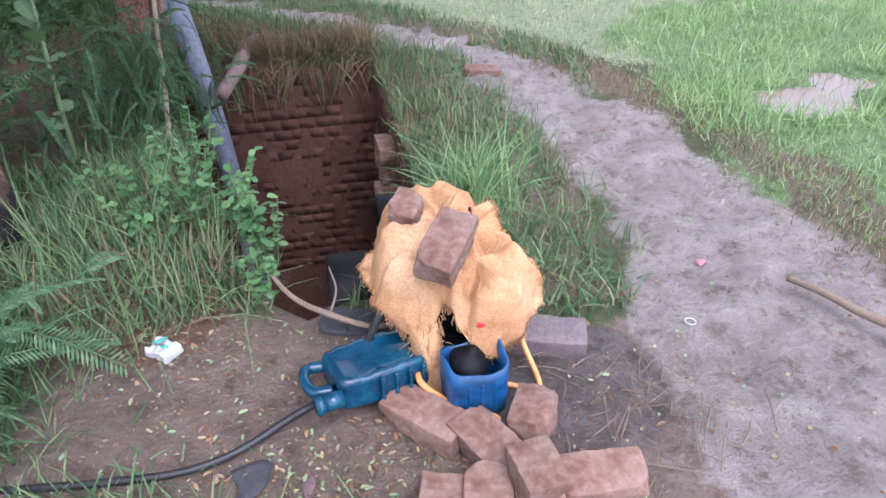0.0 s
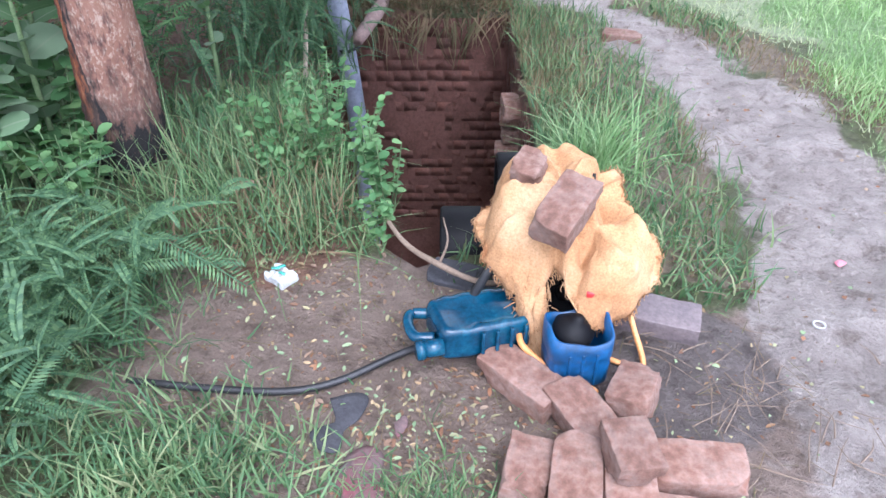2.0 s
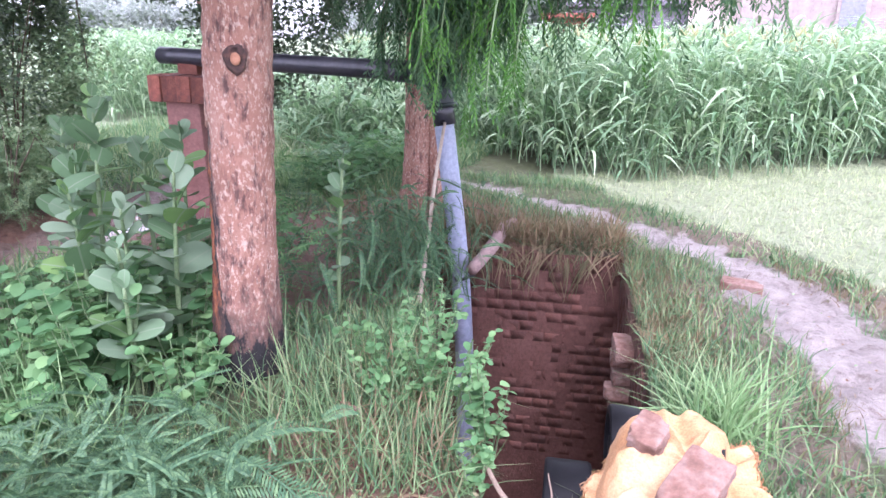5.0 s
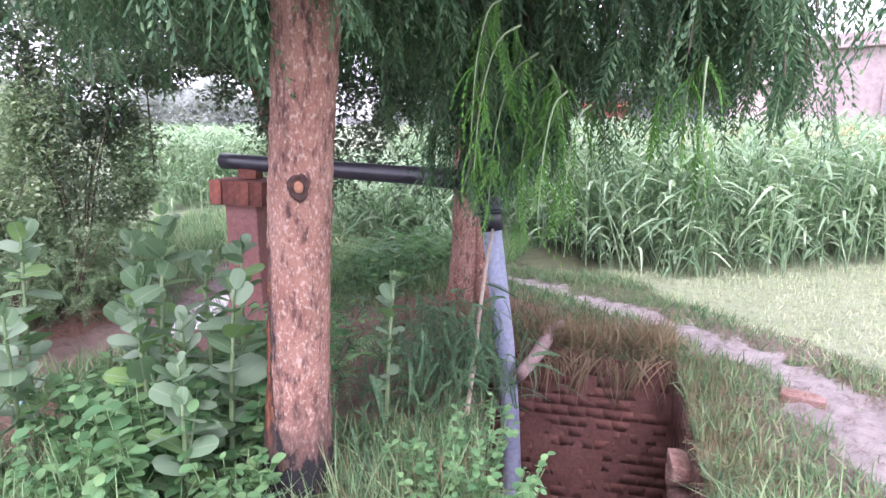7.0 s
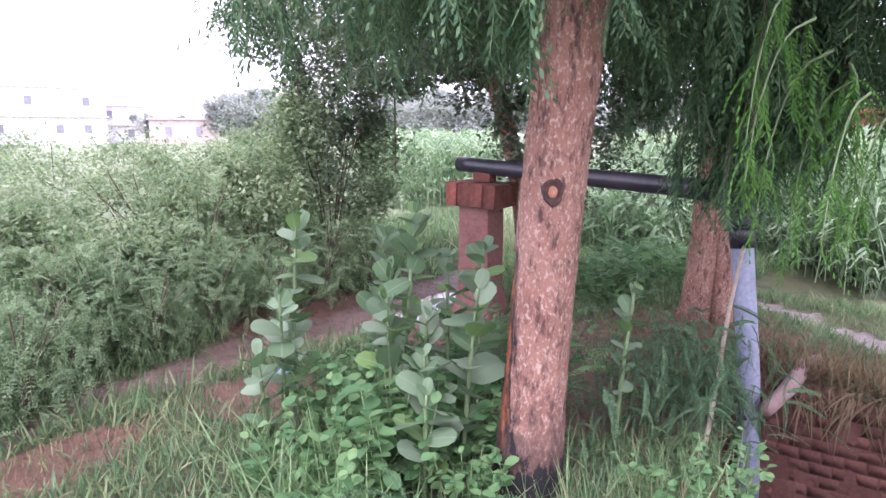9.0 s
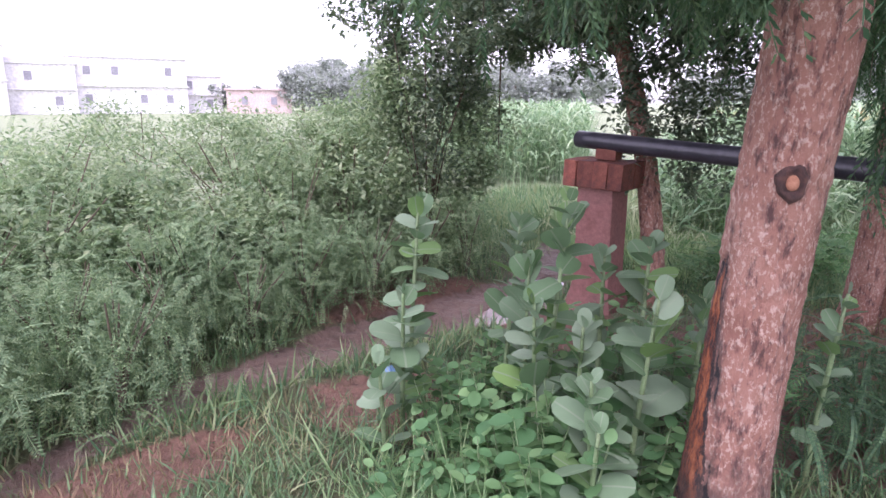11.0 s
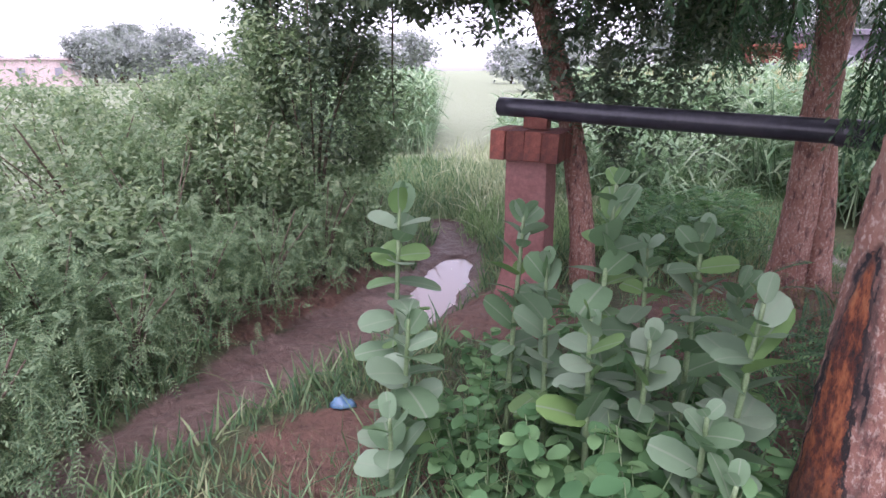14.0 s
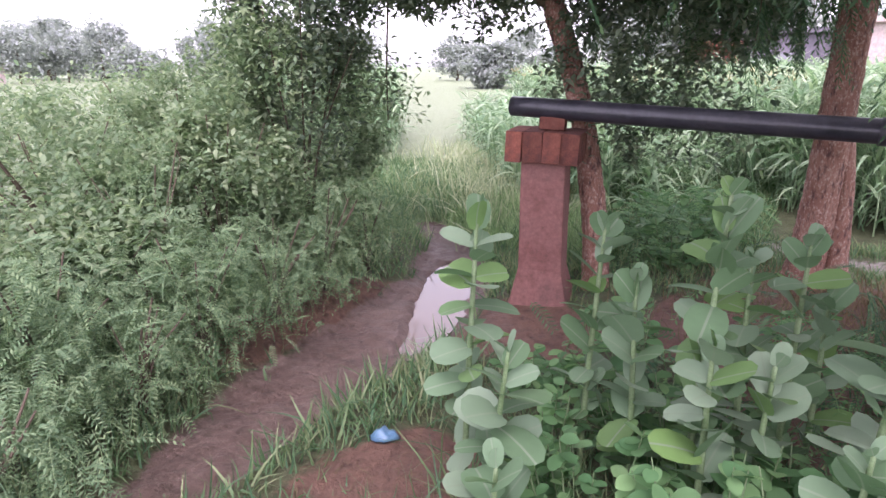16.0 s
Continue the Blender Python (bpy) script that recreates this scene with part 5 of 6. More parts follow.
_l.new(_ab.outputs["Value"], _vr.inputs["Fac"])
_c = mix(_n, _l, _vr.outputs["Color"], _r.outputs["Color"], (0.21, 0.27, 0.18))
_l.new(_c, _p.inputs["Base Color"])
LEAF_MESHES = [shade(mesh_of("leaf", *oval_leaf(w, fo, dr, 0.14)), MILK) for w, fo, dr in ((0.72, 0.16, 0.08), (0.84, 0.22, 0.16), (0.68, 0.1, 0.22))]


def milkweed(seed, x, y, h, lean, leaf=0.15, label="milkweed shrub with thick grey-green paired leaves"):
    r = random.Random(seed)
    ob = thing("milkweed", pose(x, y, on_ground(x, y)), label, "shrub", "milkweed shrubs by the ditch")
    line = [(0, 0, -0.03), (lean[0] * 0.3, lean[1] * 0.3, h * 0.4), (lean[0] * 0.7, lean[1] * 0.7, h * 0.75), (lean[0], lean[1], h)]
    tube("stem", line, [0.013, 0.010, 0.006], STEM, 7, 0.03, seed, ob)
    cl = smooth_line(line, 10)
    n = int(h / 0.072)
    for i in range(n):
        u = 0.22 + 0.78 * i / (n - 1)
        q = cl[min(len(cl) - 1, int(u * (len(cl) - 1)))]
        for side in (0, 1):
            yaw = 90 * i + 180 * side + r.uniform(-32, 32) + 30 * seed
            up = 20 + 45 * max(0, (u - 0.65) / 0.35) ** 1.5 + r.uniform(-25, 45)
            size = 0.92 * leaf * (0.75 + 0.45 * math.sin(math.pi * min(1, u * 0.95))) * r.uniform(0.65, 1.15) * (0.7 if u > 0.95 else 1)
            o = part("leaf", r.choice(LEAF_MESHES), MILK, ob)
            o.matrix_local = pose(*q) @ pose(0, 0, 0, 0, 0, yaw) @ pose(0, 0, 0, up, r.uniform(-32, 32), 0) @ Matrix.Diagonal((size, size, size, 1))
    return ob


for k, (x, y, h, lean, leaf) in enumerate(((-3.15, 1.80, 1.06, (0.02, 0.05), 0.145), (-3.0, 1.66, 0.74, (0.10, -0.06), 0.15), (-2.86, 2.14, 1.0, (0.03, 0.06), 0.13), (-2.9, 1.5, 0.48, (0.04, -0.05), 0.14),
                                          (-2.48, 2.0, 1.16, (0.04, 0.07), 0.15), (-2.42, 1.9, 0.78, (0.0, -0.03), 0.14), (-2.24, 2.28, 0.98, (0.01, 0.04), 0.13), (-2.04, 1.98, 0.86, (0.06, 0.03), 0.16),
                                          (-2.06, 1.80, 0.62, (0.02, -0.05), 0.13), (-1.72, 2.74, 0.80, (0.05, 0.03), 0.10), (-2.15, 2.58, 0.72, (0.0, 0.05), 0.13),
                                          (-2.66, 2.08, 0.84, (-0.04, 0.05), 0.14), (-2.30, 2.0, 0.70, (0.03, -0.02), 0.14), (-2.36, 2.2, 0.92, (-0.02, 0.03), 0.13), (-1.99, 1.70, 0.50, (0.05, -0.03), 0.13))):
    milkweed(7 + k, x, y, h, lean, leaf)


# ---- pipes, pillar ----
def box_bm(sx, sy, sz, bevel=0.004, seg=2, at=(0, 0, 0)):
    bm = bmesh.new()
    bmesh.ops.create_cube(bm, size=1)
    for v in bm.verts:
        v.co = Vector((v.co.x * sx + at[0], v.co.y * sy + at[1], v.co.z * sz + at[2]))
    if bevel:
        bmesh.ops.bevel(bm, geom=list(bm.edges), offset=bevel, segments=seg, affect="EDGES", profile=0.6)
    return bm


def pipe_bm(line, r, wall, sides=28):
    """An open pipe with a real wall: outer and inner skins joined at the ends."""
    vo, fo = tube_arrays(line, [r], sides, cap=False)
    vi, fi = tube_arrays(line, [r - wall], sides, cap=False)
    bm = bmesh.new()
    a = [bm.verts.new(c) for c in vo]
    b = [bm.verts.new(c) for c in vi]
    for q in fo:
        bm.faces.new([a[i] for i in q])
    for q in fi:
        bm.faces.new([b[i] for i in q[::-1]])
    last = len(a) - sides
    for base in (0, last):
        for k in range(sides):
            j = (k + 1) % sides
            bm.faces.new([a[base + k], a[base + j], b[base + j], b[base + k]])
    bmesh.ops.recalc_face_normals(bm, faces=bm.faces)
    return bm


well_pipe = thing("well_pipe", pose(-1.5, 3.85, PIT_DEPTH), "grey-blue plastic well pipe rising out of the pit", "pipe")
wp = lambda p: tuple(np.array(p) - np.array((-1.5, 3.85, PIT_DEPTH)))
part("riser", pipe_bm(smooth_line([wp(p) for p in ((-1.42, 3.85, -2.2), (-1.44, 3.85, -0.8), (-1.49, 3.85, 0.0), (-1.56, 3.86, 0.55), (-1.62, 3.87, 0.98))], 6), 0.062, 0.006), PVC, well_pipe)
part("collar", pipe_bm(np.array([wp((-1.60, 3.868, 0.86)), wp((-1.625, 3.872, 1.02))]), 0.07, 0.006), PIPE_BLACK, well_pipe, "black joint collar")
bm = bmesh.new()
bmesh.ops.create_cone(bm, segments=14, radius1=0.018, radius2=0.016, depth=0.012, cap_ends=True)
o = part("bung", bm, IRON, well_pipe, "dark bolt hole in the pipe")
o.matrix_local = Matrix.Translation(wp((-1.585, 3.803, 0.885))) @ pose(0, 0, 0, 90, 0, 10)
part("rope", pipe_bm(smooth_line([wp(p) for p in ((-1.44, 3.775, -0.12), (-1.38, 3.85, -0.10), (-1.45, 3.93, -0.08), (-1.53, 3.85, -0.10), (-1.47, 3.775, -0.13))], 5), 0.010, 0.003, 8), RUBBER, well_pipe, "dark tie round the pipe")

pipe_line = [(-1.63, 3.88, 1.02), (-1.68, 3.9, 1.12), (-1.78, 3.92, 1.165), (-1.95, 3.93, 1.18), (-3.0, 3.97, 1.215), (-4.0, 3.99, 1.255)]
delivery = thing("delivery_pipe", pose(-2.8, 3.95, 1.2), "long black plastic delivery pipe carried on a brick pillar", "pipe")
dl = lambda p: tuple(np.array(p) - np.array((-2.8, 3.95, 1.2)))
part("pipe", pipe_bm(smooth_line([dl(p) for p in pipe_line], 7), 0.062, 0.006), PIPE_BLACK, delivery)
ELBOW = mottled("dark_green_casting", [(0.008, 0.018, 0.016), (0.018, 0.034, 0.03)], 12, 0.45, 0.3, 0.003)
part("elbow", pipe_bm(smooth_line([dl(p) for p in ((-1.618, 3.868, 0.975), (-1.635, 3.88, 1.08), (-1.70, 3.90, 1.15), (-1.84, 3.925, 1.172))], 6), 0.074, 0.008), ELBOW, delivery, "dark green elbow joint")
part("flange", pipe_bm(np.array([dl((-1.616, 3.867, 0.962)), dl((-1.62, 3.87, 0.985))]), 0.098, 0.03), ELBOW, delivery, "dark green flange")
part("collar", pipe_bm(np.array([dl((-1.85, 3.925, 1.172)), dl((-2.02, 3.932, 1.182))]), 0.069, 0.006), PIPE_BLACK, delivery)

pillar = thing("pillar", pose(-3.76, 4.0, 0, 0, 0, 12), "red-plastered pillar with a cap of upright bricks", "pillar")
bm = box_bm(0.28, 0.27, 0.95, 0.012, 2, (0, 0, 0.455))
bmesh.ops.subdivide_edges(bm, edges=list(bm.edges), cuts=3, use_grid_fill=True)
for v in bm.verts:
    q = noise.noise(v.co * 6)
    v.co += Vector((0.006 * q, 0.006 * noise.noise(v.co * 5 + Vector((3, 1, 2))), 0))
    if v.co.z < 0.2:
        g = 1 + 0.35 * ((0.2 - v.co.z) / 0.2) ** 1.5
        v.co.x, v.co.y = v.co.x * g, v.co.y * g
part("shaft", bm, PLASTER, pillar, "smooth red plaster", smooth=False)
for k in range(4):
    for row in range(2):
        o = part("brick", box_bm((0.10, 0.125, 0.108, 0.114)[k], 0.19, 0.19, 0.005), BRICK_RED, pillar, smooth=False)
        o.matrix_local = pose((-0.177, -0.062, 0.056, 0.168)[k], -0.098 + 0.195 * row + 0.012 * (k % 2), 1.025 - 0.004 * k, random.uniform(-2, 2), 1 + random.uniform(-3, 3), random.uniform(-4, 4))
chock = tagged(part("chock", box_bm(0.16, 0.11, 0.075, 0.006), BRICK_RED, smooth=False), "brick chock wedged between pillar and pipe", "brick")
chock.matrix_world = pose(-3.72, 3.99, 1.158, 0, 2, 12)

# the leaning cane and the cut log by the pipe
cane = tube("cane", [(-1.36, 2.9, -0.1), (-1.43, 3.2, 0.22), (-1.51, 3.5, 0.55), (-1.57, 3.80, 0.88)], [0.014, 0.012, 0.010], CANE, 8, 0.06, 4)
tagged(cane, "thin pale cane leaning over the grass", "stick")
log = thing("log", pose(-1.33, 4.1, 0.06), "short cut log lying against the grey pipe", "log")
tube("log_body", [(-0.02, -0.38, -0.08), (0.0, -0.12, -0.03), (-0.01, 0.12, 0.0), (-0.03, 0.26, 0.02)], [0.04, 0.045, 0.048], LOG, 16, 0.05, 3, log)
tube("stub", [(-0.03, 0.24, 0.02), (0.02, 0.30, 0.05), (0.05, 0.33, 0.06)], [0.035, 0.032], LOG, 10, 0.06, 4, log)

# ---- bricks of the pit lining ----
def chipped_brick(seed, sx=0.229, sy=0.109, sz=0.072, bevel=0.007, chips=3, frog=False):
    """A hand-moulded brick with knocked corners and uneven faces."""
    r = random.Random(seed)
    bm = box_bm(sx, sy, sz, bevel, 2)
    bmesh.ops.subdivide_edges(bm, edges=[e for e in bm.edges if e.calc_length() > 0.04], cuts=6, use_grid_fill=True)
    corners = [Vector((r.choice((-1, 1)) * sx / 2, r.choice((-1, 1)) * sy / 2, r.choice((-1, 1)) * sz / 2)) for _ in range(chips)]
    for v in bm.verts:
        o = Vector((seed * 3.1, seed * 1.7, 0))
        v.co += v.co.normalized() * (0.0035 * noise.noise(v.co * 30 + o) + 0.003 * noise.noise(v.co * 75 + o))
        v.co += Vector((0.003 * noise.noise(v.co * 9 + o), 0.003 * noise.noise(v.co * 8 - o), 0.002 * noise.noise(v.co * 7 + 2 * o)))
        for c in corners:
            d = (v.co - c).length
            if d < 0.04:
                v.co -= c.normalized() * (0.04 - d) * (0.55 + 0.4 * noise.noise(v.co * 60 + o))
        if frog and v.co.z > sz * 0.45:
            e = (v.co.x / (0.30 * sx)) ** 2 + (v.co.y / (0.30 * sy)) ** 2
            if e < 1.1:
                v.co.z -= 0.006 * (1.1 - e)
    return bm


def brick_thing(k, m, label="loose weathered clay brick lying on the dirt", size=(0.229, 0.109, 0.072), chips=3, frog=False, mat=None):
    ob = part("brick", chipped_brick(k, *size, bevel=0.003, chips=chips, frog=frog), mat or BRICK)
    ob.matrix_world = m
    return tagged(ob, label, "brick", "loose bricks by the engine")


G = 0.036
brick_thing(1, pose(0.024, 0.915, G, 4, 3, 88), size=(0.15, 0.105, 0.075))
brick_thing(2, pose(0.132, 0.895, G + 0.025, -3, 2, 90), chips=5)
brick_thing(3, pose(0.245, 0.885, G + 0.02, 1, -2, 94))
brick_thing(4, pose(0.237, 0.945, 0.132, 3, -4, 110), "half brick stacked on top of another brick", (0.13, 0.105, 0.07), chips=4)
brick_thing(5, pose(0.385, 0.99, G + 0.012, 3, 1, 8), chips=6)
brick_thing(6, pose(0.150, 1.08, 0.042, 6, 6, -50), "tilted brick with a moulded hollow in its face", frog=True)
brick_thing(7, pose(0.258, 1.18, 0.058, -10, 6, 74), "broken half brick propped on the clay", (0.15, 0.105, 0.075), 6)
brick_thing(8, pose(-0.02, 1.185, G, 0, 0, -34), "brick lying half under the blue jerrycan")
brick_thing(9, pose(0.36, 0.86, 0.02, 2, 0, 4), "brick half sunk into the dirt", mat=BRICK)
brick_thing(10, pose(0.33, 1.51, 0.028, 3, 2, -6), "dark oily brick set beside the engine", (0.229, 0.115, 0.07), 3, mat=mottled("oily_brick", [(0.12, 0.10, 0.11), (0.20, 0.16, 0.16)], 9, 0.7, 0.5, 0.004))
brick_thing(11, pose(-0.08, 1.40, 0.04, 0, 0, 20), "brick at the foot of the engine")
brick_thing(12, pose(0.22, 4.06, -0.022, 2, 1, -8), "red brick lying on the trodden path", mat=BRICK)
brick_thing(13, pose(-0.60, 0.74, -0.012, 0, 3, 20), "small piece of brick sunk in the dirt", (0.10, 0.06, 0.04), 4)
for k, (x, y) in enumerate(((-1.0, 1.95), (-1.12, 1.86))):
    brick_thing(14 + k, pose(x, y, 0.03 + 0.06, 5, 8, 40 * k), "small lump of brick in the grass", (0.07, 0.05, 0.045), 5)


# ---- the engine under its sackcloth ----
EX, EY = 0.04, 1.56
engine = thing("engine", pose(EX, EY, 0), "oily black pump engine under an orange cloth", "engine")
part("base", box_bm(0.30, 0.36, 0.10, 0.01, 2, (0.0, 0.02, 0.04)), IRON, engine)
part("crankcase", box_bm(0.20, 0.24, 0.22, 0.03, 3, (0.0, 0.04, 0.18)), IRON, engine)
part("cylinder_head", box_bm(0.13, 0.15, 0.14, 0.02, 3, (0.0, 0.04, 0.35)), IRON, engine)


def wheel(r, w, rim, name, parent, m, label):
    """A flywheel: rim with a hollow side, hub and six spokes."""
    bm = bmesh.new()
    prof = [(0.30 * r, w * 0.25), (r - rim, w * 0.25), (r - rim, w * 0.5), (r - 0.006, w * 0.5), (r, w * 0.44), (r, -w * 0.44), (r - 0.006, -w * 0.5), (r - rim, -w * 0.5), (r - rim, -w * 0.25), (0.30 * r, -w * 0.25)]
    n = 48
    rows = [[bm.verts.new((rr * math.cos(2 * math.pi * k / n), rr * math.sin(2 * math.pi * k / n), z)) for rr, z in prof] for k in range(n)]
    for k in range(n):
        a, b = rows[k], rows[(k + 1) % n]
        for i in range(len(prof) - 1):
            bm.faces.new((a[i], b[i], b[i + 1], a[i + 1]))
    bmesh.ops.create_cone(bm, segments=24, radius1=0.3 * r, radius2=0.3 * r, depth=w * 0.9, cap_ends=True)
    bmesh.ops.recalc_face_normals(bm, faces=bm.faces)
    o = part(name, bm, IRON, parent, label)
    o.matrix_local = m
    return o


wheel(0.17, 0.15, 0.03, "flywheel", engine, pose(-0.36, 0.30, -0.10, 90, 0, 102), "broad black flywheel hanging over the pit")
wheel(0.15, 0.10, 0.03, "pulley", engine, pose(-0.22, 0.50, 0.05, 90, 0, 102), "black belt pulley")
tube("shaft", [(0.0, 0.3, 0.0), (-0.25, 0.36, -0.04), (-0.42, 0.38, -0.06)], [0.02], IRON, 10, 0, 0, engine)
part("footing", chipped_brick(33, 0.30, 0.12, 0.07), RAG, engine, "mud-caked footing under the flywheel").matrix_local = pose(-0.27, 0.04, -0.02, 0, 0, -8)
tube("handle", [(-0.14, -0.11, 0.29), (-0.195, -0.165, 0.20), (-0.24, -0.18, 0.10), (-0.28, -0.18, 0.02)], [0.013, 0.012], RUBBER, 10, 0, 0, engine, "black hose running down from the engine")
tube("exhaust", [(0.02, -0.08, 0.10), (0.06, -0.13, 0.16), (0.08, -0.2, 0.19)], [0.03, 0.025], IRON, 12, 0, 0, engine)
part("switch", box_bm(0.022, 0.05, 0.018, 0.004, 2, (0.085, -0.205, 0.225)), RED_PLASTIC, engine, "red plastic lever")


def drape_height(x, y):
    """The cloth's height over the engine: a main hump, a front lobe, and falls at the sides."""
    main = 0.43 * np.exp(-(np.abs((x + 0.02) / 0.185) ** 6 + np.abs((y - 1.60) / 0.20) ** 6))
    apron = 0.365 * np.exp(-(np.abs((x + 0.03) / 0.155) ** 5 + np.abs((y - 1.46) / 0.115) ** 6))
    lobe = 0.325 * np.exp(-(np.abs((x - 0.185) / 0.115) ** 5 + np.abs((y - 1.43) / 0.125) ** 5))
    ridge = 0.022 * np.exp(-(np.abs(x - 0.02 - 0.30 * (1.7 - y)) / 0.035) ** 3) * np.clip((y - 1.44) / 0.1, 0, 1) * np.clip((1.80 - y) / 0.08, 0, 1)
    bump_ = 0.012 * np.exp(-((x - 0.02) ** 2 + (y - 1.68) ** 2) / 0.006) + 0.045 * np.exp(-((x - 0.21) ** 2 + (y - 1.49) ** 2) / 0.0022) + 0.03 * np.exp(-((x - 0.13) ** 2 + (y - 1.47) ** 2) / 0.0012)
    return np.maximum(np.maximum(main, apron), lobe) + bump_ + ridge


def cloth():
    """Sackcloth draped by a polar grid round two humps, with folds and a torn edge."""
    r = np.random.default_rng(5)
    na, nr = 260, 70
    angs = np.linspace(0, 2 * np.pi, na, endpoint=False)
    # edge: direction, plan reach, height of the hem
    keys = np.radians([0, 22, 40, 70, 90, 120, 150, 180, 200, 215, 235, 250, 260, 268, 278, 290, 302, 315, 330, 345, 360])
    reach = np.array([0.265, 0.19, 0.20, 0.235, 0.25, 0.26, 0.26, 0.25, 0.22, 0.20, 0.20, 0.19, 0.165, 0.13, 0.15, 0.215, 0.255, 0.26, 0.26, 0.285, 0.265])
    hem = np.array([0.24, 0.34, 0.38, 0.36, 0.34, 0.30, 0.27, 0.25, 0.25, 0.22, 0.17, 0.15, 0.19, 0.25, 0.22, 0.17, 0.13, 0.13, 0.17, 0.21, 0.24])
    R = np.interp(angs, keys, reach) + 0.012 * np.sin(9 * angs) + r.normal(0, 0.003, na)
    Hm = np.interp(angs, keys, hem) + 0.008 * np.sin(23 * angs) * np.sin(5 * angs)
    cx, cy = 0.03, 1.52
    for _ in range(3):
        R = (R + np.roll(R, 1) + np.roll(R, -1)) / 3
    verts = []
    for i in range(nr):
        s = i / (nr - 1)
        rad = R * (1 - (1 - s) ** 1.5)
        x, y = cx + rad * np.cos(angs), cy + rad * np.sin(angs)
        top = np.maximum(drape_height(x, y), Hm)
        fold = 0.05 * np.sin(5 * angs + 2 * s + 0.9 * np.sin(3 * angs)) * s ** 2 + 0.014 * np.sin(16 * angs + 5 * s + 1) * s ** 2
        crease = 1 - np.abs(np.sin(4.5 * angs + 0.7 * np.sin(2 * angs) + 1.5 * s)) * 1.6
        z = top * (1 - s ** 10) + Hm * s ** 10 + 0.022 * np.clip(crease, -0.2, 1) * np.clip(3 * s * (1 - s) * 1.4, 0, 1)
        k = 1 + 0.9 * fold
        ring = np.stack([cx + rad * k * np.cos(angs), cy + rad * k * np.sin(angs), z], -1)
        for q in range(na):
            p = Vector(ring[q])
            d1, d2, d3 = noise.noise(p * 13), noise.noise(p * 29 + Vector((5, 3, 1))), noise.noise(p * 60)
            f1, f2 = 1 - min(1, abs(noise.noise(p * 9 + Vector((1, 8, 2)))) * 5), 1 - min(1, abs(noise.noise(p * 17 + Vector((4, 2, 6)))) * 4)
            ring[q] += np.array((0.006 * d2 + 0.005 * d1, 0.006 * d1 - 0.005 * d2, 0.006 * d1 + 0.007 * f1 + 0.003 * f2 + 0.002 * d3))
        verts.append(ring)
    v = np.concatenate(verts)
    i, j = np.meshgrid(np.arange(nr - 1), np.arange(na), indexing="ij")
    f = np.stack([i * na + j, i * na + (j + 1) % na, (i + 1) * na + (j + 1) % na, (i + 1) * na + j], -1).reshape(-1, 4)
    return v, f, verts[-1]


cv, cf, hem = cloth()
sack = thing("sackcloth", pose(0, 0, 0), "ragged orange sackcloth draped over the engine", "cloth")
body = part("cloth_body", shade(mesh_of("cloth_body", cv, cf), CLOTH), CLOTH, sack)
sol = body.modifiers.new("thick", "SOLIDIFY")
sol.thickness, sol.offset = 0.004, 1
rng = np.random.default_rng(6)
strands = []
for p in np.repeat(hem, 2, 0):
    p = p + rng.normal(0, 0.003, 3)
    L = rng.uniform(0.004, 0.017)
    d = np.array([rng.normal(0, 0.4), rng.normal(0, 0.4), -1]) * L
    strands.append(tube_arrays(np.array([p + (0, 0, 0.006), p + d * 0.5 + rng.normal(0, 0.004, 3), p + d]), [0.0018, 0.001], 3, 0, 0, False))
part("fringe", shade(mesh_of("fringe", *joined(strands)), CLOTH), CLOTH, sack, "frayed hanging threads")
# the long torn strip that hangs to the ground
w = []
for i in range(16):
    s = i / 15
    w.append([(-0.06 + 0.06 * s - (0.045 - 0.02 * s) + 0.01 * math.sin(5 * s), 1.40 - 0.10 * s ** 0.7, 0.26 - 0.25 * s), (-0.05 + 0.06 * s, 1.385 - 0.10 * s ** 0.7 + 0.012 * math.sin(9 * s), 0.26 - 0.25 * s), (-0.045 + 0.06 * s + (0.045 - 0.02 * s), 1.40 - 0.10 * s ** 0.7, 0.26 - 0.25 * s)])
wv = np.array(w).reshape(-1, 3)
wf = np.array([(3 * i + j, 3 * i + j + 1, 3 * i + j + 4, 3 * i + j + 3) for i in range(15) for j in (0, 1)])
o = part("torn_strip", shade(mesh_of("torn_strip", wv, wf), CLOTH), CLOTH, sack)
o.modifiers.new("thick", "SOLIDIFY").thickness = 0.004
strands = []
for p in np.repeat(wv, 5, 0):
    p = p + rng.normal(0, 0.008, 3)
    d = np.array([rng.normal(0, 0.5), rng.normal(-0.2, 0.4), -1]) * rng.uniform(0.015, 0.045)
    if p[2] + d[2] > 0.004:
        strands.append(tube_arrays(np.array([p, p + d * 0.5 + rng.normal(0, 0.004, 3), p + d]), [0.0018, 0.001], 3, 0, 0, False))
part("fringe", shade(mesh_of("fringe", *joined(strands)), CLOTH), CLOTH, sack, "frayed hanging threads")

brick_thing(21, pose(0.036, 1.40, 0.432, 6, -18, 66), "brick weighing down the orange cloth", (0.19, 0.105, 0.07), chips=3)
brick_thing(22, pose(-0.075, 1.55, 0.455, 3, -8, 72), "broken brick weighing down the orange cloth", (0.115, 0.085, 0.05), 6)


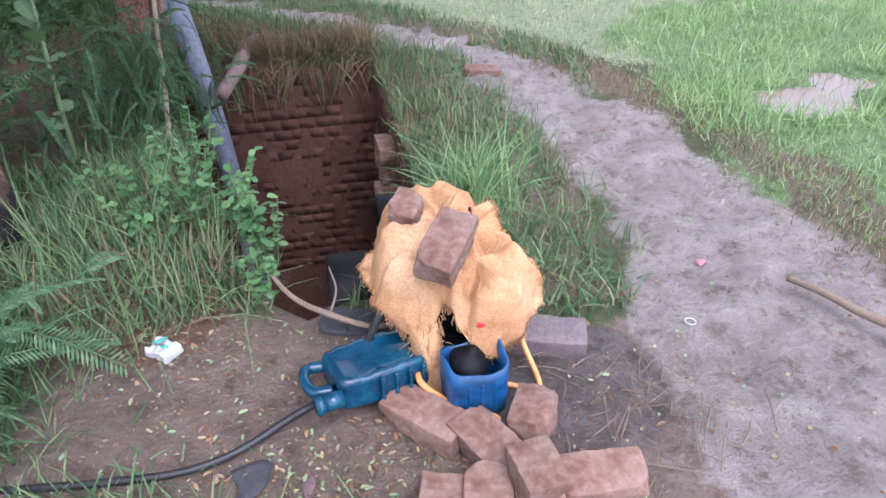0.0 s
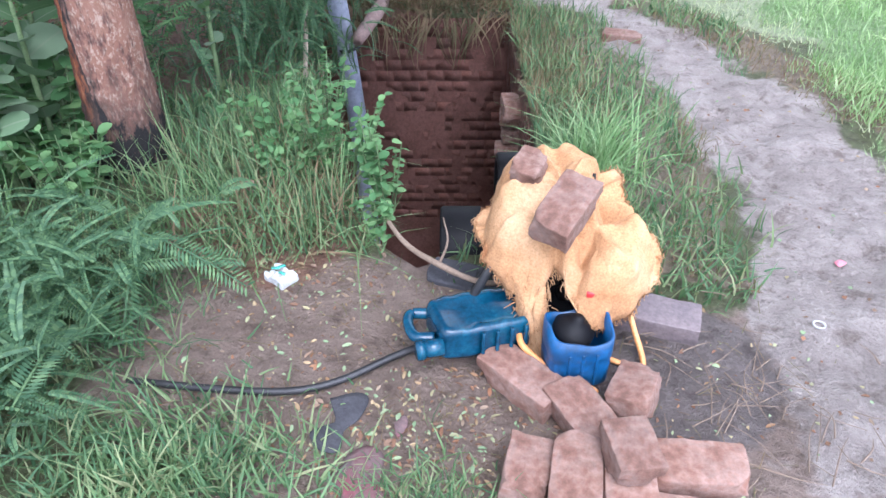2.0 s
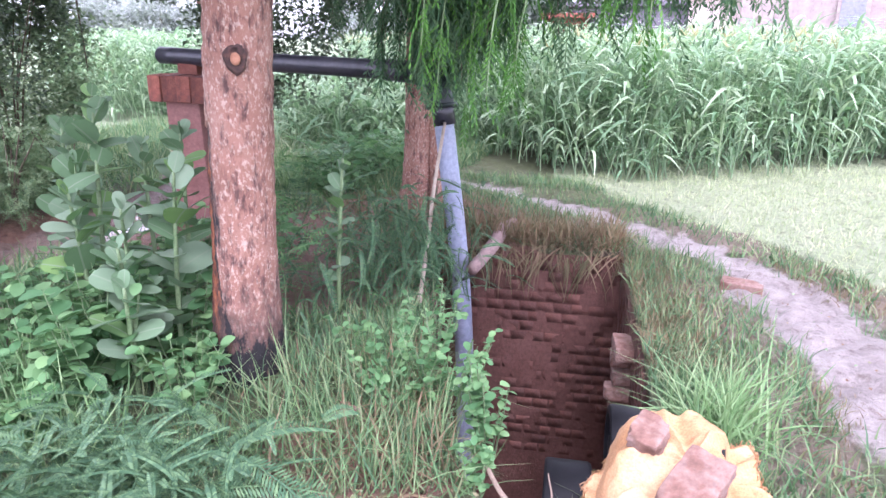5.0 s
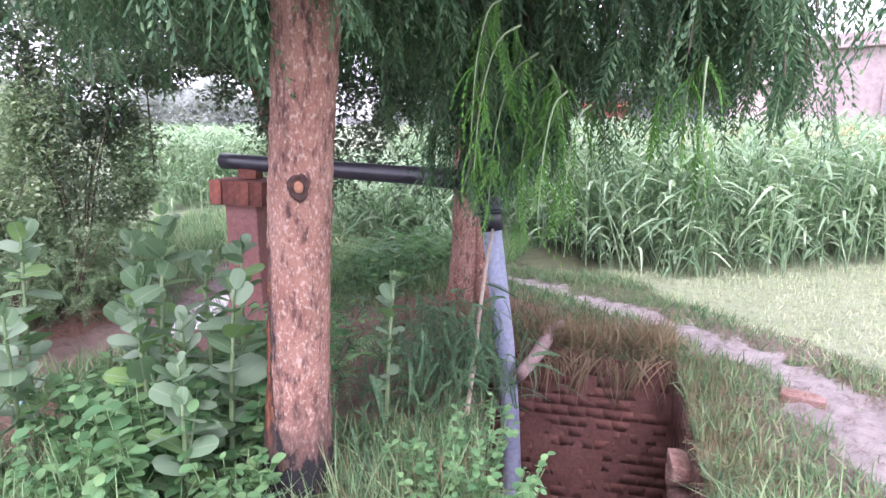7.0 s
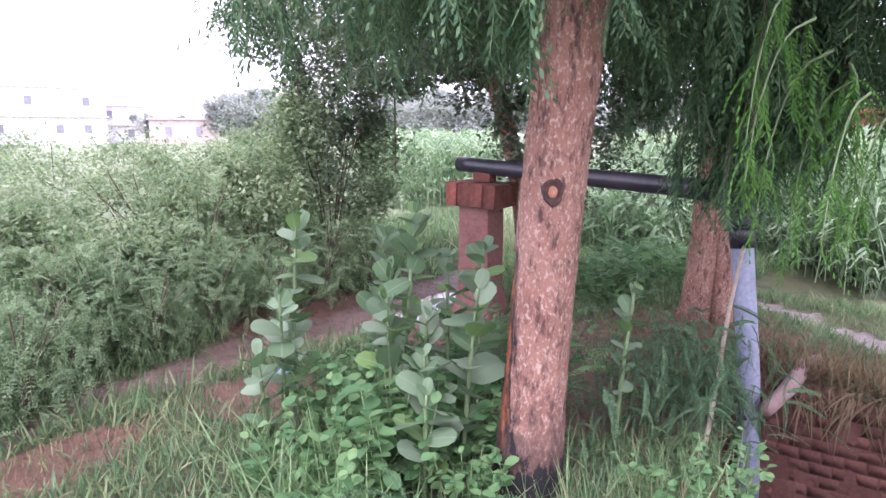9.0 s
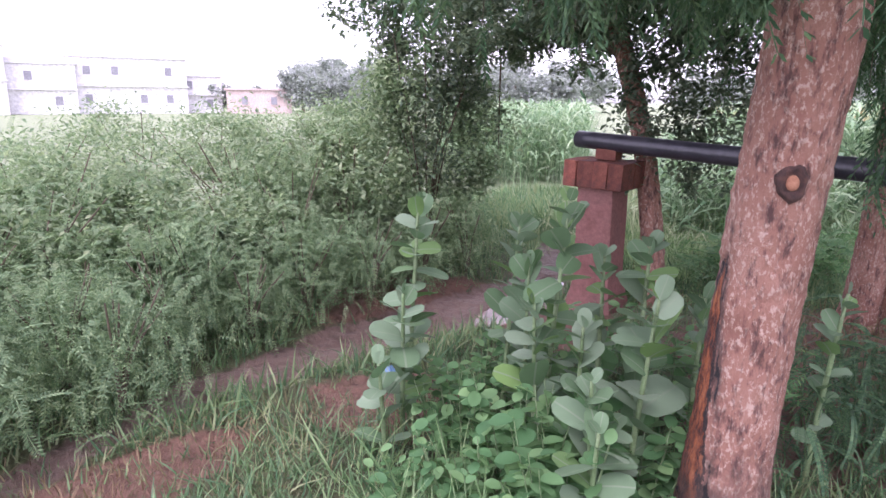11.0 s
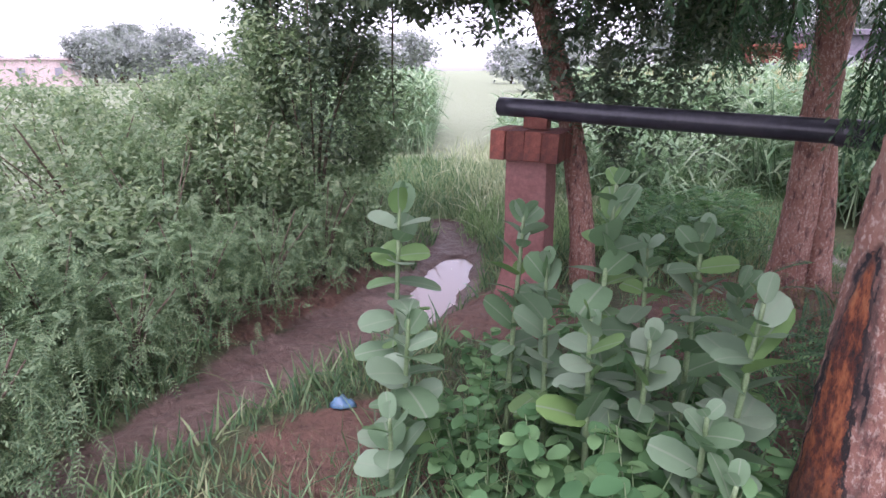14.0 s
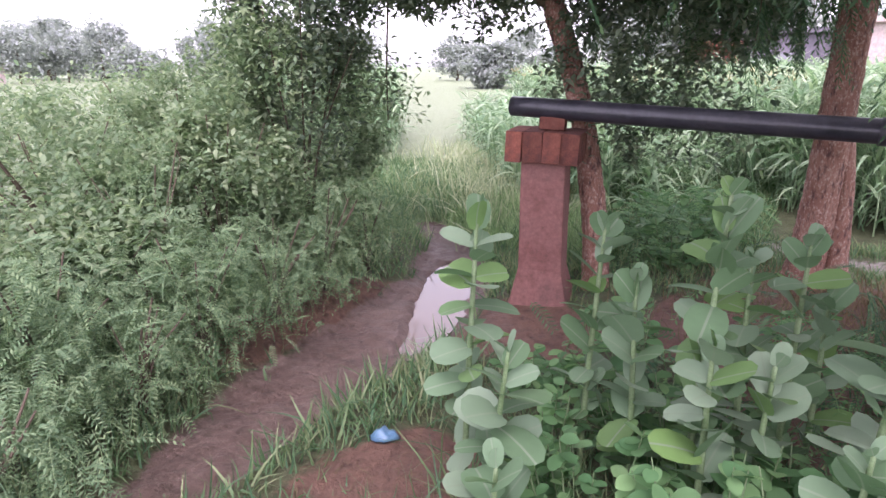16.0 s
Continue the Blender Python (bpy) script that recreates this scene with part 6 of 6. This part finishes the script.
# ---- jerrycans and hoses ----
def jerrycan():
    can = thing("jerrycan", pose(-0.165, 1.32, 0.085, -6, 4, 30), "empty teal-blue plastic jerrycan lying on its side", "jerrycan")
    bm = box_bm(0.26, 0.175, 0.11, 0.028, 4)
    bmesh.ops.subdivide_edges(bm, edges=[e for e in bm.edges if e.calc_length() > 0.05], cuts=7, use_grid_fill=True)
    for v in bm.verts:
        u = v.co.x / 0.26
        v.co.y *= 1 - 0.10 * max(0, -u * 2) ** 2
        v.co.z *= 1 - 0.22 * max(0, -u * 2) ** 2
        v.co.z += 0.008 * noise.noise(v.co * 9)
        if abs(v.co.x) < 0.115 and v.co.z > 0.03:
            v.co.z += 0.003 * math.sin(v.co.x * 150) * (1 if abs(v.co.y) < 0.08 else 0.4)
        if v.co.z > 0.03 and abs(v.co.y + 0.02) < 0.05 and v.co.x > -0.08:
            v.co.z -= 0.010
    part("can_body", bm, CAN_TEAL, can)
    for k in range(4):
        part("rib", box_bm(0.010, 0.17, 0.012, 0.004, 2, (-0.02 + 0.04 * k, -0.012, 0.0)), CAN_TEAL, can).matrix_local = pose(0, -0.10, 0, 90, 0, 0) @ pose(0, 0.0, 0) @ Matrix.Diagonal((1, 0.55, 1, 1))
    tube("carry_handle", [(-0.115, 0.075, 0.0), (-0.165, 0.085, 0.0), (-0.185, 0.05, 0.0), (-0.182, -0.015, 0.0), (-0.135, -0.035, 0.0)], [0.017, 0.015, 0.017], CAN_TEAL, 10, 0, 0, can, "moulded carrying handle")
    bm = bmesh.new()
    bmesh.ops.create_cone(bm, segments=20, radius1=0.026, radius2=0.022, depth=0.05, cap_ends=True)
    part("spout", bm, CAN_TEAL, can).matrix_local = pose(-0.15, -0.075, 0.0, 0, -90, 0)
    bm = bmesh.new()
    bmesh.ops.create_cone(bm, segments=20, radius1=0.027, radius2=0.027, depth=0.022, cap_ends=True)
    bmesh.ops.bevel(bm, geom=list(bm.edges), offset=0.003, segments=2, affect="EDGES")
    part("cap", bm, CAN_TEAL, can).matrix_local = pose(-0.185, -0.075, 0.0, 0, -90, 0)
    return can


jerrycan()


def cut_can():
    """The lower half of a jerrycan, cut open as a fuel pot."""
    can = thing("cut_jerrycan", pose(0.105, 1.27, 0.0, 0, 0, 18), "blue jerrycan cut open as a fuel pot below the engine", "container")
    bm = bmesh.new()
    prof = [(0.066, 0.006), (0.076, 0.02), (0.078, 0.09), (0.074, 0.10), (0.079, 0.11), (0.078, 0.175), (0.072, 0.176), (0.071, 0.10), (0.066, 0.03)]
    n = 40
    rows = []
    for k in range(n):
        a = 2 * math.pi * k / n
        c, s = math.cos(a), math.sin(a)
        q = 1.0 / (abs(c) ** 5 + abs(s) ** 5) ** 0.2
        rows.append([bm.verts.new((r * q * c * 1.05, r * q * s * 0.88, z + (0.012 * math.sin(2 * a + 1) if z > 0.15 else 0) + 0.002 * math.sin(6 * a))) for r, z in prof])
    for k in range(n):
        a, b = rows[k], rows[(k + 1) % n]
        for i in range(len(prof) - 1):
            bm.faces.new((a[i], b[i], b[i + 1], a[i + 1]))
    bm.faces.new([r[0] for r in rows][::-1])
    bm.faces.new([r[-1] for r in rows])
    bmesh.ops.recalc_face_normals(bm, faces=bm.faces)
    part("can_body", bm, CAN_BLUE, can)
    for k in (-1, 0, 1):
        part("rib", box_bm(0.008, 0.006, 0.11, 0.002, 2, (0.035 * k, -0.069, 0.08)), CAN_BLUE, can)
    return can


cut_can()
bm = bmesh.new()
prof = [(0.0, -0.07), (0.046, -0.068), (0.05, -0.05), (0.05, 0.015), (0.055, 0.02), (0.055, 0.034), (0.042, 0.042), (0.03, 0.058), (0.016, 0.062), (0.014, 0.078), (0.0, 0.08)]
rows = [[bm.verts.new((r * math.cos(q), r * math.sin(q), z)) for r, z in prof] for q in (2 * math.pi * k / 24 for k in range(24))]
for k in range(24):
    for i in range(len(prof) - 1):
        bm.faces.new((rows[k][i], rows[(k + 1) % 24][i], rows[(k + 1) % 24][i + 1], rows[k][i + 1]))
bmesh.ops.remove_doubles(bm, verts=bm.verts, dist=1e-5)
bmesh.ops.recalc_face_normals(bm, faces=bm.faces)
pot = tagged(part("filter_pot", bm, IRON), "black oily filter hanging into the blue pot", "engine part")
pot.matrix_world = pose(0.088, 1.292, 0.112, 10, 8, 24)
tagged(tube("black_hose", [(-1.05, 0.98, 0.01), (-0.80, 1.0, 0.016), (-0.62, 1.03, 0.016), (-0.50, 1.09, 0.016), (-0.38, 1.19, 0.03), (-0.27, 1.30, 0.03), (-0.22, 1.47, 0.015), (-0.2, 1.6, 0.05)], [0.0105], RUBBER, 12, 0.01, 2), "black rubber hose running through the dirt", "hose")
tagged(tube("orange_hose", [(-0.05, 1.31, 0.09), (-0.035, 1.262, 0.085), (0.013, 1.238, 0.06), (0.074, 1.205, 0.035), (0.127, 1.19, 0.05), (0.17, 1.185, 0.03)], [0.009], HOSE_ORANGE, 10, 0, 0), "thin orange fuel hose across the bricks", "hose")
tagged(tube("orange_hose", [(0.22, 1.46, 0.16), (0.25, 1.42, 0.08), (0.29, 1.335, 0.014), (0.27, 1.31, 0.012), (0.18, 1.335, 0.012)], [0.008], HOSE_ORANGE, 10, 0, 0), "thin orange fuel hose below the cloth", "hose")

# ---- small litter ----
branch = thing("fallen_branch", pose(-0.35, 1.58, 0.06), "bent grey branch lying across the pit's edge", "branch")
tube("stem", [(-0.22, 0.18, 0.04), (-0.11, 0.06, 0.02), (0.02, -0.02, 0.015), (0.16, -0.07, 0.01), (0.27, -0.05, 0.02)], [0.007, 0.010, 0.008], STICK, 9, 0.06, 4, branch)
tube("twig", [(0.02, -0.02, 0.015), (0.03, 0.06, 0.05), (0.0, 0.13, 0.09)], [0.005, 0.002], STICK, 6, 0.05, 4, branch)


def crumple(name, outline, mat, label, category, height=0.012, seed=0, z=0.004, raise_mid=0.0):
    """A flat crumpled piece with an uneven outline and thickness."""
    bm = bmesh.new()
    cx = sum(p[0] for p in outline) / len(outline)
    cy = sum(p[1] for p in outline) / len(outline)
    pts = smooth_line([(x, y, 0) for x, y in outline] + [(*outline[0], 0)], 4)[:-1]
    rings = []
    for s in (1.0, 0.8, 0.55, 0.3):
        ring = []
        for p in pts:
            x, y = cx + (p[0] - cx) * s, cy + (p[1] - cy) * s
            h = height * (0.5 + 0.5 * noise.noise(Vector((x * 40 + seed, y * 40, seed)))) * (1.2 - s) * 2 + raise_mid * (1 - s ** 2)
            ring.append(bm.verts.new((x, y, on_ground(x, y) + z + h)))
        rings.append(ring)
    for a, b in zip(rings, rings[1:]):
        for k in range(len(a)):
            j = (k + 1) % len(a)
            bm.faces.new((a[k], a[j], b[j], b[k]))
    bm.faces.new(rings[-1])
    ob = part(name, bm, mat)
    ob.modifiers.new("thick", "SOLIDIFY").thickness = 0.002
    return tagged(ob, label, category)


pk = thing("packet", pose(-0.82, 1.455, on_ground(-0.82, 1.455)), "crumpled white packet with green print on the dirt", "litter")
bm = box_bm(0.092, 0.066, 0.032, 0.010, 3, (0, 0, 0.016))
bmesh.ops.subdivide_edges(bm, edges=[e for e in bm.edges if e.calc_length() > 0.03], cuts=4, use_grid_fill=True)
for v in bm.verts:
    v.co += Vector((0.005 * noise.noise(v.co * 40), 0.005 * noise.noise(v.co * 35 + Vector((2, 2, 2))), 0.016 * noise.noise(v.co * 48) * (v.co.z > 0.01)))
o = part("wrapper", bm, PAPER, pk, smooth=False)
o.matrix_local = pose(0, 0, 0, 0, 0, -25)
for k, (x, y, a) in enumerate(((-0.02, 0.012, 10), (0.012, -0.008, -20), (-0.005, 0.024, 40))):
    part("print", box_bm(0.026, 0.010, 0.002, 0, 1), PRINT_GREEN, pk, "green printed patch").matrix_local = pose(x, y, 0.0395, 3, 2, a)
crumple("dark_rag", [(-0.50, 1.04), (-0.44, 1.075), (-0.40, 1.06), (-0.405, 0.99), (-0.43, 0.95), (-0.42, 0.89), (-0.47, 0.885), (-0.51, 0.93), (-0.46, 0.97)], RAG, "torn scrap of dark cloth trodden into dirt", "rag", 0.006, 3)
crumple("maroon_rag", [(-0.40, 0.88), (-0.36, 0.92), (-0.31, 0.90), (-0.30, 0.83), (-0.27, 0.78), (-0.34, 0.76), (-0.40, 0.81)], RAG_RED, "muddy rag with a red edge", "rag", 0.01, 4)
crumple("red_scrap", [(-0.315, 1.0), (-0.295, 1.03), (-0.28, 1.0), (-0.295, 0.96)], RAG_RED, "small scrap of red cloth", "rag", 0.006, 5)
crumple("blue_scrap", [(-3.72, 2.02), (-3.66, 2.09), (-3.60, 2.07), (-3.62, 2.01), (-3.68, 1.99)], BOTTLE, "crumpled pale blue plastic on the grass", "litter", 0.03, 6, raise_mid=0.02)
tagged(tube("stick", [(1.17, 1.80, 0.025), (1.24, 1.71, 0.035), (1.31, 1.62, 0.03), (1.42, 1.50, 0.03)], [0.011, 0.016], STICK, 9, 0.06, 5), "short broken stick lying on the path", "stick")

rng = np.random.default_rng(91)
x, y = np.concatenate([rng.normal(-0.5, 0.45, 900), rng.normal(-0.2, 0.2, 700), rng.normal(0.45, 0.3, 160), rng.normal(-0.9, 0.2, 500)]), np.concatenate([rng.normal(1.25, 0.28, 900), rng.normal(0.95, 0.14, 700), rng.normal(1.25, 0.25, 160), rng.normal(1.52, 0.1, 500)])
ok = ~inside(PIT, x, y)
x, y = x[ok], y[ok]
turn = rotations(rng, len(x), -0.45, 0.45)
stuff("fallen_leaves", scatter(*oval_leaf(0.42, 0.35, 0.3), turn, np.stack([x, y, ground_height(x, y) + 0.004], -1), 0.008 + 0.02 * rng.uniform(0, 1, len(x)) ** 2), DEAD_LEAF, "small fallen leaves strewn over the dirt", "leaf litter")
x, y = np.concatenate([rng.normal(-0.3, 0.35, 420), rng.normal(0.5, 0.2, 90), rng.normal(-0.9, 0.25, 200), rng.normal(-3.4, 0.3, 300)]), np.concatenate([rng.normal(1.10, 0.25, 420), rng.normal(1.2, 0.25, 90), rng.normal(1.6, 0.12, 200), rng.normal(1.9, 0.25, 300)])
ok = ~inside(PIT, x, y)
x, y = x[ok], y[ok]
bt = blade(0.25, 3, 0.022)
flat = rotations(rng, len(x), -1.62, -1.45)
stuff("straw", scatter(*bt, flat, np.stack([x, y, ground_height(x, y) + 0.006], -1), np.stack([rng.uniform(0.02, 0.05, len(x)), *[0.02 + 0.16 * rng.uniform(0, 1, len(x)) ** 2] * 2], -1)), GRASS_DRY, "dry straw and thin stems on the dirt", "straw")
x, y = rng.uniform(0.3, 1.7, 500), rng.uniform(0.8, 5.0, 500)
ok = line_distance(PATH_LINE, x, y) < 0.05
x, y = x[ok], y[ok]
pv, pf = chip_leaf(0.9)
stuff("path_litter", scatter(pv, pf, rotations(rng, len(x), -0.3, 0.3), np.stack([x, y, ground_height(x, y) + 0.004], -1), rng.uniform(0.006, 0.02, len(x))), DEAD_LEAF, "bits of straw and leaf on the muddy path", "leaf litter")


ring = [(0.80 + 0.016 * math.cos(a), 1.62 + 0.016 * math.sin(a), on_ground(0.80, 1.62) + 0.006) for a in np.linspace(0, 6.1, 20)]
tagged(tube("ring_scrap", ring, [0.003], PAPER, 6, 0, 0, steps=1), "small pale ring lying on the mud", "litter")
crumple("pink_scrap", [(0.93, 1.98), (0.955, 2.0), (0.965, 1.975), (0.94, 1.96)], mottled("pink_wrapper", [(0.6, 0.16, 0.22), (0.66, 0.26, 0.32)], 30, 0.5), "tiny pink wrapper scrap on the path", "litter", 0.006, 8)
rng = np.random.default_rng(95)
sticks = []
for k in range(55):
    c = np.array([rng.normal(0.55, 0.16), rng.normal(1.30, 0.17), 0.0])
    a, q = rng.normal(0.6, 0.8), rng.uniform(0.05, 0.20)
    d = np.array([math.cos(a), math.sin(a), 0]) * q / 2
    h0 = on_ground(c[0], c[1]) + rng.uniform(0.003, 0.02)
    pts = np.array([c - d, c + rng.normal(0, 0.012, 3), c + d])
    pts[:, 2] = h0 + np.array([0, rng.uniform(0, 0.015), rng.uniform(-0.002, 0.01)])
    sticks.append(tube_arrays(smooth_line(pts, 3), [rng.uniform(0.0012, 0.003), 0.0008], 4, 0, 0, False))
stuff("dry_twigs", joined(sticks), STICK, "scattered dry twigs on the grey clay", "twigs")

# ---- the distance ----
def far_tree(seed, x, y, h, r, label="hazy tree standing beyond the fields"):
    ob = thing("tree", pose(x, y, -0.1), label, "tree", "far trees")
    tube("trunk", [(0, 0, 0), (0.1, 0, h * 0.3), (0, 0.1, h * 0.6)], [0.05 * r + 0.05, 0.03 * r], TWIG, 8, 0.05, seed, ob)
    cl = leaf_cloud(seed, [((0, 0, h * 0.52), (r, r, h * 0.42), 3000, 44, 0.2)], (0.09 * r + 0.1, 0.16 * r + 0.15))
    part("crown", shade(mesh_of("crown", *cl), LEAF_HAZED, False), LEAF_HAZED, ob)


def az_place(az, d):
    a = math.radians(az)
    return -math.sin(a) * d, math.cos(a) * d


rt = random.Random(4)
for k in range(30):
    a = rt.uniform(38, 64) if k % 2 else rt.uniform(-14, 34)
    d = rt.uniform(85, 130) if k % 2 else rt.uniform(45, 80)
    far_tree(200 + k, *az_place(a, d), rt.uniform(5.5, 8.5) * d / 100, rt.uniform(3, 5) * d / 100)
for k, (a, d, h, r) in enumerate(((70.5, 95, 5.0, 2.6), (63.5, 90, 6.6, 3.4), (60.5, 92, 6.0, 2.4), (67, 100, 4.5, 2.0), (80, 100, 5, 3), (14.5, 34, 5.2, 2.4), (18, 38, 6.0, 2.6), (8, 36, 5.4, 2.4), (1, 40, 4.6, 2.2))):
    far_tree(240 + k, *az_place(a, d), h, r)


def house(az, d, w, h, depth, storeys, wall, label, openings=3, turn=0.0, parapet=0.5):
    x, y = az_place(az, d)
    ob = thing("house", pose(x, y, 0, 0, 0, az + turn), label, "house", "houses across the field")
    part("wall", box_bm(w, depth, h, 0.03, 1, (0, 0, h / 2)), wall, ob, smooth=False)
    part("roof", box_bm(w + 0.5, depth + 0.5, 0.22, 0.03, 1, (0, 0, h + 0.11)), wall, ob, smooth=False)
    if parapet:
        part("parapet", box_bm(w + 0.2, 0.2, parapet, 0.02, 1, (0, -depth / 2, h + 0.22 + parapet / 2)), wall, ob, smooth=False)
    for s in range(storeys):
        z = h * (s + 0.55) / storeys
        if s:
            part("ledge", box_bm(w + 0.3, 0.5, 0.14, 0.02, 1, (0, -depth / 2 - 0.2, h * s / storeys)), wall, ob, smooth=False)
        for k in range(openings):
            if (k + 2 * s) % 3 == 1 and openings > 2:
                continue
            u = (k + 0.5) / openings - 0.5
            win = part("window", box_bm(1.0, 0.16, 1.2, 0.02, 1, (u * w * 0.9, -depth / 2 - 0.04, z)), wall, ob, smooth=False)
            part("pane", box_bm(0.75, 0.1, 0.95, 0.01, 1, (u * w * 0.9, -depth / 2 - 0.1, z)), GLASS_DARK, win, smooth=False)
    return ob


house(77, 92, 13, 6.4, 8, 2, WHITEWASH, "two-storey whitewashed house across the field", 4, 8)
house(83, 90, 9, 5.4, 8, 2, WHITEWASH, "pale two-storey house across the field", 3, -5)
house(72.5, 96, 8, 4.6, 7, 2, WHITEWASH, "small whitewashed house with a flat roof", 3, 4)
house(88, 88, 10, 7.0, 8, 2, WHITEWASH, "whitewashed house with a roof room", 3, 0)
house(67.0, 92, 8, 2.9, 6, 1, WALL_BRICK, "low brick house beyond the field", 2, 0, 0.0)
house(-9.0, 30, 7.5, 4.0, 6, 1, WALL_PINK, "plain mauve plastered house behind the corn", 1, -12, 0.3)
house(-1.5, 31, 4.5, 2.9, 5, 1, WALL_BRICK, "low brick house behind the corn", 1, -6, 0.0)
house(12.8, 31.5, 1.9, 2.2, 2, 1, BRICK_RED, "small red brick hut behind the corn", 1, 0, 0.0)
house(8.0, 34, 5.0, 2.7, 5, 1, DARK_ROOF, "dark shed in shade behind the corn", 1, 0, 0.0)

# ---- the pit's bricks ----
brick_data = [shade(mesh_of("brick", *(lambda b: (np.array([v.co[:] for v in b.verts]), np.array([[v.index for v in f.verts] for f in b.faces])))(box_bm(0.109, 0.10, 0.068, 0, 1))), BRICK_PIT, False)]
rb = random.Random(17)
for wall_ob, (a, b) in zip(pit_walls[:2], zip(PIT, PIT[1:])):
    d = Vector((b[0] - a[0], b[1] - a[1], 0))
    span, dirn = d.length, d.normalized()
    ang = math.degrees(math.atan2(dirn.y, dirn.x))
    inner = Vector((dirn.y, -dirn.x, 0))
    z, course = -0.12, 0
    while z > -1.62:
        s = 0.058 if course % 2 == 0 else 0.0
        while s < span:
            if rb.random() > 0.07:
                p = Vector((*a, 0)) + dirn * min(s, span - 0.05) + inner * (rb.uniform(-0.046, -0.041))
                o = part("brick", brick_data[0], BRICK_PIT, wall_ob)
                o.matrix_local = pose(p.x, p.y, z, rb.uniform(-1.5, 1.5), rb.uniform(-1.5, 1.5), ang + rb.uniform(-3, 3))
            s += 0.119
        z -= 0.077
        course += 1
# a broken ledge of brighter bricks at the pit's corner
for k, (x, y, z, a) in enumerate(((-0.34, 3.36, -0.20, 104), (-0.30, 3.42, -0.285, 100), (-0.28, 3.38, -0.37, 106), (-0.31, 3.34, -0.455, 98), (-0.28, 3.36, -0.54, 102))):
    o = part("brick", chipped_brick(60 + k), BRICK, pit_walls[1], "paler broken brick of the lining", smooth=False)
    o.matrix_local = pose(x, y, z, 2, 2, a + 90 * (k > 0))

# mud washed over the lining, through which the bricks show in part
for wall_ob, (a, b) in zip(pit_walls[:2], zip(PIT, PIT[1:])):
    d = Vector((b[0] - a[0], b[1] - a[1], 0))
    inner = Vector((d.y, -d.x, 0)).normalized()
    nu, nz = 46, 56
    verts = []
    for i in range(nu + 1):
        for j in range(nz + 1):
            p = Vector((*a, 0)) + d * (i / nu)
            z = -0.03 - 2.1 * j / nz
            q = Vector((p.x, p.y, z))
            off = 0.0055 + 0.005 * noise.noise(q * 2.3) + 0.003 * noise.noise(q * 6 + Vector((3, 1, 7))) + 0.003 * noise.noise(q * 17)
            verts.append(q + inner * max(0.002, off))
    faces = [(i * (nz + 1) + j, (i + 1) * (nz + 1) + j, (i + 1) * (nz + 1) + j + 1, i * (nz + 1) + j + 1) for i in range(nu) for j in range(nz)]
    part("mud_coat", shade(mesh_of("mud_coat", np.array([v[:] for v in verts]), np.array(faces)), MUD), MUD, wall_ob, "red mud washed over the bricks")
